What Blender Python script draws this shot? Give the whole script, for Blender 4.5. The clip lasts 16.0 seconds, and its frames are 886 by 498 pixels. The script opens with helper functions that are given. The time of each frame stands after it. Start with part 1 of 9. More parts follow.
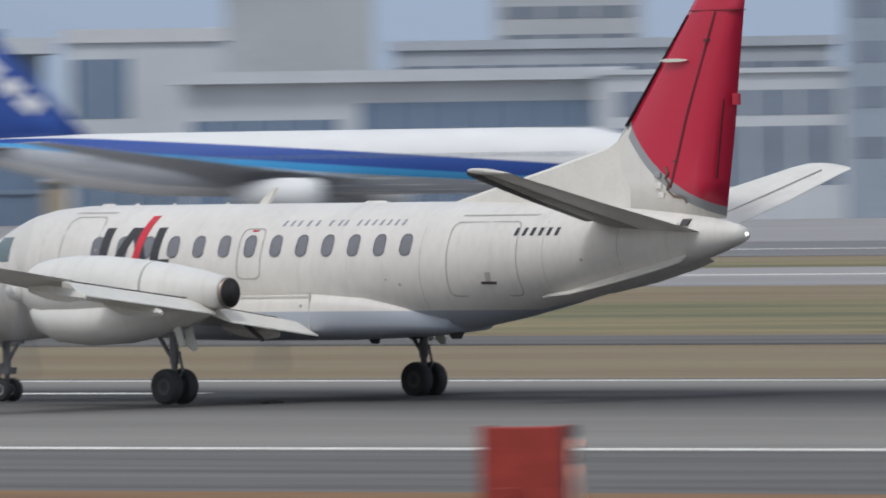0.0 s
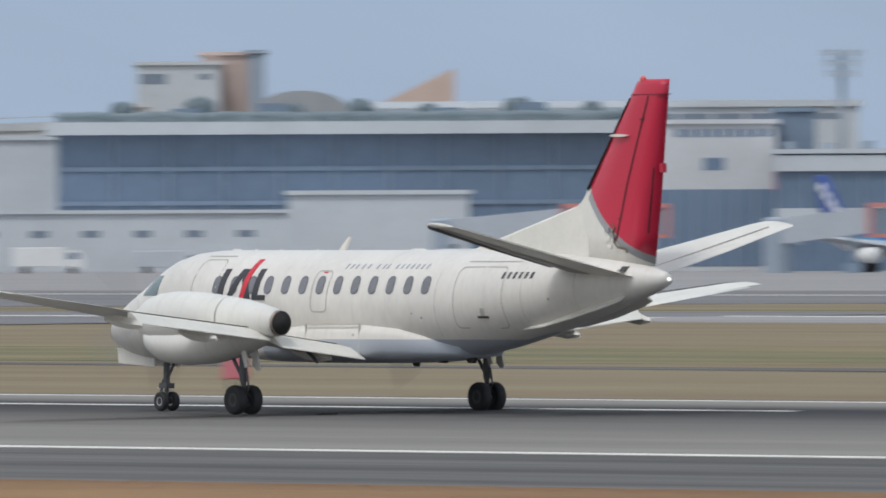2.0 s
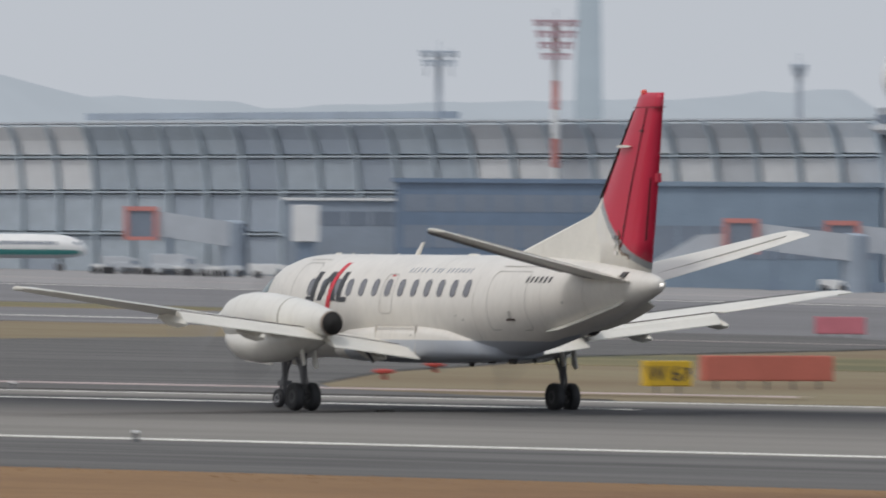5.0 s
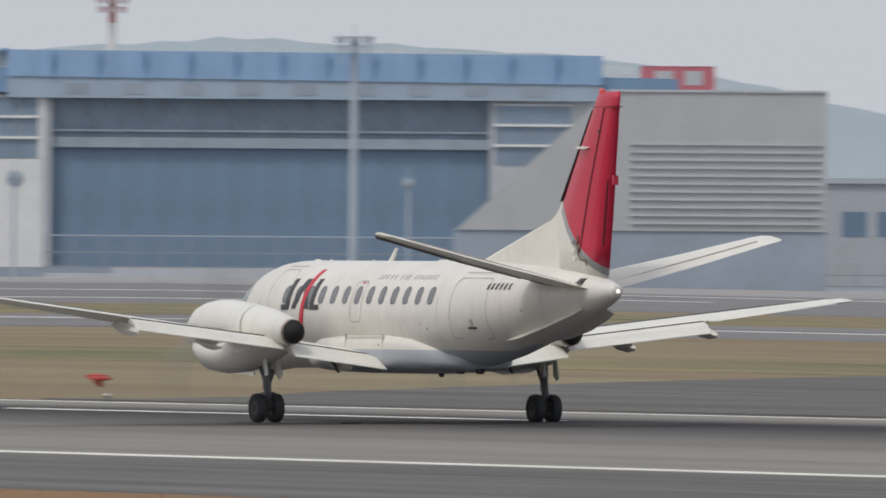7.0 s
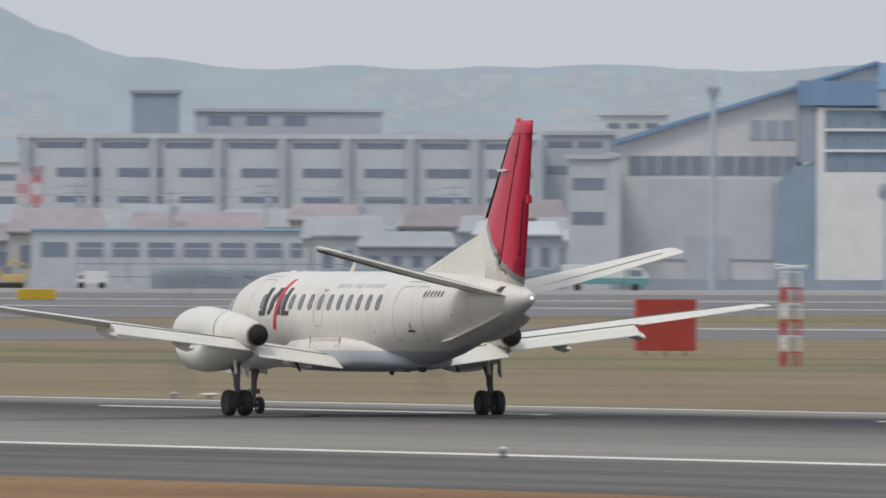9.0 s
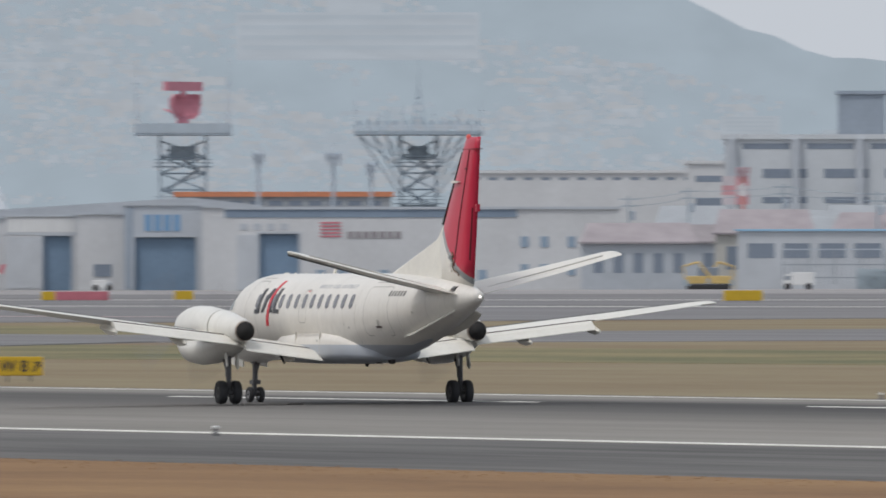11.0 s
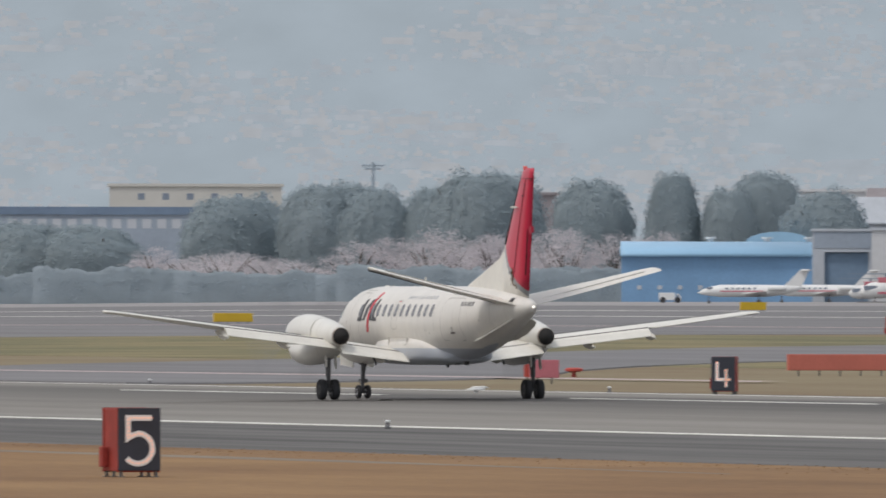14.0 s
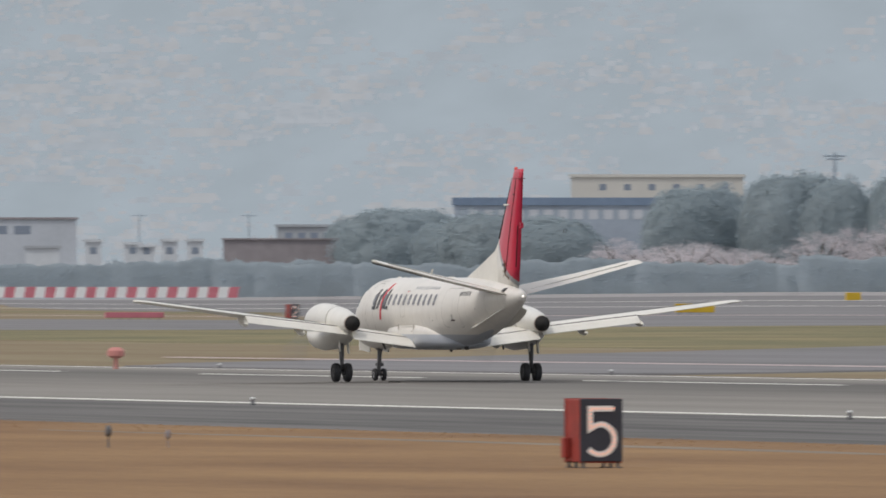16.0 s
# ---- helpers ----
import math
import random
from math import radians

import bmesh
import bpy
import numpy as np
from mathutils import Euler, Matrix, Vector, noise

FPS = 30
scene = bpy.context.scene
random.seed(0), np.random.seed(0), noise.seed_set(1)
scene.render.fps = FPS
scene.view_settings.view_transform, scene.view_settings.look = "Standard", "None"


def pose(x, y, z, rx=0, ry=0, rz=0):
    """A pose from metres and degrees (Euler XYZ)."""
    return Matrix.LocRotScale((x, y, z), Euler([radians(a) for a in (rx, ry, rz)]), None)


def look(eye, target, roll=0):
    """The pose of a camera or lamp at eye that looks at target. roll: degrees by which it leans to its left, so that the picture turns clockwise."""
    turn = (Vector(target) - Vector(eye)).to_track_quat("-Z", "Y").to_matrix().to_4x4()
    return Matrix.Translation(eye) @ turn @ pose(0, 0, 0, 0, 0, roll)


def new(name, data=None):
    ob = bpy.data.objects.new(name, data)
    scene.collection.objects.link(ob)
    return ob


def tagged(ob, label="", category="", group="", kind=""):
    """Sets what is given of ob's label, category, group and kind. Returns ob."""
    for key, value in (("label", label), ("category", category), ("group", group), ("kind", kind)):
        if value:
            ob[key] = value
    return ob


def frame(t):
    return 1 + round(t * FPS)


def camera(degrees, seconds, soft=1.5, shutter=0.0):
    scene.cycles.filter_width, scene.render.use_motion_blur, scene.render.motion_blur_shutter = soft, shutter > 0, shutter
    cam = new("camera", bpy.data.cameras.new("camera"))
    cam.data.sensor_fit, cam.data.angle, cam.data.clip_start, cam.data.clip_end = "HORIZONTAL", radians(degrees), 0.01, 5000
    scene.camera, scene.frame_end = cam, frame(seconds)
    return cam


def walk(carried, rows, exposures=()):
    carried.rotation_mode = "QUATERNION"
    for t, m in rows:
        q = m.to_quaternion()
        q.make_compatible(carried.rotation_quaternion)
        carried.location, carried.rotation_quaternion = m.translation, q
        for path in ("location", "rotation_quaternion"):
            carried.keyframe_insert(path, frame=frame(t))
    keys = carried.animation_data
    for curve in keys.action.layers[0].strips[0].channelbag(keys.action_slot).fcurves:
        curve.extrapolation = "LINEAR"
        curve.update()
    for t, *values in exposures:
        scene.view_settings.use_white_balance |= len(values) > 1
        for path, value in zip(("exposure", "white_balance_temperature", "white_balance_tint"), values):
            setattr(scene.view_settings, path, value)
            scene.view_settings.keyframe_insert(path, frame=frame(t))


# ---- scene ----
# Runway side view of an airport: the taxiing turboprop runs toward -X, the far apron lies toward +Y.
cam = camera(2.8170, 16.0, soft=1.7, shutter=0.5)
CAMERA_ROWS = [
    (0.0, 79.24, -59.81, 4.506, 45.1758, -0.3229, -0.830),
    (0.5, 83.18, -62.77, 4.512, 42.8614, -0.3303, -0.635),
    (1.0, 87.28, -65.84, 4.516, 40.9366, -0.2085, -0.570),
    (1.5, 90.71, -68.38, 4.503, 39.1657, -0.1577, -0.470),
    (2.0, 94.22, -71.06, 4.492, 37.7539, -0.1368, -0.268),
    (2.5, 96.49, -72.90, 4.464, 36.3329, -0.1500, -0.457),
    (3.0, 96.46, -73.27, 4.409, 34.8016, -0.1728, -0.263),
    (3.5, 89.24, -69.07, 4.271, 33.8158, -0.1270, -0.081),
    (4.0, 73.84, -60.16, 4.053, 32.8526, -0.1318, 0.189),
    (4.5, 57.90, -51.27, 3.847, 31.6611, -0.1589, 0.317),
    (5.0, 42.14, -42.16, 3.656, 30.9047, 0.0020, 0.364),
    (5.5, 27.78, -30.54, 3.480, 29.5892, 0.0400, 0.374),
    (6.0, 14.96, -16.80, 3.320, 27.9662, 0.0640, 0.385),
    (6.5, 4.69, -5.13, 3.197, 26.4258, 0.0842, 0.395),
    (7.0, -0.00, 0.00, 3.144, 25.3565, 0.0959, 0.406),
    (7.5, -0.00, 0.00, 3.144, 24.6363, 0.1009, 0.417),
    (8.0, -0.00, 0.00, 3.144, 23.9326, 0.1256, 0.384),
    (8.5, -0.00, 0.00, 3.144, 23.2319, 0.1246, 0.301),
    (9.0, -0.00, 0.00, 3.144, 22.5849, 0.1235, 0.219),
    (9.5, -0.00, 0.00, 3.144, 21.9830, 0.1224, 0.137),
    (10.0, -0.00, 0.00, 3.144, 21.4189, 0.1213, 0.054),
    (10.5, -0.00, 0.00, 3.144, 20.8866, 0.1203, -0.028),
    (11.0, -0.00, 0.00, 3.144, 20.3386, 0.1236, -0.050),
    (11.5, -0.00, 0.00, 3.144, 19.6777, 0.1328, -0.255),
    (12.0, -0.00, 0.00, 3.144, 19.1230, 0.1461, -0.116),
    (12.5, -0.00, 0.00, 3.144, 18.7855, 0.1437, -0.144),
    (13.0, -0.00, 0.00, 3.144, 18.3050, 0.1772, -0.265),
    (13.5, -0.00, 0.00, 3.144, 17.7372, 0.1686, -0.175),
    (14.0, -0.00, 0.00, 3.144, 17.3740, 0.1589, 0.102),
    (14.5, -0.00, 0.00, 3.144, 17.1200, 0.1537, 0.021),
    (15.0, -0.00, 0.00, 3.144, 16.6993, 0.1324, 0.085),
    (15.5, -0.00, 0.00, 3.144, 16.3006, 0.1379, 0.071),
    (16.0, -0.00, 0.00, 3.144, 15.9057, 0.1276, 0.021),
]


def sight(x, y, z, bearing, lift, roll):
    b, e = radians(bearing), radians(lift)
    way = Vector((-math.cos(b) * math.cos(e), math.sin(b) * math.cos(e), math.sin(e)))
    return look((x, y, z), Vector((x, y, z)) + way * 100, roll)


walk(cam, [(r[0], sight(*r[1:])) for r in CAMERA_ROWS], [(0.0, -0.05, 6000, 11), (1.5, 0.04, 6060, 10), (2.5, 0.07, 6000, 9), (3.5, 0.06, 5950, 10), (4.0, 0.10, 6050, 10), (4.5, -0.02, 6300, 12), (5.0, -0.10, 6300, 11), (7.5, -0.01, 6400, 11), (10.5, 0.01, 6280, 11), (12.0, 0.0, 6320, 11), (14.5, 0.02, 6450, 12), (16.0, 0.02, 6480, 12)])
scene.view_settings.exposure = 0.0

# ---- light ----
SUN_BEARING, SUN_HEIGHT = 205.0, 48.0
world = bpy.data.worlds.new("overcast_sky")
scene.world = world
world.use_nodes = True
wn = world.node_tree
bg = wn.nodes["Background"]
sky = wn.nodes.new("ShaderNodeTexSky")
sky.sky_type = "NISHITA"
sky.sun_disc = False
sky.sun_elevation = radians(SUN_HEIGHT)
sky.sun_rotation = radians(SUN_BEARING)
sky.air_density, sky.dust_density, sky.ozone_density = 1.6, 6.0, 1.0
soft_sky = wn.nodes.new("ShaderNodeMix")
soft_sky.data_type = "RGBA"
soft_sky.inputs["Factor"].default_value = 0.78
soft_sky.inputs["B"].default_value = (7.0, 7.35, 7.75, 1)
wn.links.new(sky.outputs[0], soft_sky.inputs["A"])
wn.links.new(soft_sky.outputs["Result"], bg.inputs["Color"])
bg.inputs["Strength"].default_value = 0.1
sun = new("sun", bpy.data.lights.new("sun", "SUN"))
sun.data.energy, sun.data.angle, sun.data.color = 1.3, radians(14), (1.0, 0.95, 0.88)
sun.matrix_basis = look((0, 0, 50), (math.sin(radians(28)) * -60, math.cos(radians(28)) * 60, -45))


# ---- materials ----
def material(name, color, rough=0.6, metal=0.0, vary=0.12, scale=1.0, fine=14.0, bump=0.0, second=None, stretch=(1, 1, 1), coat=0.0, spec=0.5):
    """A surface with stains at one scale, grain at a finer one, and a little relief."""
    m = bpy.data.materials.new(name)
    m.use_nodes = True
    t = m.node_tree
    b = t.nodes["Principled BSDF"]
    b.inputs["Roughness"].default_value, b.inputs["Metallic"].default_value = rough, metal
    b.inputs["Coat Weight"].default_value = coat
    b.inputs["Specular IOR Level"].default_value = spec
    co = t.nodes.new("ShaderNodeTexCoord")
    mp = t.nodes.new("ShaderNodeMapping")
    mp.inputs["Scale"].default_value = stretch
    t.links.new(co.outputs["Object"], mp.inputs["Vector"])
    big, small = t.nodes.new("ShaderNodeTexNoise"), t.nodes.new("ShaderNodeTexNoise")
    for n, s, d in ((big, scale, 5), (small, scale * fine, 3)):
        n.inputs["Scale"].default_value, n.inputs["Detail"].default_value = s, d
        t.links.new(mp.outputs["Vector"], n.inputs["Vector"])
    add = t.nodes.new("ShaderNodeMath")
    add.operation = "MULTIPLY_ADD"
    t.links.new(small.outputs["Fac"], add.inputs[0])
    add.inputs[1].default_value = 0.45
    t.links.new(big.outputs["Fac"], add.inputs[2])
    ramp = t.nodes.new("ShaderNodeValToRGB")
    a = [max(0.0, c * (1 - vary)) for c in color]
    z = [min(1.0, c * (1 + vary)) for c in (second or color)]
    ramp.color_ramp.elements[0].position, ramp.color_ramp.elements[0].color = 0.48, (*a, 1)
    ramp.color_ramp.elements[1].position, ramp.color_ramp.elements[1].color = 0.96, (*z, 1)
    t.links.new(add.outputs[0], ramp.inputs["Fac"])
    t.links.new(ramp.outputs["Color"], b.inputs["Base Color"])
    if bump:
        bp = t.nodes.new("ShaderNodeBump")
        bp.inputs["Strength"].default_value, bp.inputs["Distance"].default_value = bump, 0.03
        t.links.new(add.outputs[0], bp.inputs["Height"])
        t.links.new(bp.outputs["Normal"], b.inputs["Normal"])
    m["ramp"] = ramp.name
    return m


def overlay(m, build, color):
    """Paint a colour over a material where the mask that build() makes from the object's own coordinates is 1."""
    t = m.node_tree
    b = t.nodes["Principled BSDF"]
    src = b.inputs["Base Color"].links[0].from_socket
    mix = t.nodes.new("ShaderNodeMix")
    mix.data_type = "RGBA"
    mix.inputs["B"].default_value = (*color, 1)
    co = t.nodes.new("ShaderNodeTexCoord")
    sep = t.nodes.new("ShaderNodeSeparateXYZ")
    t.links.new(co.outputs["Object"], sep.inputs[0])
    t.links.new(build(t, sep), mix.inputs["Factor"])
    t.links.new(src, mix.inputs["A"])
    t.links.new(mix.outputs["Result"], b.inputs["Base Color"])


def translucent(m, share):
    """Let a share of the light pass through thin leaves."""
    t = m.node_tree
    b, out = t.nodes["Principled BSDF"], t.nodes["Material Output"]
    thin, mix = t.nodes.new("ShaderNodeBsdfTranslucent"), t.nodes.new("ShaderNodeMixShader")
    t.links.new(b.inputs["Base Color"].links[0].from_socket, thin.inputs["Color"])
    mix.inputs[0].default_value = share
    t.links.new(b.outputs[0], mix.inputs[1])
    t.links.new(thin.outputs[0], mix.inputs[2])
    t.links.new(mix.outputs[0], out.inputs["Surface"])


def calc(t, op, a, b=0.0, c=0.0):
    n = t.nodes.new("ShaderNodeMath")
    n.operation = op
    for i, v in enumerate((a, b, c)):
        if isinstance(v, (int, float)):
            n.inputs[i].default_value = v
        else:
            t.links.new(v, n.inputs[i])
    return n.outputs[0]


def glow(name, color, strength):
    m = bpy.data.materials.new(name)
    m.use_nodes = True
    b = m.node_tree.nodes["Principled BSDF"]
    b.inputs["Base Color"].default_value = (*color, 1)
    b.inputs["Emission Color"].default_value = (*color, 1)
    b.inputs["Emission Strength"].default_value = strength
    return m


# ---- mesh tools ----
def part(name, data, mat, parent=None, label="", smooth=False):
    """Link (vertices, faces), a bmesh or a mesh as one mesh object under a thing or a part."""
    if isinstance(data, bmesh.types.BMesh):
        me = bpy.data.meshes.new(name)
        data.to_mesh(me)
        data.free()
    elif isinstance(data, tuple):
        me = bpy.data.meshes.new(name)
        me.from_pydata(data[0], [], data[1])
        me.update()
    else:
        me = data
    if mat and not me.materials:
        me.materials.append(mat)
    if smooth:
        me.polygons.foreach_set("use_smooth", [True] * len(me.polygons))
    ob = new(name, me)
    if parent:
        ob.parent = parent
    if label:
        tagged(ob, label)
    return ob


def thing(name, m, label, category, group="", kind=""):
    ob = new(name)
    ob.matrix_basis = m
    return tagged(ob, label, category, group, kind)


def merge(*meshes):
    vs, fs = [], []
    for v, f in meshes:
        k = len(vs)
        vs += list(v)
        fs += [tuple(i + k for i in q) for q in f]
    return vs, fs


def block(x0, x1, y0, y1, z0, z1):
    v = [(x, y, z) for z in (z0, z1) for x, y in ((x0, y0), (x1, y0), (x1, y1), (x0, y1))]
    return v, [(3, 2, 1, 0), (4, 5, 6, 7), (0, 1, 5, 4), (1, 2, 6, 5), (2, 3, 7, 6), (3, 0, 4, 7)]


def bevelled(x0, x1, y0, y1, z0, z1, r=0.03):
    bm = bmesh.new()
    bmesh.ops.create_cube(bm, size=1)
    for v in bm.verts:
        v.co = Vector(((x0 + x1) / 2 + v.co.x * (x1 - x0), (y0 + y1) / 2 + v.co.y * (y1 - y0), (z0 + z1) / 2 + v.co.z * (z1 - z0)))
    bmesh.ops.bevel(bm, geom=bm.edges[:], offset=r, segments=2, affect="EDGES", profile=0.6)
    return bm


def loft(rings, close=True):
    """Skin rings of equal count; the end rings are capped."""
    n = len(rings[0])
    vs = [tuple(p) for r in rings for p in r]
    fs = [(i * n + j, i * n + (j + 1) % n, (i + 1) * n + (j + 1) % n, (i + 1) * n + j) for i in range(len(rings) - 1) for j in range(n)]
    if close:
        fs += [tuple(range(n - 1, -1, -1)), tuple((len(rings) - 1) * n + j for j in range(n))]
    return vs, fs


def tube(a, b, ra, rb=None, n=10):
    a, b = Vector(a), Vector(b)
    rb = ra if rb is None else rb
    q = (b - a).to_track_quat("Z", "Y")
    return loft([[p + q @ Vector((r * math.cos(2 * math.pi * i / n), r * math.sin(2 * math.pi * i / n), 0)) for i in range(n)] for p, r in ((a, ra), (b, rb))])


def turned(profile, n=24, axis="Z", at=(0, 0, 0)):
    """A body of revolution from (radius, height) pairs."""
    rings = []
    for r, hgt in profile:
        ring = []
        for i in range(n):
            a = 2 * math.pi * i / n
            c, s = r * math.cos(a), r * math.sin(a)
            p = {"Z": (c, s, hgt), "X": (hgt, c, s), "Y": (s, hgt, c)}[axis]
            ring.append(tuple(p[k] + at[k] for k in range(3)))
        rings.append(ring)
    return loft(rings)


def prism(outline, d0, d1, axis="Y"):
    """Extrude a flat outline of (across, up) pairs along an axis."""
    ring = lambda d: [(a, d, b) if axis == "Y" else (d, a, b) if axis == "X" else (a, b, d) for a, b in outline]
    return loft([ring(d0), ring(d1)])


def spot(bearing, distance, z=0.0, turn=0.0):
    """A pose by bearing and distance from the viewing point, its -y side facing that point, turned by some degrees."""
    b = radians(bearing)
    return pose(-distance * math.cos(b), distance * math.sin(b), z, 0, 0, 90 - bearing + turn) 


# ---- ground ----
CROWN_Y = 172.66


def far_rise(b):
    pts = ((0, 1.6), (15.2, 1.6), (17, 2.65), (24.5, 3.0), (30, 0.2), (35, -2.1), (181, -2.1))
    for (b0, z0), (b1, z1) in zip(pts, pts[1:]):
        if b <= b1:
            return z0 + (z1 - z0) * (b - b0) / (b1 - b0)


def ground_z(x, y):
    """The crowned runway, then a gentle slope to the apron: up toward the hangars, down toward the terminal."""
    z = -0.0105 * min(abs(y - CROWN_Y), 42)
    if y > 217:
        b = math.degrees(math.atan2(y, -x)) if x < 0 else 90
        most = 1 + 0.63 * max(0, min(1, (b - 24) / 8))
        z += (far_rise(b) + 0.44) * min(most, (y - 217) / 603)
    return z


def sheet(xs, ys, lift=0.0, drop=0.05):
    """A sheet that follows the ground; each entry of ys is a row of y values, one for each x."""
    vs = [(x, y[i], ground_z(x, y[i]) + lift) for y in ys for i, x in enumerate(xs)]
    n = len(xs)
    if lift:
        # the near edge turns down into the ground
        vs = [(x, ys[0][i] - 0.02, ground_z(x, ys[0][i]) + lift - drop) for i, x in enumerate(xs)] + vs
    fs = [(r * n + i, r * n + i + 1, (r + 1) * n + i + 1, (r + 1) * n + i) for r in range(len(vs) // n - 1) for i in range(n - 1)]
    return vs, fs


def rows(xs, *ys):
    return [[y(x) if callable(y) else y for x in xs] for y in ys]


XS = [-4700 + 50 * i for i in range(58)] + [-1800 + 10 * i for i in range(210)] + [300 + 50 * i for i in range(20)]
grass_mat = material("dry_meadow", (0.262, 0.192, 0.125), 0.95, vary=0.24, scale=0.075, fine=22, bump=0.5, second=(0.205, 0.178, 0.115), stretch=(0.3, 1, 1), spec=0.1)
green_mat = material("green_meadow", (0.140, 0.152, 0.092), 0.95, vary=0.22, scale=0.085, fine=20, bump=0.5, second=(0.225, 0.185, 0.105), stretch=(0.3, 1, 1), spec=0.1)
verge_mat = material("winter_turf", (0.20, 0.094, 0.030), 0.95, vary=0.26, scale=0.11, fine=35, bump=0.8, second=(0.222, 0.128, 0.05), stretch=(0.4, 1, 1))
runway_mat = material("grooved_asphalt", (0.245, 0.232, 0.212), 0.9, vary=0.15, scale=0.3, fine=14, bump=0.15, stretch=(0.06, 1, 1), spec=0.06)
shoulder_mat = material("dark_asphalt", (0.098, 0.095, 0.092), 0.9, vary=0.3, scale=0.42, fine=9, bump=0.25, second=(0.128, 0.123, 0.117), stretch=(0.05, 1, 1), spec=0.22)
taxi_mat = material("taxiway_asphalt", (0.175, 0.170, 0.174), 0.9, vary=0.2, scale=0.12, fine=12, bump=0.1, stretch=(0.08, 1, 1), spec=0.3)
apron_mat = material("apron_concrete", (0.275, 0.265, 0.262), 0.85, vary=0.16, scale=0.1, fine=14, stretch=(0.08, 1, 1), spec=0.4)
line_mat = material("white_marking_paint", (0.66, 0.65, 0.60), 0.6, vary=0.16, scale=0.6, fine=12)
red_line_mat = material("red_marking_paint", (0.43, 0.35, 0.34), 0.7, vary=0.15, scale=0.3, fine=12)
# tyre rubber darkens the middle, thinning out beyond the touchdown zone
overlay(runway_mat, lambda t, s: calc(t, "MULTIPLY", calc(t, "POWER", 2.718, calc(t, "MULTIPLY", calc(t, "POWER", calc(t, "ADD", s.outputs["Y"], -174.0), 2.0), -0.0058)), calc(t, "MINIMUM", calc(t, "MAXIMUM", calc(t, "MULTIPLY", calc(t, "ADD", s.outputs["X"], 800.0), 1 / 450), 0.42), 0.92)), (0.034, 0.035, 0.041))

part("ground", sheet(XS, rows(XS, -600, -300, -100, 0, 60, 110, 131, 172.66, 214.66, 217, *range(225, 1310, 5), 1400, 2200, 3400, 5200)), grass_mat)
tagged(bpy.data.objects["ground"], "dry tan and green airfield grass reaching the horizon", "ground", kind="structure")
verge_edge = lambda x: 122.7 + 0.8 * noise.noise((x * 0.02, 3.1, 0)) + 0.35 * noise.noise((x * 0.11, 1.7, 0))
VX = [-1400 + 4 * i for i in range(380)]
verge = part("verge", sheet(VX, rows(VX, -20, 40, 80, 105, 118, verge_edge), 0.03), verge_mat)
tagged(verge, "brown winter turf along the paved shoulder", "grass", kind="structure")
worn_mat = material("worn_gravelly_turf", (0.185, 0.15, 0.112), 0.95, vary=0.2, scale=0.2, fine=30, bump=0.5, stretch=(0.3, 1, 1))
worn_low = lambda x: 115.6 - 0.75 - 0.6 * noise.noise((x * 0.03, 7.7, 0)) + 0.2 * noise.noise((x * 0.3, 5.1, 0))
worn_high = lambda x: max(worn_low(x) + 0.05, -abs(x + 385) * 0.025 + 116.3 + 0.8 * noise.noise((x * 0.035, 2.7, 0)) + 0.2 * noise.noise((x * 0.3, 9.1, 0)))
WX_ = [-440 + 4 * i for i in range(24)]
tagged(part("worn_track", sheet(WX_, rows(WX_, worn_low, worn_high), 0.04, 0.01), worn_mat), "worn greyish track through the brown turf", "grass", kind="structure")
shoulder = part("shoulder", sheet(XS, rows(XS, 119.0, 143.1, 172.66, 202.66, 210.8), 0.012), shoulder_mat)
tagged(shoulder, "dark asphalt shoulder beside the runway", "pavement", kind="structure")
runway = part("runway", sheet(XS, rows(XS, 142.66, 157.7, 172.66, 187.6, 202.66), 0.03), runway_mat)
tagged(runway, "grey crowned asphalt runway with dark tyre rubber", "road", kind="structure")
for y0, y1 in ((142.7, 143.24), (202.1, 202.4)):
    part("edge_line", sheet(XS, rows(XS, y0, y1), 0.045, 0.015), line_mat, runway, "white painted runway edge line")
for k in range(-70, 12):
    x = k * 50.0 + 12
    part("centre_dash", sheet([x, x + 30], rows([0, 0], CROWN_Y - 0.15, CROWN_Y + 0.15), 0.045, 0.015), line_mat, runway, "white painted centre line dash")

tuft_mat = material("dry_grass_blade", (0.235, 0.125, 0.05), 0.95, vary=0.2, scale=0.5, fine=9)
# short dry tufts along the ragged edge of the turf
rnd = random.Random(5)
tuft_v, tuft_f = [], []
for _ in range(6000):
    x = rnd.uniform(-1000, -120)
    y = verge_edge(x) - abs(rnd.gauss(0, 3.0)) + 0.3
    z = ground_z(x, y) + 0.02
    for _ in range(3):
        a, w, hgt = rnd.uniform(0, math.pi), rnd.uniform(0.015, 0.035), rnd.uniform(0.015, 0.035)
        dx, dy, lean = w * math.cos(a), w * math.sin(a), rnd.uniform(-0.05, 0.05)
        k = len(tuft_v)
        tuft_v += [(x - dx, y - dy, z), (x + dx, y + dy, z), (x + lean, y + lean, z + hgt)]
        tuft_f.append((k, k + 1, k + 2))
tagged(part("verge_tufts", (tuft_v, tuft_f), tuft_mat), "short dry grass tufts along the turf edge", "grass", kind="stuff")


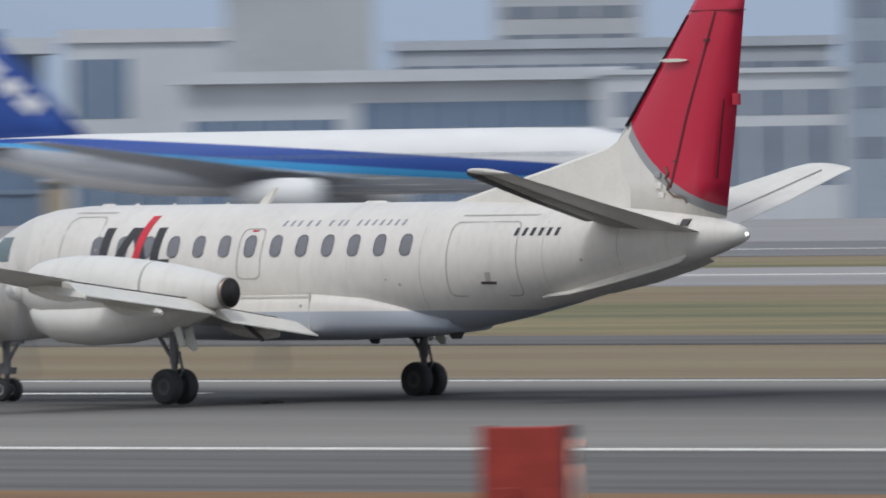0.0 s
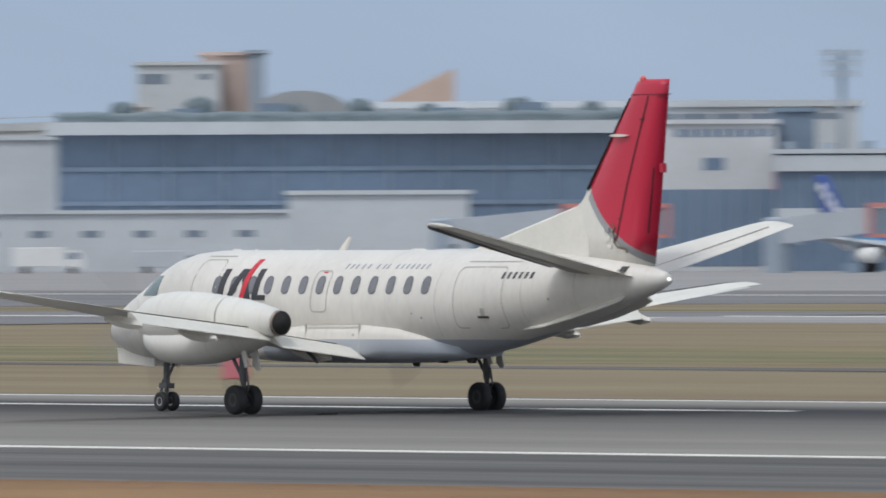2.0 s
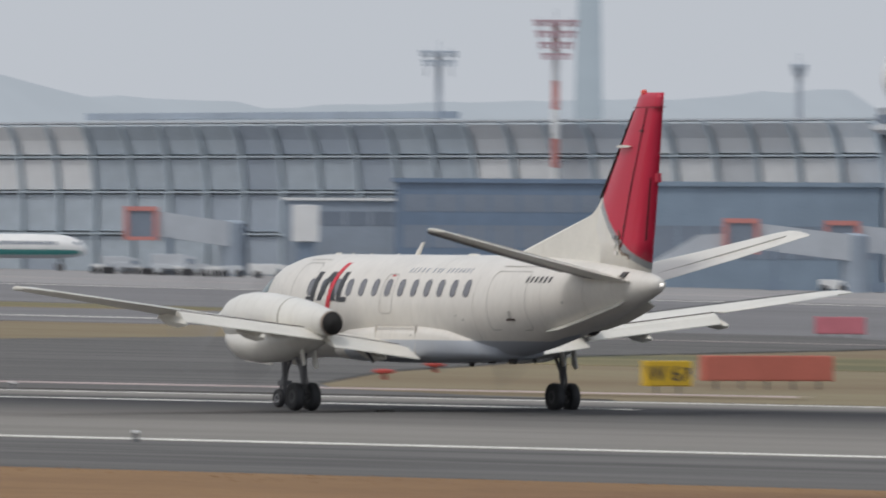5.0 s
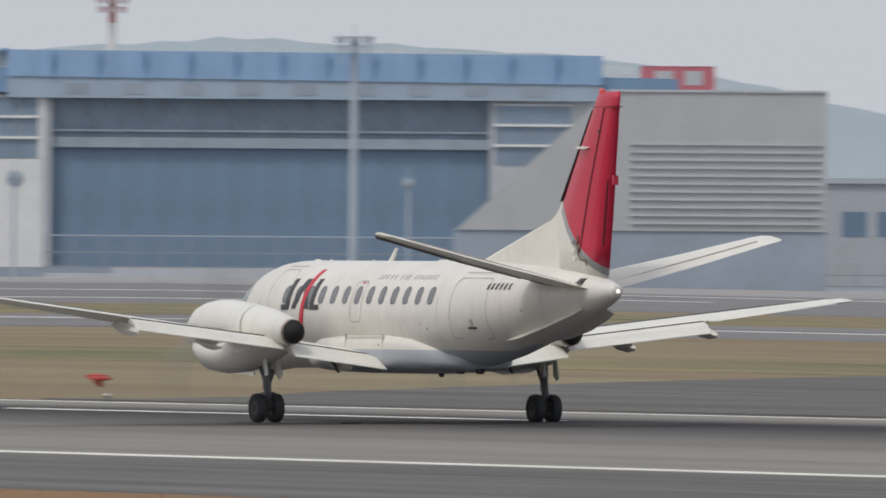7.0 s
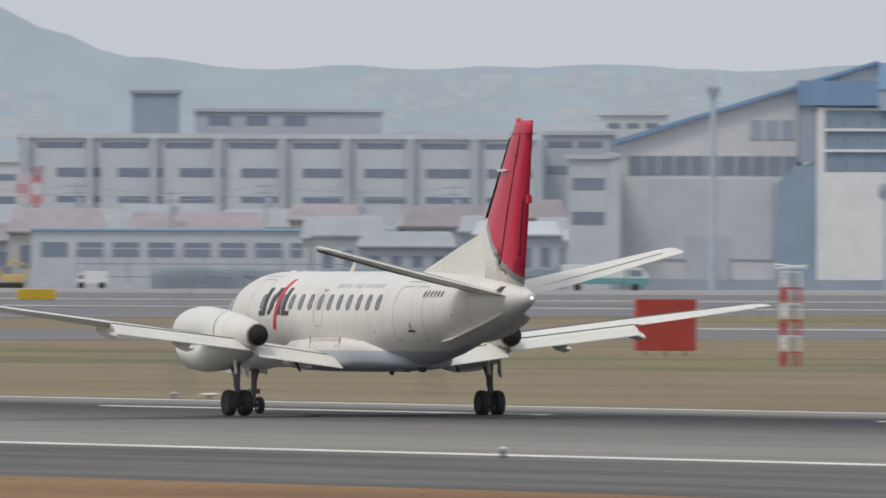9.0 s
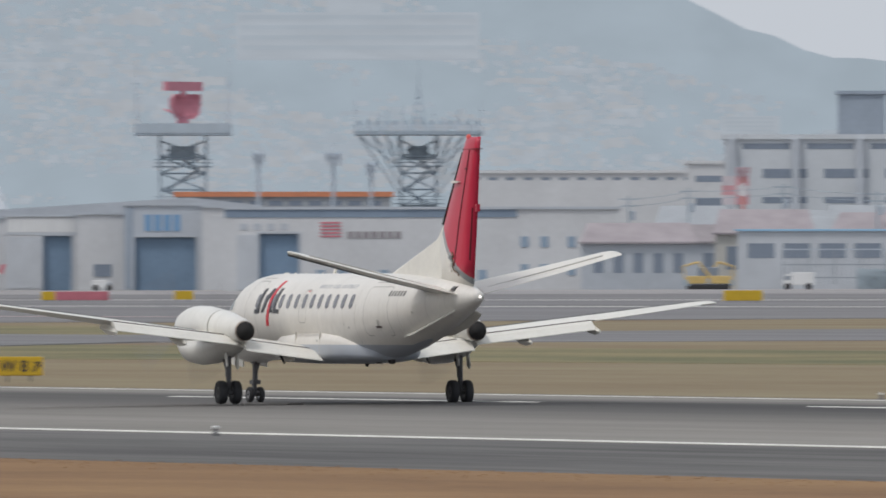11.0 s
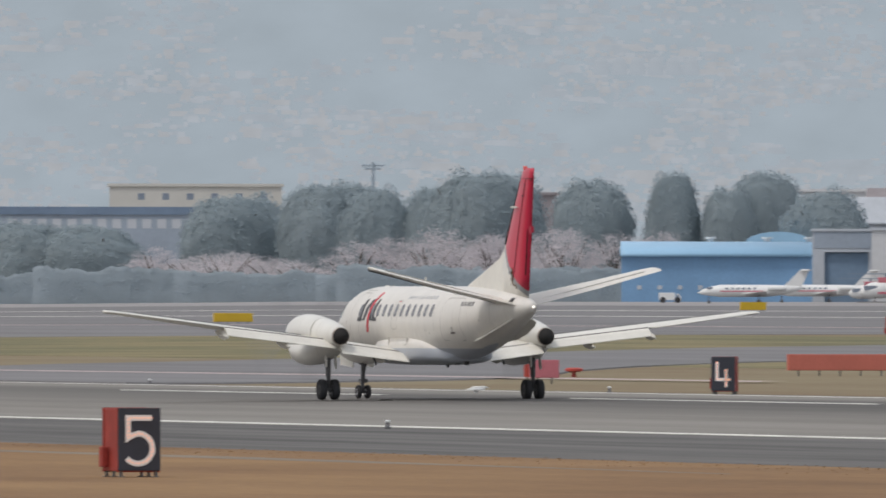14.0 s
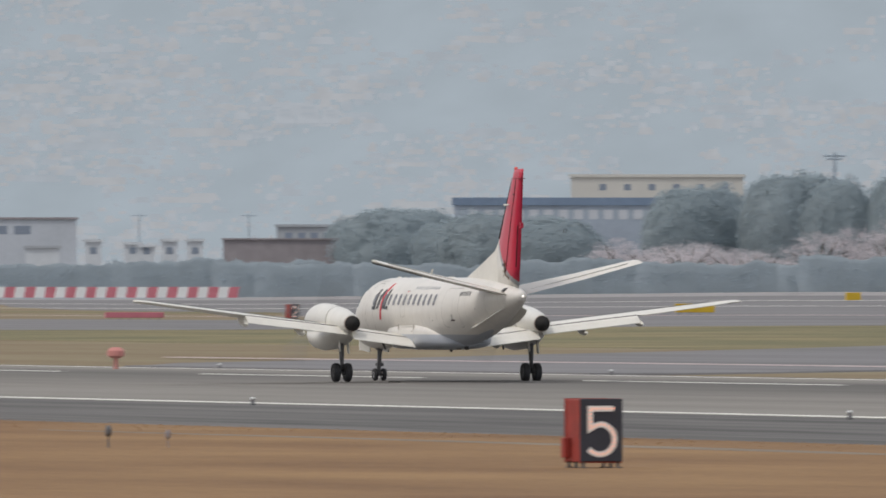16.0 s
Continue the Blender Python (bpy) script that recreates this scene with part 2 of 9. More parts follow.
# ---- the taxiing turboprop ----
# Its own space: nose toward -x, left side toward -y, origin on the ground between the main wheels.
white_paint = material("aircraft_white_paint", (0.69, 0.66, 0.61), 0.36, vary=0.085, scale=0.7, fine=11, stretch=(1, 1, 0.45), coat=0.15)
# Grey belly paint; its rise toward the tail also paints in the strakes' shade.
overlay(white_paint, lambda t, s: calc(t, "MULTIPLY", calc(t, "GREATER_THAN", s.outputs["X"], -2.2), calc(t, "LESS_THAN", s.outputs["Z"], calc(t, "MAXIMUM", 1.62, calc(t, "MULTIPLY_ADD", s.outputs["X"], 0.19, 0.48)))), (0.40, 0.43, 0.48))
wing_paint = material("wing_white_paint", (0.715, 0.69, 0.625), 0.4, vary=0.06, scale=1.3, fine=8, coat=0.1)
nacelle_paint = material("nacelle_white_paint", (0.70, 0.685, 0.64), 0.36, vary=0.05, scale=1.1, fine=9, coat=0.2)
# Dark tone for the tailplane underside: its shade and grime put into the colour.
under_shade_paint = material("shaded_underside_paint", (0.27, 0.245, 0.225), 0.5, vary=0.25, scale=1.5, fine=9, stretch=(0.5, 2, 1))
fin_paint = material("fin_livery_paint", (0.70, 0.68, 0.63), 0.36, vary=0.05, scale=1.1, fine=9, coat=0.2)


def arc(radius):
    def build(t, s):
        dx = calc(t, "POWER", calc(t, "ADD", s.outputs["X"], -10.75), 2.0)
        dz = calc(t, "POWER", calc(t, "ADD", s.outputs["Z"], -6.55), 2.0)
        return calc(t, "LESS_THAN", calc(t, "SQRT", calc(t, "ADD", dx, dz)), radius)
    return build


# rain-washed grime below the panel lines, exhaust soot and hydraulic stains
def streaks(t, s):
    n = t.nodes.new("ShaderNodeTexNoise")
    n.inputs["Scale"].default_value, n.inputs["Detail"].default_value = 1.0, 4
    v = t.nodes.new("ShaderNodeCombineXYZ")
    for i, (axis, k) in enumerate((("X", 4.5), ("Y", 1.0), ("Z", 0.5))):
        t.links.new(calc(t, "MULTIPLY", s.outputs[axis], k), v.inputs[i])
    t.links.new(v.outputs[0], n.inputs["Vector"])
    return calc(t, "MULTIPLY", calc(t, "MINIMUM", calc(t, "MAXIMUM", calc(t, "MULTIPLY_ADD", n.outputs["Fac"], 3.2, -1.75), 0.0), 1.0), 0.26)


for m_ in (white_paint, fin_paint, nacelle_paint, wing_paint):
    overlay(m_, streaks, (0.36, 0.32, 0.27))
overlay(nacelle_paint, lambda t, s: calc(t, "MULTIPLY", calc(t, "MINIMUM", calc(t, "MAXIMUM", calc(t, "MULTIPLY_ADD", s.outputs["X"], 0.8, -0.55), 0.0), 1.0), 0.32), (0.30, 0.25, 0.20))
overlay(fin_paint, arc(3.36), (0.30, 0.31, 0.32))
overlay(fin_paint, arc(3.2), (0.52, 0.014, 0.05))
boot_mat = material("black_deicing_rubber", (0.05, 0.048, 0.048), 0.6, scale=3)
seam_mat = material("panel_seam_grime", (0.40, 0.385, 0.355), 0.7, scale=3)
joint_mat = material("faint_skin_joint", (0.53, 0.50, 0.46), 0.6, scale=3)
dark_seam = material("hinge_gap_grime", (0.07, 0.05, 0.05), 0.8, scale=3)
grime_mat = material("oily_hinge_grime", (0.16, 0.12, 0.085), 0.8, scale=3)
tab_mat = material("rudder_tab_red", (0.46, 0.014, 0.045), 0.4, scale=2)
rudder_seam = material("rudder_gap_shadow_red", (0.14, 0.02, 0.028), 0.8, scale=3)
window_mat = material("cabin_window_acrylic", (0.19, 0.19, 0.21), 0.25, scale=2, spec=0.4)
cockpit_mat = material("cockpit_glass", (0.10, 0.145, 0.15), 0.12, scale=2, vary=0.3, spec=0.8)
rim_mat = material("window_rim_grey", (0.11, 0.11, 0.125), 0.5, scale=3)
blade_mat = material("propeller_blade_grey", (0.20, 0.20, 0.21), 0.5, scale=3)
black_mat = material("exhaust_soot", (0.025, 0.023, 0.022), 0.85, scale=4)
steel_mat = material("exhaust_steel", (0.30, 0.25, 0.21), 0.45, metal=0.8, scale=4)
tyre_mat = material("tyre_rubber", (0.035, 0.035, 0.038), 0.8, scale=5, vary=0.2, bump=0.2)
main_hub = material("dark_wheel_hub", (0.05, 0.05, 0.052), 0.6, scale=5)
hub_mat = material("wheel_hub_alloy", (0.34, 0.34, 0.35), 0.4, metal=0.7, scale=5)
gear_mat = material("gear_leg_grey", (0.13, 0.13, 0.135), 0.5, metal=0.3, scale=5)
logo_dark = material("livery_charcoal", (0.03, 0.03, 0.035), 0.45, scale=3)
logo_red = material("livery_red", (0.60, 0.02, 0.04), 0.45, scale=3)
logo_grey = material("livery_grey", (0.30, 0.32, 0.36), 0.45, scale=3)
nav_white = glow("tail_navigation_lamp", (1.0, 0.93, 0.85), 1.0)
beacon_red = glow("beacon_lamp", (0.6, 0.10, 0.08), 0.15)

BODY = [  # forward, axis height, half width, half height
    (9.07, 1.76, 0.03, 0.03), (9.0, 1.76, 0.17, 0.16), (8.8, 1.77, 0.34, 0.32), (8.45, 1.80, 0.53, 0.50), (8.0, 1.86, 0.70, 0.67),
    (7.5, 1.94, 0.84, 0.82), (7.0, 2.05, 0.95, 0.96), (6.6, 2.17, 1.02, 1.06), (6.2, 2.27, 1.075, 1.12), (5.7, 2.33, 1.12, 1.165), (5.1, 2.36, 1.15, 1.185),
    (4.4, 2.365, 1.155, 1.19), (2.0, 2.365, 1.155, 1.19), (0, 2.365, 1.155, 1.19), (-2.0, 2.365, 1.155, 1.19), (-3.3, 2.375, 1.15, 1.18), (-4.3, 2.42, 1.12, 1.13),
    (-5.3, 2.49, 1.05, 1.04), (-6.3, 2.575, 0.94, 0.92), (-7.3, 2.67, 0.80, 0.79), (-8.3, 2.765, 0.635, 0.64), (-9.2, 2.84, 0.47, 0.48), (-9.9, 2.885, 0.32, 0.33),
    (-10.4, 2.91, 0.19, 0.19), (-10.6, 2.92, 0.11, 0.11)]


def body_at(u):
    for a, b in zip(BODY, BODY[1:]):
        if a[0] >= u >= b[0]:
            k = (a[0] - u) / (a[0] - b[0])
            return [a[i] + (b[i] - a[i]) * k for i in range(1, 4)]
    return BODY[-1][1:]


def skin(u, z, out=0.0):
    """A point of the left side of the fuselage at that station and height."""
    zc, hw, hh = body_at(u)
    c = max(-0.999, min(0.999, (z - zc) / hh))
    return (-u, -(hw * math.sqrt(1 - c * c) + out), z)


def decal(u0, u1, z0, z1, out=0.012, nu=4, nz=6, corner=0.0, lean=0.0, lean_far=None):
    """A thin shaped plate that follows the left side of the fuselage, with rounded corners and a slant."""
    ring = []
    ru, rz = min(corner, abs(u1 - u0) / 2), min(corner, abs(z1 - z0) / 2)
    uc, zc, hu, hz = (u0 + u1) / 2, (z0 + z1) / 2, abs(u1 - u0) / 2, abs(z1 - z0) / 2
    if corner:
        for cx, cz, a0 in ((1, 1, 0), (-1, 1, 90), (-1, -1, 180), (1, -1, 270)):
            for i in range(6):
                a = radians(a0 + 18 * i)
                ring.append((uc + cx * (hu - ru) + ru * math.cos(a), zc + cz * (hz - rz) + rz * math.sin(a)))
        loop = lambda k, o: [skin(uc + (u - uc) * k - (z - zc) * k * lean, zc + (z - zc) * k, o) for u, z in ring]
        return loft([loop(0.05, out), loop(0.4, out), loop(0.75, out), loop(1, out), loop(1, -0.02)])
    vs, fs = [], []
    for o in (out, -0.02):
        for i in range(nz + 1):
            for j in range(nu + 1):
                z = z0 + (z1 - z0) * i / nz
                slant = lean if lean_far is None else lean + (lean_far - lean) * j / nu
                vs.append(skin(u0 + (u1 - u0) * j / nu - (z - zc) * slant, z, o))
    n, k = nu + 1, (nu + 1) * (nz + 1)
    for i in range(nz):
        for j in range(nu):
            q = (i * n + j, i * n + j + 1, (i + 1) * n + j + 1, (i + 1) * n + j)
            fs += [q, tuple(k + a for a in reversed(q))]
    edge = [i for i in range(n)] + [i * n + nu for i in range(1, nz + 1)] + [nz * n + j for j in range(nu - 1, -1, -1)] + [i * n for i in range(nz - 1, 0, -1)]
    fs += [(edge[i], k + edge[i], k + edge[(i + 1) % len(edge)], edge[(i + 1) % len(edge)]) for i in range(len(edge))]
    return vs, fs


def outline_seam(u0, u1, z0, z1, r, w=0.022, out=0.007, lean=0.0):
    """A thin closed seam round a door."""
    uc, zc, hu, hz = (u0 + u1) / 2, (z0 + z1) / 2, abs(u1 - u0) / 2, abs(z1 - z0) / 2
    loops = []
    for d in (0, -w):
        ring = []
        for cx, cz, a0 in ((1, 1, 0), (-1, 1, 90), (-1, -1, 180), (1, -1, 270)):
            for i in range(5):
                a = radians(a0 + 22.5 * i)
                ring.append((uc + cx * (hu - r) + (r + d) * math.cos(a), zc + cz * (hz - r) + (r + d) * math.sin(a)))
            nxt = {(1, 1): (-1, 1), (-1, 1): (-1, -1), (-1, -1): (1, -1), (1, -1): (1, 1)}[(cx, cz)]
            if cx == nxt[0]:
                for k in range(1, 6):
                    ring.append((uc + cx * (hu + d), zc + (cz * (hz - r)) * (1 - k / 3.0)))
        loops.append(ring)
    n = len(loops[0])
    vs = [skin(u - (z - zc) * lean, z, out) for ring in loops for u, z in ring]
    return vs, [(i, (i + 1) % n, n + (i + 1) % n, n + i) for i in range(n)]


def aerofoil(chord, thick, n=9):
    """(back, up) pairs round a section, from the leading edge."""
    up = []
    for i in range(n):
        k = (1 - math.cos(math.pi * i / (n - 1))) / 2
        t = thick * chord * 5 * (0.2969 * math.sqrt(k) - 0.126 * k - 0.3516 * k ** 2 + 0.2843 * k ** 3 - 0.1015 * k ** 4)
        up.append((k * chord, t))
    return up + [(x, -0.75 * t) for x, t in reversed(up[1:-1])]


def surface(stations, thick=0.13, flip=1, droop=0.0):
    """A wing-like surface; stations: (outward, forward edge, back edge, height)."""
    rings = []
    for v, lead, trail, z in stations:
        rings.append([(-(lead - x), -v * flip, z + t - droop * x) for x, t in aerofoil(lead - trail, thick)])
    return loft(rings)


PROPELLERS = []
plane = thing("turboprop_airliner", pose(0, 0, 0), "white twin turboprop airliner with a red fin rolling on the runway", "airplane")


def ring_of(u, zc, hw, hh, n=40):
    return [(-u, -hw * math.sin(2 * math.pi * i / n), zc + hh * math.cos(2 * math.pi * i / n)) for i in range(n)]


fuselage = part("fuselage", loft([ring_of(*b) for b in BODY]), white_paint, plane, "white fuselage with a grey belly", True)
# belly fairing at the wing root
def squared(a, k=0.55):
    c, s_ = math.cos(a), math.sin(a)
    return math.copysign(abs(s_) ** k, s_), math.copysign(abs(c) ** k, c)


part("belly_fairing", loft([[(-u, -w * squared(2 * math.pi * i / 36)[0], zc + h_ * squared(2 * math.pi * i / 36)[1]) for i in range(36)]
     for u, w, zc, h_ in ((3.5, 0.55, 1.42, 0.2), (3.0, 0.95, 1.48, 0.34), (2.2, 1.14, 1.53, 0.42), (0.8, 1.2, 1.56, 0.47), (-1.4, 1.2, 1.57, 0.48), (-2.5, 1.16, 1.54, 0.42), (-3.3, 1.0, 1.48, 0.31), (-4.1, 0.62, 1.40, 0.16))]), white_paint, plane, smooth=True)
for x0, x1, z0, z1 in ((-0.61, -0.598, 1.2, 1.95), (1.3, 1.312, 1.2, 1.95), (-0.6, 1.3, 1.95, 1.96)):
    part("fairing_seam", block(x0, x1, -1.202, -1.15, z0, z1), joint_mat, fuselage)
part("fuel_cap", turned([(0.025, -1.205), (0.03, -1.19)], 12, "Y", (1.1, 0, 1.72)), seam_mat, fuselage)
for i in range(13):
    u = 3.93 - 0.622 * i
    pane = part("cabin_window", decal(u - 0.125, u + 0.125, 2.612, 2.985, 0.005, corner=0.105), window_mat, fuselage, "grey rounded cabin window")
    part("window_rim", outline_seam(u - 0.134, u + 0.134, 2.602, 2.995, 0.114, 0.02, 0.009), rim_mat, pane)
for name, a in (("front_door", (3.95, 4.85, 1.7, 3.36, 0.16)), ("emergency_exit", (-0.1, 0.48, 2.2, 3.12, 0.14)), ("cargo_door", (-6.05, -4.5, 1.86, 3.2, 0.14))):
    part(name, outline_seam(*a), seam_mat, fuselage, "thin seam of the closed door")
part("cargo_rail", decal(-6.3, -4.6, 3.30, 3.318, 0.012), seam_mat, fuselage)
part("cargo_handle", decal(-5.55, -5.25, 2.08, 2.13, 0.02), dark_seam, fuselage)
part("handle_recess", decal(-5.45, -5.35, 2.1, 2.3, 0.012), seam_mat, fuselage)
part("front_rail", decal(3.9, 4.9, 3.42, 3.435, 0.012), seam_mat, fuselage)
part("static_port", decal(-3.44, -3.38, 2.06, 2.12, 0.008, corner=0.03), seam_mat, fuselage)
for u0, u1, z0, z1 in ((-3.9, -3.885, 1.5, 3.1), (5.3, 5.315, 1.6, 3.3), (-6.6, -6.585, 2.0, 3.2), (-8.15, -8.135, 2.3, 3.3)):
    part("skin_joint", decal(u0, u1, z0, z1, 0.004, 1, 8), joint_mat, fuselage)
for u, z, r in ((-3.1, 2.18, 0.022), (5.0, 2.1, 0.02), (-7.4, 2.5, 0.03)):
    part("skin_fitting", decal(u - r, u + r, z - r, z + r, 0.008, corner=r), seam_mat, fuselage)
part("exit_mark", decal(0.1, 0.24, 3.06, 3.085, 0.012, 1, 2, lean=0.6), logo_red, fuselage)
# cockpit glazing, left side and front
part("cockpit_window", decal(6.18, 6.78, 2.56, 3.0, 0.012, lean=-0.1, lean_far=0.75), cockpit_mat, fuselage, "dark cockpit side window")
part("windscreen", loft([[(-u, y, z) for y in (-0.5, -0.25, 0, 0.25, 0.5)] + [(-u + 0.05, y, z - 0.05) for y in (0.5, 0.25, 0, -0.25, -0.5)] for u, z in ((7.12, 2.66), (6.72, 3.0))]), cockpit_mat, fuselage)
# livery: slanted charcoal strokes with a red stroke, and the airline title and registration as plain bars
for u, z0, z1, wd in ((3.74, 2.49, 3.15, 0.1), (2.48, 2.49, 3.15, 0.095)):
    part("livery_stroke", decal(u - wd, u + wd, z0, z1, 0.014, lean=0.05), logo_dark, fuselage, "charcoal livery stroke")
part("livery_stroke", decal(3.16, 3.36, 2.49, 3.15, 0.014, lean=0.5), logo_dark, fuselage, "charcoal livery stroke")
part("livery_stroke", decal(2.80, 3.02, 2.49, 3.15, 0.0145, lean=-0.5), logo_dark, fuselage, "charcoal livery stroke")
part("livery_stroke", decal(2.12, 2.57, 2.47, 2.58, 0.0145), logo_dark, fuselage, "charcoal livery foot")
part("livery_stroke", decal(3.7, 4.05, 2.46, 2.58, 0.0145), logo_dark, fuselage, "charcoal livery hook")
part("livery_slash", decal(2.83, 3.0, 2.12, 3.36, 0.017, nz=12, lean=0.16), logo_red, fuselage, "red livery slash")
for u0, u1 in ((-0.42, -0.95), (-1.0, -1.13), (-1.2, -1.38), (-1.52, -1.68), (-1.74, -1.8), (-1.88, -2.05), (-2.2, -3.45)):
    n = max(1, round(abs(u1 - u0) / 0.17))
    for k in range(n):
        a = u0 + (u1 - u0) * k / n
        part("title_bar", decal(a, a - 0.055, 3.15, 3.25, 0.006, 1, 2, lean=0.3), logo_grey, fuselage)
for k in range(6):
    a = -5.95 - 0.175 * k
    part("registration_bar", decal(a, a - 0.075, 2.94, 3.08, 0.006, 1, 2, lean=0.25), logo_dark, fuselage)
# aerials
part("aerial", loft([[(-u, 0.03, z), (-u + 0.05, 0, z), (-u, -0.03, z), (-u - 0.2 * k, 0, z)] for u, z, k in ((0.75, 3.5, 1.3), (0.5, 3.84, 0.5))]), wing_paint, fuselage)
for u, r in ((4.6, 0.13), (3.9, 0.05), (3.0, 0.03), (-1.9, 0.22), (1.7, 0.03)):
    part("roof_fitting", loft([[(-u + c * r * 1.6, s * r * 0.7, 3.53) for c, s in ((-1, 0), (0, -1), (1, 0), (0, 1))], [(-u + c * r, s * r * 0.5, 3.585) for c, s in ((-1, 0), (0, -1), (1, 0), (0, 1))]]), wing_paint, fuselage)
part("ventral_aerial", prism([(1.6, 1.2), (1.95, 1.2), (1.9, 1.02), (1.75, 1.02)], -0.02, 0.02), boot_mat, fuselage)
for u in (2.6, 3.6):
    part("ventral_fitting", prism([(u, 1.22), (u + 0.3, 1.22), (u + 0.24, 1.1), (u + 0.1, 1.1)], -0.06, 0.06), boot_mat, fuselage)

for side in (1, -1):
    wing = part("wing", surface([(0.6, 1.62, -0.55, 1.42), (1.1, 1.6, -0.55, 1.48), (3.36, 1.32, -0.62, 1.79), (6.0, 0.97, -0.62, 2.14), (8.6, 0.62, -0.6, 2.48), (10.3, 0.40, -0.58, 2.70), (10.66, 0.26, -0.56, 2.735), (10.72, 0.05, -0.50, 2.74)], 0.15, side), wing_paint, plane, "long straight white wing with dihedral", True)
    part("deicing_boot", surface([(3.9, 1.262, 0.96, 1.93), (6.0, 0.985, 0.72, 2.20), (8.6, 0.635, 0.42, 2.53), (10.3, 0.415, 0.25, 2.735), (10.6, 0.30, 0.16, 2.755)], 0.75 if side > 0 else 0.5, side), boot_mat, wing, "black rubber leading edge", True)
    # flaps inboard and outboard of the nacelle, slightly lowered, then the aileron
    for (v0, l0, t0, z0), (v1, l1, t1, z1) in (((1.16, -0.5, -1.5, 1.42), (3.3, -0.57, -1.36, 1.70)), ((3.45, -0.6, -1.12, 1.78), (6.95, -0.6, -1.02, 2.18))):
        ring, low = [], 0.09 if v0 < 2 else 0.02
        for v, l, tr, z in ((v0, l0, t0, z0), (v1, l1, t1, z1)):
            ring.append([(-l, -v * side, z + 0.09), (-(l + tr) / 2, -v * side, z + 0.02), (-tr, -v * side, z - 0.14 - low), (-tr, -v * side, z - 0.16 - low), (-(l + tr) / 2, -v * side, z - 0.1 - low / 2), (-l, -v * side, z - 0.05)])
        f_ = part("flap", loft(ring), wing_paint, wing, "lowered white flap")
        part("flap_gap", loft([[(-l - 0.01, -v * side, z + 0.105), (-l + 0.025, -v * side, z + 0.105), (-l + 0.025, -v * side, z + 0.06), (-l - 0.01, -v * side, z + 0.06)] for v, l, z in ((v0, l0, z0), (v1, l1, z1))]), dark_seam, f_)
    part("flap_vent", prism([(0.78, 0), (0.98, 0.02), (1.02, -0.03), (0.84, -0.05)], -1.95 * side, -1.55 * side), black_mat, wing)
    part("aileron", surface([(7.05, -0.6, -1.0, 2.27), (8.6, -0.58, -0.92, 2.475), (10.15, -0.56, -0.82, 2.675)], 0.14, side), wing_paint, wing, "white aileron", True)
    for v, z in ((1.9, 1.42), (5.0, 1.86), (7.0, 2.16)):
        part("flap_fairing", loft([[(-u, -(v + a * w) * side, z + b * w * 1.5 - d) for a, b in ((-1, 0), (0, 1), (1, 0), (0, -1))] for u, w, d in ((0.15, 0.03, 0.05), (-0.3, 0.085, 0.1), (-0.8, 0.085, 0.16), (-1.22, 0.03, 0.2))]), wing_paint, wing)
    part("flap_actuator", tube((0.55, -2.1 * side, 1.45), (1.0, -2.1 * side, 1.12), 0.05, 0.035, 6), gear_mat, wing)
    # nacelle: upper engine body with the exhaust, lower gear bay
    v = 3.36 * side
    nac = part("engine_nacelle", loft([[(-u, -v - w * math.sin(2 * math.pi * i / 28), zc + h_ * math.cos(2 * math.pi * i / 28)) for i in range(28)] for u, zc, w, h_ in
          ((3.46, 2.06, 0.28, 0.28), (3.38, 2.06, 0.36, 0.38), (3.2, 2.05, 0.43, 0.50), (2.85, 2.05, 0.48, 0.58), (2.3, 2.08, 0.5, 0.60), (1.6, 2.1, 0.49, 0.57), (0.7, 2.1, 0.46, 0.5), (-0.1, 2.08, 0.42, 0.43), (-0.75, 2.04, 0.36, 0.355), (-1.2, 2.0, 0.30, 0.30), (-1.3, 1.99, 0.285, 0.285))]), nacelle_paint, plane, "rounded white engine nacelle", True)
    part("gear_bay", loft([[(-u, -v - w * math.sin(2 * math.pi * i / 24), zc + h_ * math.cos(2 * math.pi * i / 24)) for i in range(24)] for u, zc, w, h_ in
          ((3.28, 1.72, 0.25, 0.2), (3.1, 1.62, 0.38, 0.33), (2.7, 1.52, 0.45, 0.40), (2.0, 1.48, 0.48, 0.42), (1.0, 1.5, 0.48, 0.40), (0.1, 1.58, 0.45, 0.33), (-0.6, 1.68, 0.35, 0.2), (-0.95, 1.74, 0.2, 0.1))]), nacelle_paint, nac, smooth=True)
    part("exhaust_ring", turned([(0.275, 1.24), (0.278, 1.30), (0.272, 1.37), (0.255, 1.375), (0.25, 1.1), (0.1, 1.05)], 24, "X", (0, -v, 1.99)), steel_mat, nac, "scorched steel exhaust", True)
    part("exhaust_throat", turned([(0.256, 1.377), (0.24, 1.34), (0.12, 1.318), (0.01, 1.315)], 24, "X", (0, -v, 1.99)), black_mat, nac, smooth=True)
    part("nacelle_seam", turned([(0.468, -0.44), (0.474, -0.425), (0.468, -0.41)], 28, "X", (0, -v, 2.1)), seam_mat, nac)
    part("spinner", turned([(0.27, -3.45), (0.25, -3.66), (0.17, -3.91), (0.04, -4.07)], 20, "X", (0, -v, 2.06)), nacelle_paint, nac, smooth=True)
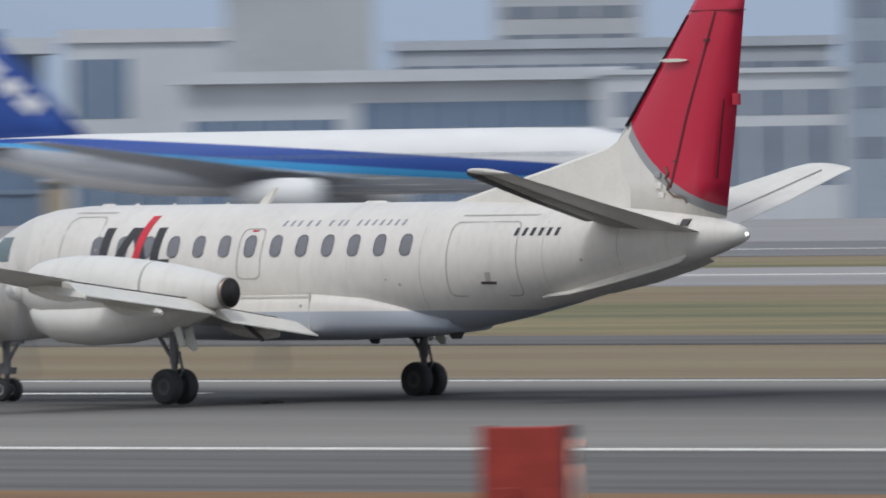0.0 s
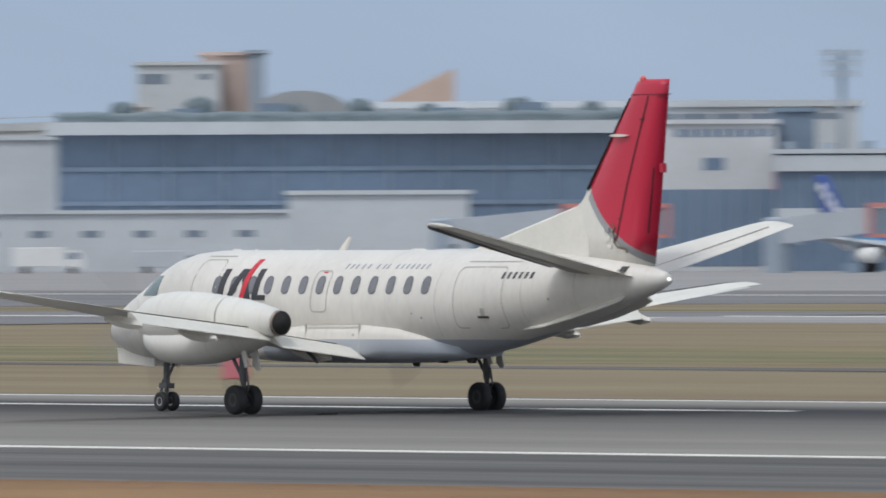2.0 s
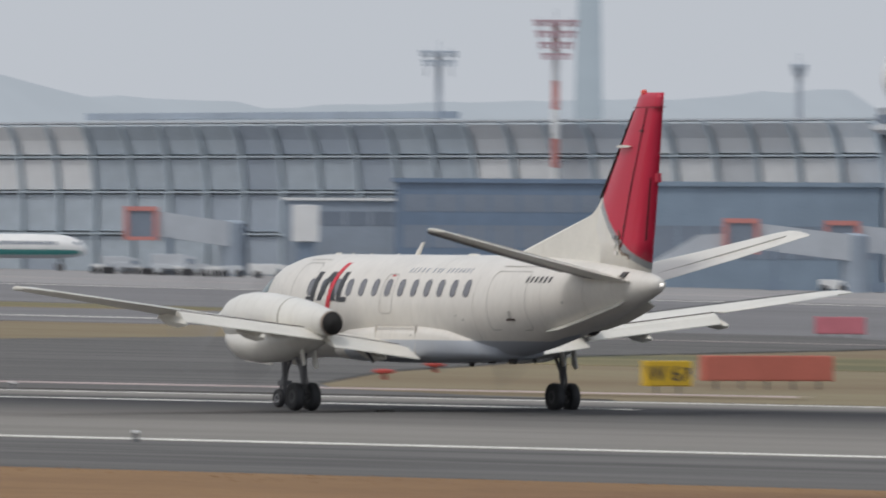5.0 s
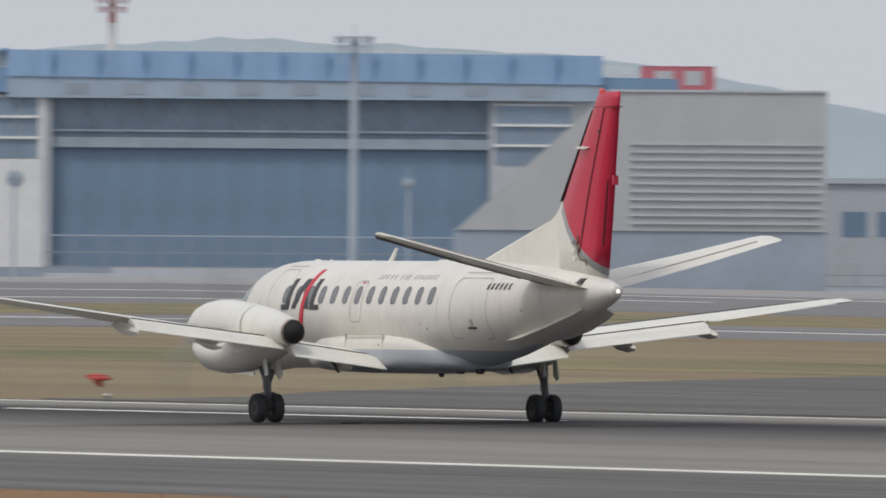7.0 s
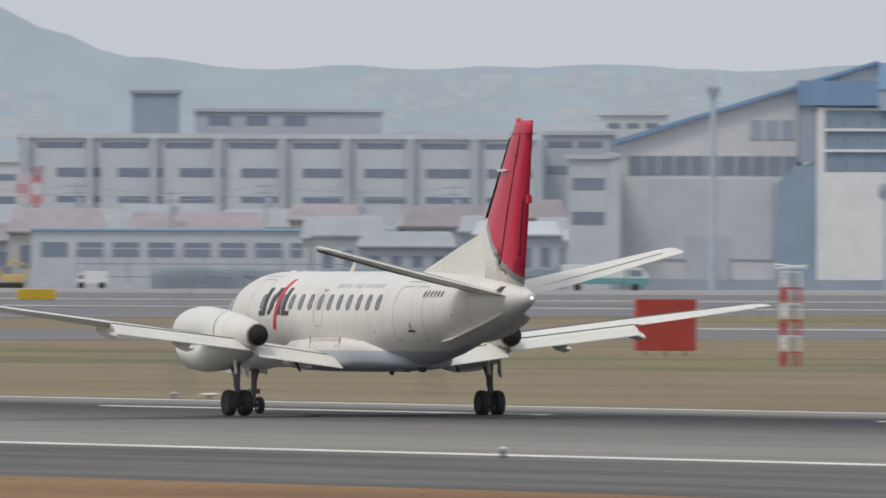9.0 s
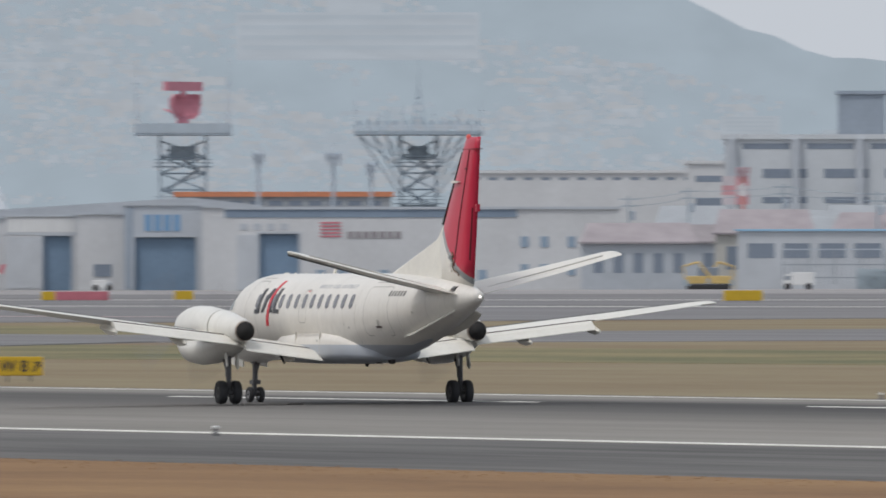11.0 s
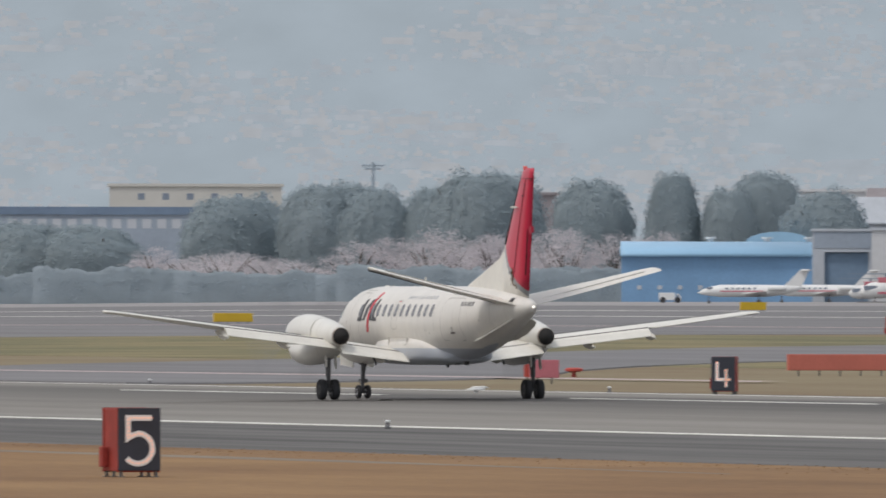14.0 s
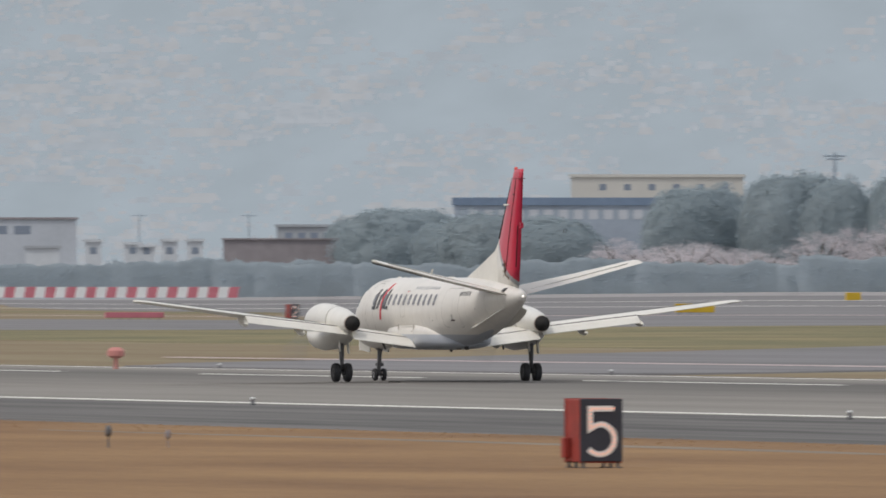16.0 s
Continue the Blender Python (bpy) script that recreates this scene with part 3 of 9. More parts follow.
    # main gear
    leg = part("main_gear_leg", merge(tube((0, -v, 1.5), (0, -v, 0.72), 0.085, n=12), tube((0, -v, 0.75), (0, -v, 0.3), 0.06, n=12), tube((0, -v - 0.26, 0.31), (0, -v + 0.26, 0.31), 0.05), tube((-0.5, -v, 1.4), (-0.03, -v, 0.8), 0.04, n=8), tube((0.12, -v, 0.95), (0.2, -v, 0.6), 0.025, n=6), tube((0.2, -v, 0.6), (0.05, -v, 0.36), 0.025, n=6)), gear_mat, plane, "dark grey main gear leg")
    part("gear_door", prism([(0.12, 1.42), (0.30, 1.40), (0.42, 0.98), (0.30, 0.95), (0.16, 1.05)], -v + 0.14, -v + 0.17), nacelle_paint, leg)
    part("gear_door", prism([(0.12, 1.42), (0.30, 1.40), (0.40, 1.05), (0.28, 1.02)], -v - 0.17, -v - 0.14), nacelle_paint, leg)
    for dv in (-0.205, 0.205):
        wh = part("main_wheel", turned([(0.16, -0.085), (0.26, -0.115), (0.305, -0.095), (0.322, -0.04), (0.322, 0.04), (0.305, 0.095), (0.26, 0.115), (0.16, 0.085)], 26, "Y"), tyre_mat, plane, "black twin main tyre", True)
        wh.location = (0, -v + dv, 0.322)
        part("wheel_hub", turned([(0.05, -0.08), (0.155, -0.095), (0.16, 0), (0.155, 0.095), (0.05, 0.08)], 18, "Y"), main_hub, wh)
    # tailplane with marked dihedral
    TAIL = [(0.25, -7.5, -9.8, 3.12), (0.6, -7.56, -9.78, 3.2), (2.5, -7.78, -9.5, 3.62), (4.3, -8.0, -9.2, 4.05), (4.58, -8.1, -9.18, 4.11), (4.64, -8.35, -9.12, 4.12)]
    st = part("tailplane", surface(TAIL, 0.11, side, 0.075), wing_paint, plane, "upswept white tailplane", True)
    part("tailplane_boot", surface([(out, l + 0.014, l - 0.36, z - 0.045) for out, l, z in ((0.95, -7.6, 3.277), (2.5, -7.78, 3.62), (4.3, -8.0, 4.05), (4.56, -8.09, 4.106))], 0.34, side, 0.075), boot_mat, st, "black rubber leading edge of the tailplane", True)
    # a thin sheet just below the surface carries the painted shade
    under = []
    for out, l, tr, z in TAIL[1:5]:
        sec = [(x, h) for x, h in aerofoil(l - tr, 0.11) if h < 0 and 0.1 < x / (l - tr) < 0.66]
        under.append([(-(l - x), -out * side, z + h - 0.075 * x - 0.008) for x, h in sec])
    n_ = len(under[0])
    part("underside", ([p for r in under for p in r], [(r * n_ + i, r * n_ + i + 1, (r + 1) * n_ + i + 1, (r + 1) * n_ + i) for r in range(3) for i in range(n_ - 1)]), under_shade_paint, st, "tailplane underside with shade and grime painted in")
    part("elevator_gap", loft([[(-u, -vv * side, z + 0.05), (-u + 0.03, -vv * side, z + 0.05), (-u + 0.03, -vv * side, z - 0.05), (-u, -vv * side, z - 0.05)] for vv, u, z in ((0.7, -9.12, 3.125), (4.2, -8.78, 3.985))]), seam_mat, st)
    rib_ = []
    for u, z, wd in ((-6.3, 1.86, 0.02), (-7.0, 1.99, 0.14), (-8.0, 2.22, 0.22), (-9.0, 2.46, 0.23), (-9.45, 2.57, 0.2)):
        x, y, zz = skin(u, z, -0.04)
        rib_.append([(x, y * side, zz + 0.03), (x, (y - wd) * side, zz - 0.6 * wd + 0.015), (x, (y - wd) * side, zz - 0.6 * wd - 0.015), (x, y * side, zz - 0.03)])
    part("ventral_strake", loft(rib_), wing_paint, fuselage, "white ventral strake")
    prop = part("propeller", merge(turned([(0.12, -0.06), (0.16, 0.0), (0.12, 0.06)], 12, "X"), *[loft([[(w * math.sin(tw) * q - 0.0, r * math.cos(a) + w * math.cos(tw) * q * -math.sin(a), r * math.sin(a) + w * math.cos(tw) * q * math.cos(a)) for q in (-1, 1)] + [(w * math.sin(tw) * q + 0.02, r * math.cos(a) + w * math.cos(tw) * q * -math.sin(a), r * math.sin(a) + w * math.cos(tw) * q * math.cos(a)) for q in (1, -1)] for r, w, tw in ((0.2, 0.04, 1.0), (0.6, 0.06, 0.8), (1.1, 0.06, 0.55), (1.5, 0.05, 0.4), (1.62, 0.03, 0.35))]) for a in (0, math.pi / 2, math.pi, 3 * math.pi / 2)]), blade_mat, plane, "four-bladed spinning propeller")
    prop.location = (-3.71, -v, 2.06)
    PROPELLERS.append(prop)
fin = part("fin", loft([[(-l, 0, z)] + [(-(l + (tr - l) * k), -hw * s, z) for k, s in ((0.12, 0.75), (0.35, 1), (0.7, 0.8))] + [(-tr, 0, z)] + [(-(l + (tr - l) * k), hw * s, z) for k, s in ((0.7, 0.8), (0.35, 1), (0.12, 0.75))]
      for z, l, tr, hw in ((3.2, -7.1, -10.15, 0.16), (3.9, -7.35, -10.25, 0.15), (4.55, -7.60, -10.35, 0.14), (5.1, -8.02, -10.42, 0.13), (5.6, -8.40, -10.47, 0.12), (6.87, -9.35, -10.62, 0.085), (7.08, -9.50, -10.65, 0.07), (7.16, -9.58, -10.66, 0.05), (7.2, -9.74, -10.66, 0.02))]), fin_paint, plane, "tall fin with a red disc on white", True)
part("dorsal_fin", loft([[(-u, 0, z), (-u + 0.02, -hw * 0.7, z - 0.05), (-u + 0.05, -hw * 1.5, 3.0), (-u + 0.05, hw * 1.5, 3.0), (-u + 0.02, hw * 0.7, z - 0.05)] for u, z, hw in ((-3.6, 3.5, 0.02), (-4.6, 3.76, 0.05), (-6.2, 4.17, 0.09), (-7.45, 4.49, 0.12), (-7.68, 4.62, 0.125), (-8.0, 4.9, 0.115))]), wing_paint, fin, "white dorsal fillet")
part("fin_boot", loft([[(-l - 0.006, 0, z), (-l + 0.03, -hw, z), (-l + 0.05, -hw, z), (-l + 0.05, hw, z), (-l + 0.03, hw, z)] for z, l, hw in ((4.85, -7.83, 0.075), (5.6, -8.40, 0.065), (6.8, -9.30, 0.05))]), boot_mat, fin, "black rubber leading edge of the fin")
part("rudder_gap", loft([[(-l, 0.125 * k, z), (-l, -0.125 * k, z), (-l + 0.045, -0.12 * k, z), (-l + 0.045, 0.12 * k, z)] for z, l, k in ((3.75, -8.95, 1.18), (5.0, -9.33, 1.06), (6.85, -10.0, 0.72))]), rudder_seam, fin, "dark red rudder hinge gap")
part("rudder_cap_gap", loft([[(9.42, y, 6.86), (10.6, y, 6.87), (10.6, y, 6.885), (9.42, y, 6.875)] for y in (-0.084, 0.084)]), rudder_seam, fin)
part("rudder_tab", block(10.36, 10.475, -0.05, 0.05, 5.2, 5.4), tab_mat, fin, "red rudder tab fitting")
part("rudder_tab_gap", loft([[(9.98, y, 3.9), (9.992, y, 3.9), (10.182, y * 0.85, 5.3), (10.17, y * 0.85, 5.3)] for y in (-0.088, 0.088)]), rudder_seam, fin)
for z, u in ((6.35, -9.84), (4.22, -9.1)):
    part("rudder_hinge", block(-u - 0.07, -u + 0.05, -0.13, 0.13, z - 0.02, z + 0.015), dark_seam, fin)
# worn joint where the rudder meets the dorsal fairing
for k, (x0, z0, x1, z1) in enumerate(((8.86, 4.12, 8.93, 4.02), (8.93, 4.02, 8.86, 3.92), (8.86, 3.92, 8.95, 3.82), (8.95, 3.82, 8.9, 3.72), (8.9, 3.72, 9.05, 3.6), (9.05, 3.6, 9.3, 3.56), (9.3, 3.56, 9.36, 3.48))):
    part("joint_grime", tube((x0, -0.15, z0), (x1, -0.152, z1), 0.028 if k % 2 else 0.018, 0.02, 5), grime_mat, fin)
for x, z in ((8.72, 3.98), (8.74, 3.78), (8.8, 3.62)):
    part("joint_cover", bevelled(x - 0.09, x + 0.05, -0.19, -0.14, z - 0.05, z + 0.05, 0.02), fin_paint, fin)
part("fin_probe", loft([[(x, -0.16 - 0.03 * q, 6.0 + b * q) for b in (-0.03, 0.0, 0.03)] + [(x, -0.1, 6.0)] for x, q in ((8.78, 0.2), (8.95, 1.0), (9.25, 1.0), (9.42, 0.3))]), wing_paint, fin, "pale streamlined probe")
part("beacon", turned([(0.07, 7.17), (0.07, 7.23), (0.03, 7.27)], 12, "Z", (9.75, 0, 0)), beacon_red, fin)
part("tail_lamp", turned([(0.04, 10.59), (0.036, 10.63), (0.015, 10.65)], 14, "X", (0, 0, 2.92)), nav_white, fuselage, "lit white tail lamp")
part("tail_scoop", decal(-9.55, -9.4, 3.08, 3.2, 0.05), boot_mat, fuselage)
part("tail_fillet", decal(-9.35, -8.2, 3.0, 3.14, 0.05, lean=-0.2), wing_paint, fuselage)
# nose gear
nl = part("nose_gear_leg", merge(tube((-7.2, 0, 1.35), (-7.2, 0, 0.62), 0.075, n=10), tube((-7.2, 0, 0.65), (-7.2, 0, 0.2), 0.05, n=10), tube((-7.2, -0.2, 0.215), (-7.2, 0.2, 0.215), 0.045), tube((-6.75, 0, 1.3), (-7.15, 0, 0.75), 0.035, n=6), tube((-7.32, 0, 0.7), (-7.4, 0, 0.45), 0.03, n=6), tube((-7.4, 0, 0.45), (-7.22, 0, 0.25), 0.03, n=6), block(-7.34, -7.06, -0.11, 0.11, 0.5, 0.62)), gear_mat, plane, "dark nose gear leg")
for s in (1, -1):
    part("nose_gear_door", prism([(-8.55, 1.4), (-7.15, 1.28), (-7.2, 0.98), (-8.5, 1.06)], s * 0.34 - 0.015, s * 0.34 + 0.015), wing_paint, nl, "open white nose gear door")
part("nose_bay_panel", prism([(-7.1, 1.3), (-6.55, 1.26), (-6.6, 1.05), (-7.0, 1.08)], -0.2, -0.17), boot_mat, nl)
for dv in (-0.15, 0.15):
    wh = part("nose_wheel", turned([(0.11, -0.055), (0.17, -0.075), (0.2, -0.06), (0.215, -0.025), (0.215, 0.025), (0.2, 0.06), (0.17, 0.075), (0.11, 0.055)], 22, "Y"), tyre_mat, plane, "small black nose tyre", True)
    wh.location = (-7.2, dv, 0.215)
    part("wheel_hub", turned([(0.03, -0.05), (0.105, -0.06), (0.11, 0), (0.105, 0.06), (0.03, 0.05)], 16, "Y"), hub_mat, wh)


# ---- apron, taxiways and markings beyond the runway ----
def strip(name, xs, near, far, mat, label, lift, category="pavement"):
    at = lambda edge, x: edge(x) if callable(edge) else edge
    cuts = max(2, round(max(at(far, x) - at(near, x) for x in xs) / 9))
    ob = part(name, sheet(xs, [[at(near, x) + (at(far, x) - at(near, x)) * k / cuts for x in xs] for k in range(cuts + 1)], lift), mat)
    return tagged(ob, label, category, kind="structure")


def edge(points, sway=0.0, seed=0.0):
    """A border line through (x, y) points, in order of x, with a little sway."""
    def at(x):
        y = points[0][1] if x <= points[0][0] else points[-1][1]
        for (x0, y0), (x1, y1) in zip(points, points[1:]):
            if x0 <= x <= x1:
                y = y0 + (y1 - y0) * (x - x0) / (x1 - x0)
        return y + sway * noise.noise((x * 0.006, seed, 0))
    return at


FX = XS
NEAR_X = [-1800 + 10 * i for i in range(211)]
strip("green_turf", NEAR_X, edge([(-1300, 300), (-1000, 286), (-800, 270), (-620, 284), (-400, 288), (-300, 294)], 7, 4), edge([(-1300, 408), (-1080, 400), (-960, 318), (-700, 318), (-600, 312), (-400, 345), (-320, 400)], 8, 9), green_mat, "green turf band in the dry airfield grass", 0.02, "grass")
strip("green_turf", FX, edge([(-1250, 500), (-1000, 452), (-700, 548), (-500, 556)], 6, 2), edge([(-1250, 520), (-1000, 500), (-700, 560), (-500, 610)], 8, 1), green_mat, "green turf band beyond the taxiway", 0.02, "grass")
LANE_X = [-1020 + 10 * i for i in range(48)]
strip("taxiway", LANE_X, edge([(-1020, 332), (-962, 320), (-905, 337), (-865, 385), (-700, 402), (-600, 403), (-578, 356), (-550, 336)], 2, 0), edge([(-1020, 400), (-1000, 445), (-900, 455), (-816, 502), (-640, 542), (-605, 462), (-550, 341)], 2, 7), taxi_mat, "dark asphalt taxiway parallel to the runway", 0.04)
EAST_X = [-620 + 20 * i for i in range(89)]
strip("concrete_taxiway", EAST_X, edge([(-620, 490), (-590, 466), (-440, 447), (1250, 448)]), 546, apron_mat, "pale concrete taxiway before the terminal", 0.045)
ROAD_X = [-420 + 10 * i for i in range(55)]
strip("service_road", ROAD_X, edge([(-420, 280), (-340, 274), (-300, 268), (130, 262)], 1, 3), edge([(-420, 282), (-340, 279), (-300, 285), (130, 279)], 1, 3), shoulder_mat, "narrow dark asphalt service road through the grass", 0.04)
strip("apron", FX, edge([(-3000, 760), (-2064, 541), (-1860, 512), (-1700, 470), (-1520, 426), (-1200, 428), (-1150, 540), (-1050, 538), (-800, 492), (-750, 618), (-650, 638)], 4, 2), 1260, taxi_mat, "grey asphalt apron before the buildings", 0.04)
CROSS_X = [-1650 + 10 * i for i in range(43)]
strip("cross_taxiway", CROSS_X, edge([(-1650, 328), (-1330, 346), (-1290, 378), (-1250, 398), (-1230, 428)], 3, 6), edge([(-1650, 429), (-1500, 434), (-1230, 434)], 2, 4), taxi_mat, "grey asphalt taxiway crossing the far grass", 0.035)
strip("concrete_apron", FX, edge([(-1400, 735), (-1200, 715), (-800, 790)], 8, 8), 1260, apron_mat, "pale concrete apron slab before the buildings", 0.07)
for y0, y1, mat, x0, x1 in ((560, 560.6, line_mat, -2600, -1200), (462, 462.8, red_line_mat, -3000, -1300), (700, 700.8, line_mat, -1500, -300), (640, 640.7, line_mat, -2600, -1300), (812, 813, red_line_mat, -3500, -1200)):
    SX = [x for x in XS if x0 <= x <= x1]
    part("painted_line", sheet(SX, rows(SX, y0, y1), 0.09, 0.03), mat, bpy.data.objects["apron"])
for y0, y1, mat, x0, x1 in ((374, 374.5, red_line_mat, -640, -575), (488, 488.8, line_mat, -700, -610), (424, 424.5, line_mat, -980, -720)):
    SX = [x for x in LANE_X if x0 <= x <= x1]
    part("painted_line", sheet(SX, rows(SX, y0, y1), 0.07, 0.03), mat, bpy.data.objects["taxiway"])
part("painted_line", sheet(EAST_X, rows(EAST_X, 500, 501.2), 0.07, 0.03), line_mat, bpy.data.objects["concrete_taxiway"])


def lane(ends, mat, label, lift, name="exit_taxiway"):
    """A diagonal strip of pavement: (y, left x, right x) rows, filled in between."""
    ys, vs, n = [], [], 14
    for (y0, a0, b0), (y1, a1, b1) in zip(ends, ends[1:]):
        k = max(1, round((y1 - y0) / 6))
        ys += [(y0 + (y1 - y0) * i / k, a0 + (a1 - a0) * i / k, b0 + (b1 - b0) * i / k) for i in range(k)]
    ys.append(ends[-1])
    ys.insert(1, (ys[0][0] + 0.05, ys[0][1], ys[0][2]))
    for y, a, b in ys:
        for i in range(n + 1):
            x = a + (b - a) * (0, 0.002, *[k / 12 for k in range(1, 12)], 0.998, 1)[i]
            low = i in (0, n) or y == ends[0][0]
            vs.append((x, y, ground_z(x, y) + (-0.1 if low else lift)))
    fs = [(r * (n + 1) + i, r * (n + 1) + i + 1, (r + 1) * (n + 1) + i + 1, (r + 1) * (n + 1) + i) for r in range(len(ys) - 1) for i in range(n)]
    return tagged(part(name, (vs, fs), mat), label, "pavement", kind="structure")


exit_near = lane([(210, -470, -370), (222, -482, -405), (232, -498, -423), (260, -534, -466), (278, -556, -490), (308, -588, -533), (349, -628, -580), (377, -658, -615), (412, -730, -680)], shoulder_mat, "dark asphalt exit taxiway leaving the runway", 0.06)
exit_far = lane([(210, -790, -715), (222, -825, -728), (231, -840, -738), (241, -856, -755), (256, -885, -798), (270, -905, -832), (285, -930, -862), (304, -965, -893), (320, -995, -920), (340, -1030, -950), (356, -1048, -962)], taxi_mat, "grey asphalt exit taxiway curving from the runway", 0.065)
GX = [-880 + 10 * i for i in range(18)]
part("guide_line", sheet(GX, rows(GX, lambda x: 236 + max(0, -880 - x) * 0.35, lambda x: 237.2 + max(0, -880 - x) * 0.35), 0.09, 0.03), red_line_mat, exit_far)
HX = [-560 + 10 * i for i in range(19)]
part("guide_line", sheet(HX, rows(HX, lambda x: 222 + max(0, -440 - x) * 0.55, lambda x: 222.7 + max(0, -440 - x) * 0.55), 0.09, 0.03), red_line_mat, exit_near)


# ---- materials of the far side ----
# Most colours here are lifted toward pale blue-grey: distance haze is painted in.
glass_blue = material("blue_curtain_glass", (0.155, 0.215, 0.305), 0.25, vary=0.18, scale=0.05, fine=12, spec=0.7)
glass_dark = material("dark_window_glass", (0.205, 0.243, 0.301), 0.2, vary=0.15, scale=0.2, spec=0.7)
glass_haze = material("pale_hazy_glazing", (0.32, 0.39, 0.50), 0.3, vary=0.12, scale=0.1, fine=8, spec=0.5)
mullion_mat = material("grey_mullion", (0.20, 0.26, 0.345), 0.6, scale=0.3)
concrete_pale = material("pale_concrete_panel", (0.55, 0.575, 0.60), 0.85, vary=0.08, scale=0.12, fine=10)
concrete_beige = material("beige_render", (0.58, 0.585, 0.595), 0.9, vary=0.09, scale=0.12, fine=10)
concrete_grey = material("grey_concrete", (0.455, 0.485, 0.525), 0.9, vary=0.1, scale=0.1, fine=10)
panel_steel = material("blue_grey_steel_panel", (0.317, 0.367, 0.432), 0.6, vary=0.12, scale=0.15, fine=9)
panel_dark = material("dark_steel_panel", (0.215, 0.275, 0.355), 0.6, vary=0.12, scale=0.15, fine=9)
panel_light = material("translucent_white_panel", (0.498, 0.521, 0.552), 0.5, vary=0.08, scale=0.3)
roof_blue = material("blue_sheet_roof", (0.195, 0.310, 0.47), 0.5, vary=0.12, scale=0.12, fine=20, stretch=(3, 1, 1))
roof_bright = material("sky_blue_sheet_roof", (0.31, 0.52, 0.71), 0.45, vary=0.06, scale=0.15, fine=16)
wall_bright = material("mid_blue_sheet_wall", (0.19, 0.345, 0.545), 0.55, vary=0.1, scale=0.15, fine=16)
roof_grey = material("hazed_grey_roof", (0.345, 0.365, 0.39), 0.8, vary=0.12, scale=0.2, fine=12)
roof_tile = material("brown_tile_roof", (0.275, 0.25, 0.26), 0.85, vary=0.15, scale=0.4, fine=14)
peach_wall = material("peach_render", (0.60, 0.47, 0.41), 0.9, vary=0.07, scale=0.2)
roof_brown = material("dull_brown_roof", (0.335, 0.30, 0.315), 0.85, vary=0.12, scale=0.4, fine=14)
orange_mat = material("orange_roof_paint", (0.60, 0.23, 0.12), 0.7, vary=0.08, scale=0.3)
red_mat = material("signal_red_paint", (0.43, 0.055, 0.04), 0.6, vary=0.12, scale=0.8)
# a paler, pinker red than red_mat
pink_mat = material("pale_red_paint", (0.53, 0.165, 0.20), 0.65, vary=0.12, scale=0.8)
# signal red made paler and pinker to hold the haze in its colour
board_red = material("hazed_red_board", (0.52, 0.15, 0.11), 0.65, vary=0.1, scale=0.6)
white_mat = material("white_gloss_paint", (0.74, 0.74, 0.73), 0.5, vary=0.06, scale=0.5)
yellow_mat = material("sign_yellow_face", (0.62, 0.40, 0.02), 0.5, vary=0.08, scale=0.8)
black_face = material("sign_black_face", (0.035, 0.037, 0.05), 0.55, vary=0.15, scale=1.5)
blue_mat = material("airline_blue_paint", (0.025, 0.075, 0.32), 0.4, vary=0.06, scale=0.4)
light_blue_mat = material("airline_light_blue_paint", (0.06, 0.32, 0.62), 0.4, vary=0.06, scale=0.4)
teal_mat = material("airline_teal_paint", (0.06, 0.26, 0.25), 0.45, vary=0.06, scale=0.4)
grey_belly = material("airline_grey_belly", (0.42, 0.44, 0.47), 0.4, vary=0.05, scale=0.4)
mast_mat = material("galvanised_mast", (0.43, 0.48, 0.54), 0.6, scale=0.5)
steel_hazed = material("hazed_lattice_steel", (0.325, 0.385, 0.44), 0.6, scale=0.5)
bark_mat = material("tree_bark", (0.10, 0.08, 0.065), 0.9, scale=2)
# Foliage far paler and bluer than real leaves: distance haze is in the colour.
leaf_hazed = material("hazed_evergreen_foliage", (0.37, 0.435, 0.468), 0.95, vary=0.06, scale=0.35, fine=9, second=(0.385, 0.447, 0.478), spec=0.0)
scrub_hazed = material("hazed_scrub", (0.265, 0.305, 0.345), 0.95, vary=0.15, scale=0.5, fine=6, spec=0.1)
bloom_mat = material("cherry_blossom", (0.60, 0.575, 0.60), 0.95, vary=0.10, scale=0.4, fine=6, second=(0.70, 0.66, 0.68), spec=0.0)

digger_yellow = material("digger_yellow_paint", (0.60, 0.43, 0.16), 0.6, vary=0.1, scale=0.8)
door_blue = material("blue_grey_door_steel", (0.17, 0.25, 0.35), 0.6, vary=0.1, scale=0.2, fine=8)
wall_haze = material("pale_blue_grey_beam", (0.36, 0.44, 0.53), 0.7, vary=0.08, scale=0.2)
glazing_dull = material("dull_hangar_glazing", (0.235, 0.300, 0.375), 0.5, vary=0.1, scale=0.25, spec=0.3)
wall_pale_blue = material("pale_blue_paint", (0.267, 0.344, 0.436), 0.6, vary=0.1, scale=0.3)
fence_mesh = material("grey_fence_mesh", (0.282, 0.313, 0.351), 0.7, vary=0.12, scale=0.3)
concrete_noise = material("grey_barrier_panel", (0.46, 0.465, 0.475), 0.85, vary=0.08, scale=0.2, fine=10)
concrete_cream = material("cream_render", (0.544, 0.529, 0.489), 0.9, vary=0.06, scale=0.2)
# hedge green lifted to pale blue-grey, with the haze painted in
hedge_hazed = material("hazed_hedge", (0.44, 0.50, 0.54), 0.95, vary=0.08, scale=0.25, fine=12, spec=0.0)
for m_ in (leaf_hazed, bloom_mat, hedge_hazed, scrub_hazed):
    translucent(m_, 0.5)
bus_green = material("bus_white_paint", (0.66, 0.68, 0.66), 0.45, vary=0.05, scale=0.5)
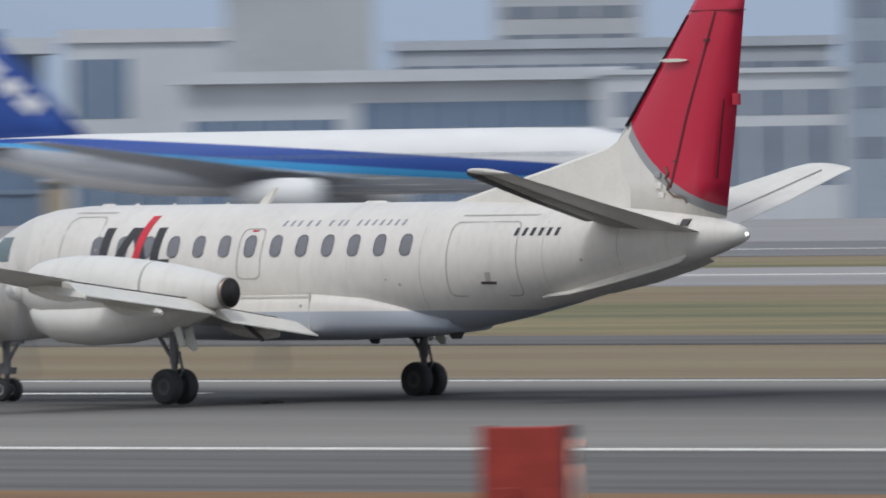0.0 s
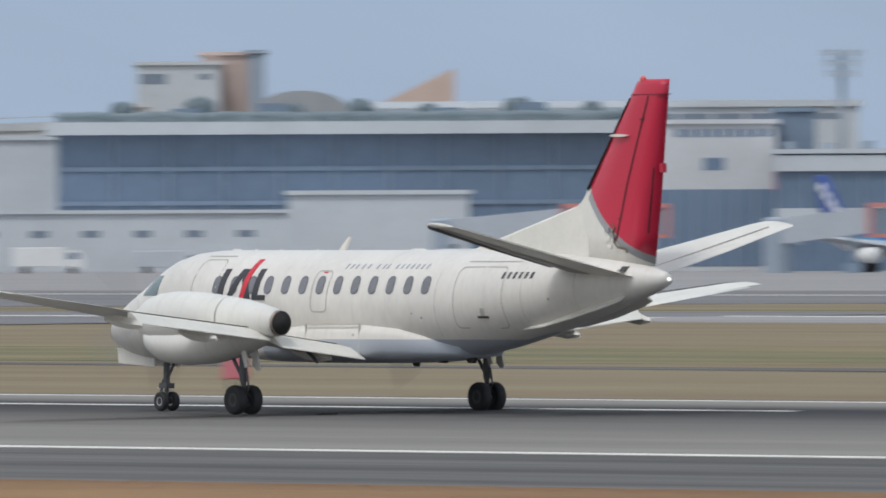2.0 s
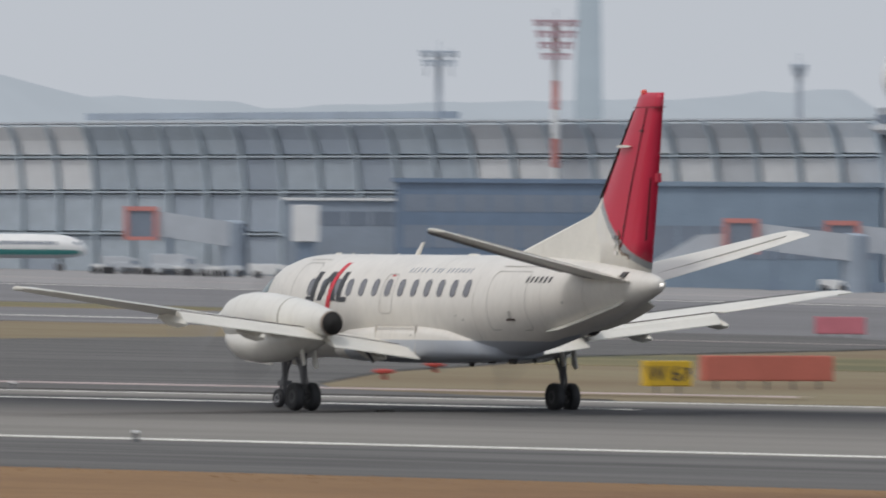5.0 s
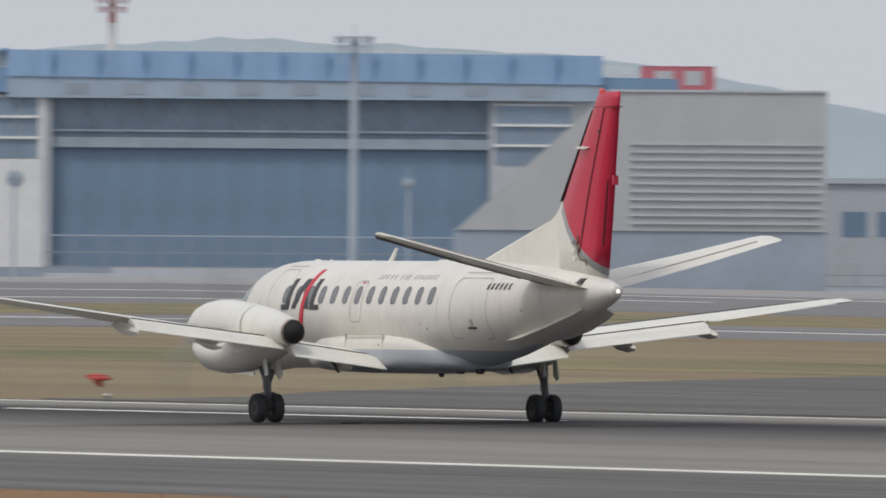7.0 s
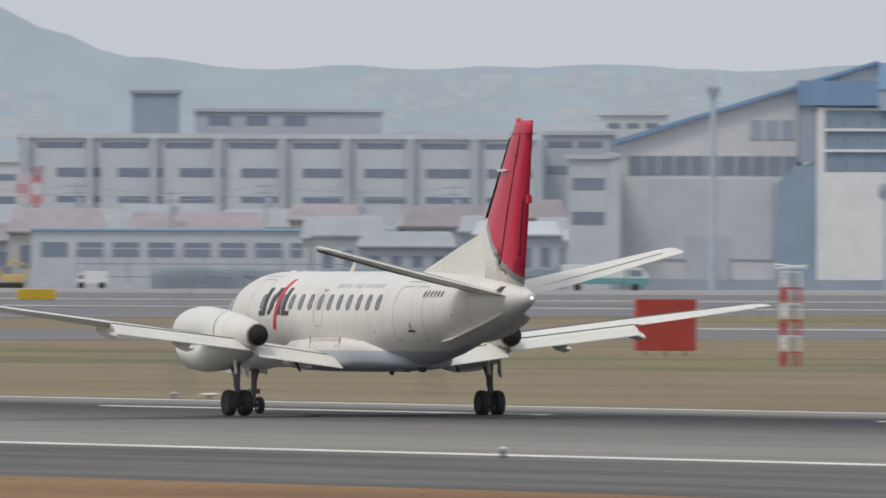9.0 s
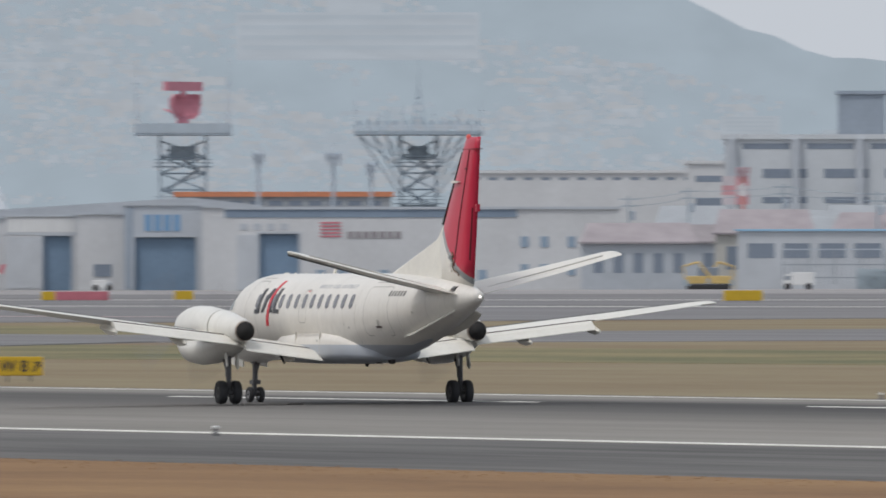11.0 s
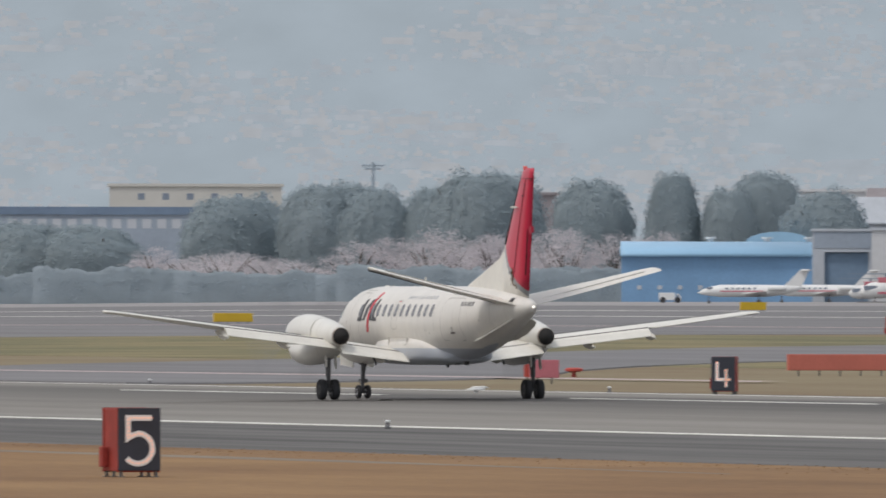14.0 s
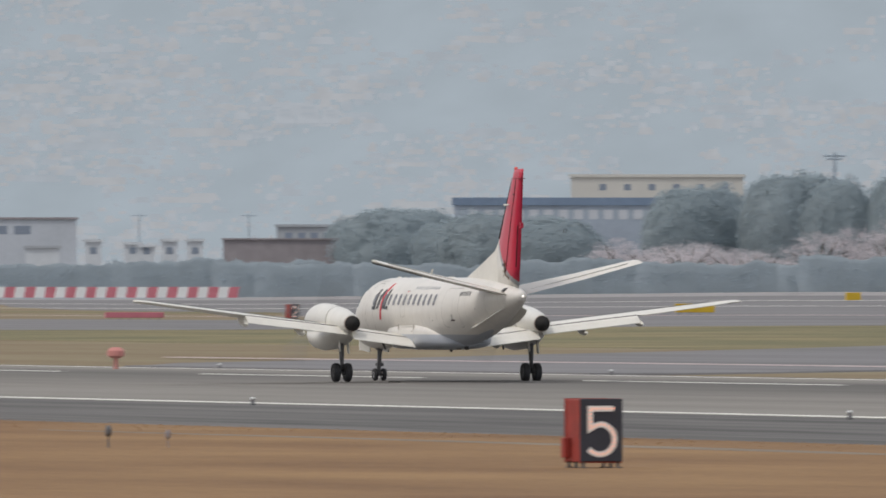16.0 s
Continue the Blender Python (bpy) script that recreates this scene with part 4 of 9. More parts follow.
overlay(bus_green, lambda t, s: calc(t, "LESS_THAN", s.outputs["Z"], 1.5), (0.14, 0.33, 0.34))
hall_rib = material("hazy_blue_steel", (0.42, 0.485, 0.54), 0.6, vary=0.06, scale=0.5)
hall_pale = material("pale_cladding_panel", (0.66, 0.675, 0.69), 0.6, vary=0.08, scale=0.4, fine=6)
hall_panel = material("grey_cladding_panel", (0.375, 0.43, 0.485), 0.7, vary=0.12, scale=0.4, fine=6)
sign_case_red = material("weathered_sign_red", (0.30, 0.034, 0.024), 0.65, vary=0.25, scale=2.2, fine=8)
sign_lamp = glow("sign_lamp_glow", (1.0, 0.40, 0.24), 1.1)
numeral_mat = material("white_sign_numeral", (0.80, 0.78, 0.74), 0.5, vary=0.05, scale=1)


def haze_glow(name, color, own, swing=0.06, grain=0.012):
    """A far backdrop material: haze painted in as glow, with a little of the surface's own colour."""
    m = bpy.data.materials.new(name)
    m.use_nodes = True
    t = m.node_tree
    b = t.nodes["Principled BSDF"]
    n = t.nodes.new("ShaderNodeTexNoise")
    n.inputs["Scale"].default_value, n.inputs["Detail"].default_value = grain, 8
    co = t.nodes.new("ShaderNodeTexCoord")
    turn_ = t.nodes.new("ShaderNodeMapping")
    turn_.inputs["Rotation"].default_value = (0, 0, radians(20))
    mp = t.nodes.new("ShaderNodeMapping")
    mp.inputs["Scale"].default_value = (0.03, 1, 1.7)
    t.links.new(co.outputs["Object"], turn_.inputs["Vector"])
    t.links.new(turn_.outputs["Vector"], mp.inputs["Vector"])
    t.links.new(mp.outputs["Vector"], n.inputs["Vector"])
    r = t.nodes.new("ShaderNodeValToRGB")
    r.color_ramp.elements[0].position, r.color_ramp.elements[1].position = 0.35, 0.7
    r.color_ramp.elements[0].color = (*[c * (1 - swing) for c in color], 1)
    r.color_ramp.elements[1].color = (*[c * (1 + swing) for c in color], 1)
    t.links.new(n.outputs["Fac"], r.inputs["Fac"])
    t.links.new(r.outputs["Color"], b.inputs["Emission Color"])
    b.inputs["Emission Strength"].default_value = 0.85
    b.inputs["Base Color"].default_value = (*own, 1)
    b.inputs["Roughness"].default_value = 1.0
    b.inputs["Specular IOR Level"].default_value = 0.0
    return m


# Hills, houses and roofs glow in haze colours though none of them is lit.
mountain_far = haze_glow("hazy_mountain", (0.362, 0.430, 0.528), (0.05, 0.06, 0.07), 0.035)
hill_far = haze_glow("hazy_hill", (0.352, 0.406, 0.453), (0.05, 0.06, 0.06), 0.055, 0.05)
hill_pale = haze_glow("pale_hazy_hill", (0.455, 0.492, 0.535), (0.05, 0.06, 0.06), 0.03, 0.05)
town_pale = haze_glow("hazy_white_houses", (0.412, 0.451, 0.487), (0.06, 0.06, 0.06), 0.05, 0.2)
town_warm = haze_glow("hazy_cream_houses", (0.416, 0.443, 0.468), (0.06, 0.055, 0.05), 0.05, 0.2)
town_grey = haze_glow("hazy_grey_roofs", (0.388, 0.434, 0.474), (0.05, 0.05, 0.05), 0.04, 0.2)


def windows(parent, bands, y=-0.04, mat=None, name="window", depth=0.12):
    """Rows of panes set in a facade: (x0, x1, z0, z1, count, share of glass)."""
    for x0, x1, z0, z1, n, share in bands:
        step = (x1 - x0) / n
        me = None
        for k in range(n):
            c = x0 + step * (k + 0.5)
            if me is None:
                ob = part(name, block(-step * share / 2, step * share / 2, y, y + depth, z0, z1), mat or glass_dark, parent)
                me = ob.data
            else:
                ob = part(name, me, None, parent)
            ob.location = (c, 0, 0)


def building(m, w, h, d, wall, label, category="building", roof=None, over=0.4, bands=(), name="building", cap=0.5, glass=None, group=""):
    """A plain-walled building: walls, a roof slab that stands proud, and window rows. Origin at the middle of its front."""
    b = thing(name, m, label, category, group)
    wl = part("wall", block(-w / 2, w / 2, 0, d, -1.5, h), wall, b)
    part("roof", block(-w / 2 - over, w / 2 + over, -over, d + over, h, h + cap), roof or wall, b)
    windows(wl, bands, mat=glass)
    return b


def glass_hall(m, w, h, d, floors, bay, label, slab=2.2, name="terminal"):
    b = thing(name, m, label, "terminal")
    g = part("curtain_wall", block(-w / 2, w / 2, 0, d, -1.5, h), glass_blue, b, "dark blue glass curtain wall")
    part("roof", block(-w / 2 - 1.5, w / 2 + 1.5, -2.5, d + 1, h, h + slab), concrete_pale, b, "pale projecting roof slab")
    part("roof_plant", merge(*[block(-w / 2 + w * (k + 0.3) / 7, -w / 2 + w * (k + 0.3) / 7 + w * 0.05, 3, 9, h + slab, h + slab + 1.0 + (k * 7 % 3) * 0.6) for k in range(7)]), panel_dark, b)
    for k in range(1, floors):
        z = h * k / floors
        part("floor_band", block(-w / 2, w / 2, -0.25, 0.1, z - 0.25, z + 0.25), mullion_mat, g)
    n = max(2, round(w / bay))
    me = None
    for k in range(n + 1):
        if me is None:
            ob = part("mullion", block(-0.18, 0.18, -0.35, 0.1, -1.5, h), mullion_mat, g)
            me = ob.data
        else:
            ob = part("mullion", me, None, g)
        ob.location.x = -w / 2 + w * k / n
    return b


def banded_terminal(m, w, h, d, pale, bay, label, roof=None):
    """A glazed terminal front crossed by pale fascia bands, with slim mullions and a roof slab."""
    b = thing("terminal", m, label, "terminal")
    g = part("curtain_wall", block(-w / 2, w / 2, 0, d, -1.5, h), glass_blue, b, "dark blue glass curtain wall")
    part("roof", block(-w / 2 - 0.5, w / 2 + 0.5, -0.8, d + 0.5, h, h + 0.5), roof or concrete_grey, b)
    for z0, z1 in pale:
        part("fascia_band", block(-w / 2 - 0.1, w / 2 + 0.1, -0.6, 0.2, z0, z1), concrete_pale, b, "pale fascia band")
    n = max(2, round(w / bay))
    post = None
    for k in range(n + 1):
        ob = part("mullion", block(-0.14, 0.14, -0.3, 0.1, -1.5, h) if post is None else post, mullion_mat, g)
        post = ob.data
        ob.location.x = -w / 2 + w * k / n
    rnd = random.Random(round(w * 7))
    for k in range(n):
        if rnd.random() < 0.35:
            x = -w / 2 + w * (k + 0.5) / n
            part("blind", block(x - w / n * 0.42, x + w / n * 0.42, -0.08, 0.05, h * rnd.uniform(0.1, 0.3), h * rnd.uniform(0.34, 0.5)), panel_light if rnd.random() < 0.5 else panel_dark, g)
    part("roof_plant", merge(*[block(-w / 2 + w * (k + 0.2) / 9, -w / 2 + w * (k + 0.2) / 9 + w * rnd.uniform(0.02, 0.06), 4, 9, h + 0.5, h + rnd.uniform(0.9, 1.8)) for k in range(9)]), panel_steel, b)
    return b


def flood_mast(m, h, head=5.0, banded=False, rings=3, label="tall floodlight mast with ringed lamp head"):
    b = thing("floodlight_mast", m, label, "light mast", "apron floodlight masts")
    r = h * 0.016
    if banded:
        n = 9
        for k in range(n):
            z0, z1 = h * k / n, h * (k + 1) / n
            part("mast_section", tube((0, 0, z0 - (1.5 if k == 0 else 0)), (0, 0, z1), r * (1.15 - 0.35 * k / n), r * (1.15 - 0.35 * (k + 1) / n), 8), orange_red if k % 2 == 0 else white_mat, b)
    else:
        part("pole", tube((0, 0, -1.5), (0, 0, h), r * 1.15, r * 0.8, 10), mast_mat, b)
    for k in range(rings):
        z = h + 0.2 - k * head * 0.24
        wk = head * (1 - 0.12 * k)
        bar = part("lamp_bar", block(-wk / 2, wk / 2, -head / 3, head / 3, z - 0.1, z + 0.1), lamp_head if banded else mast_mat, b)
        lamp = None
        for j in range(6):
            if lamp is None:
                ob = part("lamp", block(-wk * 0.054, wk * 0.054, -head / 3 - 0.2, -head / 3 + 0.3, z - 0.65, z - 0.1), lamp_head if banded else mast_mat, bar)
                lamp = ob.data
            else:
                ob = part("lamp", lamp, None, bar)
            ob.location.x = -wk / 2 + wk * (j + 0.475) / 6
    part("head_frame", merge(tube((-head / 3, 0, h - head * 0.6), (-head / 3, 0, h + 0.6), 0.08, n=5), tube((head / 3, 0, h - head * 0.6), (head / 3, 0, h + 0.6), 0.08, n=5), tube((0, 0, h), (0, 0, h + 1.6), 0.06, n=5)), mast_mat, b)
    return b


lamp_head = material("grey_pink_lamp_frame", (0.46, 0.33, 0.36), 0.6, vary=0.1, scale=0.5)
orange_red = material("aviation_red_paint", (0.55, 0.225, 0.20), 0.6, scale=0.5)


def airliner(m, length, radius, livery, label, fin_scale=1.0, group="parked jet airliners"):
    """A parked jet: nose toward +x, origin on the ground below its middle."""
    b = thing("jet_airliner", m, label, "airplane", group)
    L, r = length, radius
    zc = r * 2.05
    prof = [(-0.5, 0.02, 0.75), (-0.485, 0.18, 0.62), (-0.40, 0.52, 0.4), (-0.30, 0.83, 0.16), (-0.2, 0.98, 0.02), (-0.1, 1, 0), (0.3, 1, 0), (0.4, 0.97, -0.01), (0.45, 0.82, -0.08), (0.48, 0.58, -0.18), (0.495, 0.3, -0.28), (0.5, 0.05, -0.32)]
    n = 24
    ring = lambda x, k, lift, a0=0.0, a1=360.0, grow=1.0, cnt=n, full=True: [(x * L, -r * k * grow * math.sin(radians(a0 + (a1 - a0) * i / (cnt if full else cnt - 1))), zc + lift * r + r * k * grow * math.cos(radians(a0 + (a1 - a0) * i / (cnt if full else cnt - 1)))) for i in range(cnt)]
    fus = part("fuselage", loft([ring(x, k, l) for x, k, l in prof]), white_mat, b, "white rounded fuselage", True)

    def band(a0, a1, mat, name, grow):
        rings_ = []
        hull = prof[1:-2]
        steps = [tuple(p[i] + (q[i] - p[i]) * j / 8 for i in range(3)) for p, q in zip(hull, hull[1:]) for j in range(8)] + [hull[-1]]
        for x, k, l in steps:
            shift = 95 * (0.35 - x) if livery == "blue" else 0
            rings_.append(ring(x, k, l, a0 - shift + 8, a1 - shift + 8, grow, 5, False))
        for s in (1, -1):
            vs, fs = loft(rings_, False)
            part(name, ([(x, y * s, z) for x, y, z in vs], [f for i, f in enumerate(fs) if i % 5 != 4]), mat, fus, smooth=True)
    if livery == "blue":
        band(87, 113, blue_mat, "blue_stripe", 1.006)
        band(113, 127, light_blue_mat, "light_blue_stripe", 1.006)
    if livery == "green":
        band(98, 127, teal_mat, "teal_stripe", 1.005)
    band(128, 172, grey_belly, "grey_belly", 1.004)
    pane = None
    for k in range(44):
        if pane is None:
            ob = part("cabin_window", block(0, 0.3, -r * 1.003, -r * 0.98, zc + 0.12 * r, zc + 0.12 * r + 0.4), glass_dark, fus)
            pane = ob.data
        else:
            ob = part("cabin_window", pane, None, fus)
        ob.location.x = (-0.28 + 0.0155 * k) * L
    fh, fb = r * 3.2 * fin_scale, L * 0.125
    fz = zc + 0.95 * r
    fin_b = {"blue": blue_mat, "red": jal_fin, "green": white_mat}[livery]
    x0 = 0.0
    fz0, fz = fz, 0.0
    fin_ = part("fin", loft([[(x0 + a, -t, fz + z), (x0 + a * 0.4 + c * 0.6, -t * 1.2, fz + z), (x0 + c, 0, fz + z), (x0 + a * 0.4 + c * 0.6, t * 1.2, fz + z), (x0 + a, t, fz + z)] for a, c, z, t in ((-fb * 0.75, fb * 0.62, -r * 0.3, 0.28), (-fb * 0.85, fb * 0.30, fh * 0.18, 0.25), (-fb * 1.0, -fb * 0.20, fh * 0.62, 0.2), (-fb * 1.12, -fb * 0.62, fh * 0.97, 0.14), (-fb * 1.13, -fb * 0.72, fh, 0.05))]), fin_b, b, {"blue": "blue fin with white shapes", "red": "white fin with a red disc", "green": "white fin"}[livery], True)
    fin_.location = (-0.36 * L, 0, fz0)
    if livery == "blue":
        # the airline's mark as plain slanted white shapes
        for a, z in ((-0.74, 0.74), (-0.50, 0.58), (-0.26, 0.42), (-0.05, 0.27)):
            part("fin_mark", prism([(fb * (a - 0.20), fh * (z + 0.02)), (fb * (a - 0.02), fh * (z - 0.10)), (fb * (a + 0.10), fh * (z + 0.0)), (fb * (a - 0.06), fh * (z + 0.11))], -0.36, 0.36), white_mat, fin_, "white slanted mark")
    for s in (1, -1):
        part("tailplane", loft([[(a, s * y, z), ((a + c) / 2, s * y, z + t), (c, s * y, z), ((a + c) / 2, s * y, z - t)] for y, a, c, z, t in ((r * 0.3, -0.47 * L, -0.38 * L, zc + r * 0.55, 0.25), (L * 0.165, -0.50 * L, -0.465 * L, zc + r * 0.95, 0.08))]), grey_belly, b)
        w_ = part("wing", loft([[(a, s * y, z), ((a + c * 2) / 3, s * y, z + t), (c, s * y, z), ((a + c) / 2, s * y, z - t)] for y, a, c, z, t in ((r * 0.6, -0.12 * L, 0.10 * L, zc - r * 0.55, 0.8), (L * 0.15, -0.12 * L, 0.03 * L, zc - r * 0.2, 0.45), (L * 0.46, -0.20 * L, -0.165 * L, zc + r * 0.75, 0.12))]), grey_belly, b)
        part("engine", turned([(r * 0.42, 0.085 * L), (r * 0.5, 0.07 * L), (r * 0.52, 0.03 * L), (r * 0.42, -0.005 * L), (r * 0.25, -0.03 * L)], 16, "X", (0, s * L * 0.155, zc - r * 0.95)), white_mat, w_, smooth=True)
        for dx in (-0.6, 0.6):
            part("main_wheels", turned([(0.3, -0.5), (0.6, -0.45), (0.6, 0.45), (0.3, 0.5)], 12, "Y", (-0.05 * L + dx, s * r * 1.6, 0.6)), tyre_mat, b)
        part("gear_leg", tube((-0.05 * L, s * r * 1.6, 0.6), (-0.05 * L, s * r * 1.3, zc - r * 0.4), 0.2), gear_mat, b)
    part("nose_gear", merge(tube((0.4 * L, 0, 0.4), (0.4 * L, 0, zc - r * 0.8), 0.12), turned([(0.2, -0.35), (0.45, -0.3), (0.45, 0.3), (0.2, 0.35)], 12, "Y", (0.4 * L, 0, 0.45))), gear_mat, b)
    part("cockpit_glass", merge(block(0.462 * L, 0.478 * L, -r * 0.62, r * 0.62, zc + 0.12 * r, zc + 0.36 * r)), glass_dark, fus)
    return b


jal_fin = material("red_disc_fin_paint", (0.70, 0.70, 0.69), 0.4, vary=0.05, scale=0.3)


def disc_mask(cx, cz, rad):
    def build(t, s):
        dx = calc(t, "POWER", calc(t, "ADD", s.outputs["X"], -cx), 2.0)
        dz = calc(t, "POWER", calc(t, "ADD", s.outputs["Z"], -cz), 2.0)
        return calc(t, "LESS_THAN", calc(t, "SQRT", calc(t, "ADD", dx, dz)), rad)
    return build


def jet_bridge(m, span, label="grey covered passenger boarding bridge with a cab", stair=False):
    """A boarding bridge: a sloped tunnel on a leg, with a framed cab at its +x end."""
    b = thing("boarding_bridge", m, label, "jet bridge", "boarding bridges")
    part("tunnel", loft([[(x, y, z + dz) for y, dz in ((-1.4, 0), (1.4, 0), (1.4, 2.8), (-1.4, 2.8))] for x, z in ((-span * 0.55, 3.2), (span * 0.36, 4.4))]), concrete_grey, b)
    part("rotunda", turned([(1.5, -1.5), (1.5, 5.9), (0.9, 6.2)], 14, "Z", (-span * 0.55, 0, 0)), panel_steel, b)
    cab = part("cab", block(span * 0.36, span * 0.36 + 3.4, -1.8, 1.8, 4.2, 7.4), glass_dark, b, "dark cab")
    part("cab_frame", merge(block(span * 0.36 - 0.2, span * 0.36 + 3.6, -2.0, 2.0, 7.2, 7.7), block(span * 0.36 - 0.2, span * 0.36 + 3.6, -2.0, 2.0, 3.9, 4.3), block(span * 0.36 - 0.2, span * 0.36 + 0.3, -2.0, 2.0, 4.2, 7.3), block(span * 0.36 + 3.1, span * 0.36 + 3.6, -2.0, 2.0, 4.2, 7.3)), orange_red, cab, "orange-red cab frame")
    if stair:
        x = span * 0.36 + 3.6
        part("covered_stair", loft([[(x + a, y, z + dz) for y, dz in ((-1.2, 0), (1.2, 0), (1.2, 2.5), (-1.2, 2.5))] for a, z in ((0, 3.6), (2.6, 3.4), (8.2, 0.2), (9.6, 0.0))]), concrete_grey, b, "grey covered stair down to the apron")
    part("drive_leg", merge(tube((span * 0.2, -1.2, 0), (span * 0.2, -1.2, 4.4), 0.25), tube((span * 0.2, 1.2, 0), (span * 0.2, 1.2, 4.4), 0.25), block(span * 0.2 - 1, span * 0.2 + 1, -2, 2, 0.1, 1.1)), panel_dark, b)
    return b


def vehicle(m, length, height, body, label, category="truck", name="service_truck"):
    b = thing(name, m, label, category, "service vehicles")
    L, h = length, height
    part("body", bevelled(-L / 2, L * 0.22, -1.05, 1.05, h * 0.28, h, 0.08), body, b)
    cabp = part("cab", loft([[(x, y, z) for y in (-1.0, 1.0) for x in (xs_ if y < 0 else xs_[::-1])] for xs_, z in (((L * 0.24, L * 0.5), h * 0.2), ((L * 0.24, L * 0.5), h * 0.55), ((L * 0.25, L * 0.42), h * 0.9))]), body, b)
    part("windscreen", block(L * 0.27, L * 0.42, -1.03, 1.03, h * 0.56, h * 0.8), glass_dark, cabp)
    for x in (-L * 0.32, L * 0.34):
        for s in (-1, 1):
            part("wheel", turned([(0.2, -0.15), (0.45, -0.13), (0.45, 0.13), (0.2, 0.15)], 12, "Y", (x, s * 0.95, 0.45)), tyre_mat, b)
    return b


def sprays(points, rnd, low, high, flat=0.8, facing=None):
    """Small four-cornered leaf sprays at the points given: turned at random, or lying mostly across the way they face."""
    vs, fs = [], []
    for c in points:
        s = rnd.uniform(low, high)
        a = Vector((rnd.gauss(0, 1), rnd.gauss(0, 1), rnd.gauss(0, flat))).normalized()
        if facing is not None:
            out = (facing(c) + Vector((rnd.gauss(0, 0.3), rnd.gauss(0, 0.3), rnd.gauss(0, 0.3)))).normalized()
            a = out.cross(a).normalized()
            b = out.cross(a) * rnd.uniform(0.5, 0.9)
        else:
            b = a.cross(Vector((rnd.gauss(0, 1), rnd.gauss(0, 1), rnd.gauss(0, 1)))).normalized() * rnd.uniform(0.5, 0.9)
        k = len(vs)
        vs += [tuple(c + a * s), tuple(c + b * s), tuple(c - a * s * rnd.uniform(0.7, 1)), tuple(c - b * s)]
        fs.append((k, k + 1, k + 2, k + 3))
    return vs, fs


def leafy_crown(seed, n):
    """A dense evergreen crown of radius one: lobed masses of small leaf sprays round a shaded heart."""
    rnd = random.Random(seed)
    far = Vector((seed * 3.7, seed * 1.3, 0))

    def reach(d):
        r = 1 + 0.15 * noise.noise(d * 1.6 + far) + 0.13 * noise.noise(d * 3.6 - far) + 0.06 * noise.noise(d * 8 + far)
        across = math.sqrt(d.x * d.x + d.y * d.y)
        return r / (max(across ** 2.5 + abs(d.z) ** 2.5, 0.2) ** (1 / 2.5))
    bm = bmesh.new()
    bmesh.ops.create_icosphere(bm, subdivisions=3, radius=1)
    heart = [tuple(v.co.normalized() * 0.93 * reach(v.co.normalized())) for v in bm.verts]
    faces = [tuple(v.index for v in f.verts) for f in bm.faces]
    bm.free()
    spots = []
    for _ in range(n):
        d = Vector((rnd.gauss(0, 1), rnd.gauss(0, 1), rnd.gauss(0.15, 1))).normalized()
        spots.append(d * reach(d) * (1 - 0.09 * rnd.random() ** 1.3))
    return merge((heart, faces), sprays(spots, rnd, 0.016, 0.036, facing=lambda c: c.normalized()))


def blossom_crown(seed):
    """An open cherry crown of radius one: clouds of blossom along rising twigs, with gaps between them."""
    rnd = random.Random(seed)
    spots = []
    for _ in range(150):
        a, r = rnd.uniform(0, 2 * math.pi), math.sqrt(rnd.random())
        top = 0.9 * math.sqrt(max(0.0, 1 - r * r)) + 0.12 * noise.noise((a * 1.3, r * 3, seed))
        c = Vector((r * math.cos(a), r * math.sin(a), -0.75 + (top + 0.75) * rnd.random() ** 0.55))
        w = rnd.uniform(0.06, 0.13)
        spots += [c + Vector((rnd.gauss(0, w * 1.25), rnd.gauss(0, w * 1.25), rnd.gauss(0, w * 0.6))) for _ in range(34)]
    return sprays(spots, rnd, 0.014, 0.03)


CROWNS = {}


def tree(m, w, h, mat, label, seed, category="tree", name="tree", group="trees beyond the apron"):
    b = thing(name, m, label, category, group)
    rnd = random.Random(seed)
    limbs = [(2 * math.pi * k / 9 + rnd.uniform(-0.3, 0.3), rnd.uniform(0.2, 0.42), rnd.uniform(0.55, 0.85)) for k in range(9)]
    part("trunk", merge(tube((0, 0, -1.5), (0, 0, h * 0.5), w * 0.035, w * 0.02, 8), *[tube((0, 0, h * 0.28), (w * r * math.cos(a), w * r * math.sin(a), h * z), w * 0.016, w * 0.005, 5) for a, r, z in limbs]), bark_mat, b)
    key = (seed % 5, mat.name)
    if key not in CROWNS:
        c = part("crown", blossom_crown(seed % 5 + 3) if name == "cherry_tree" else leafy_crown(seed % 5 + 11, 7000), mat, b, smooth=name == "tree")
        CROWNS[key] = c.data
    else:
        c = part("crown", CROWNS[key], None, b)
    c.scale = (w * (0.52 if name == "cherry_tree" else 0.57), w * 0.46, h * 0.50)
    c.location = (0, 0, h * 0.46)
    c.rotation_euler = (0, 0, seed * 1.7)
    return b


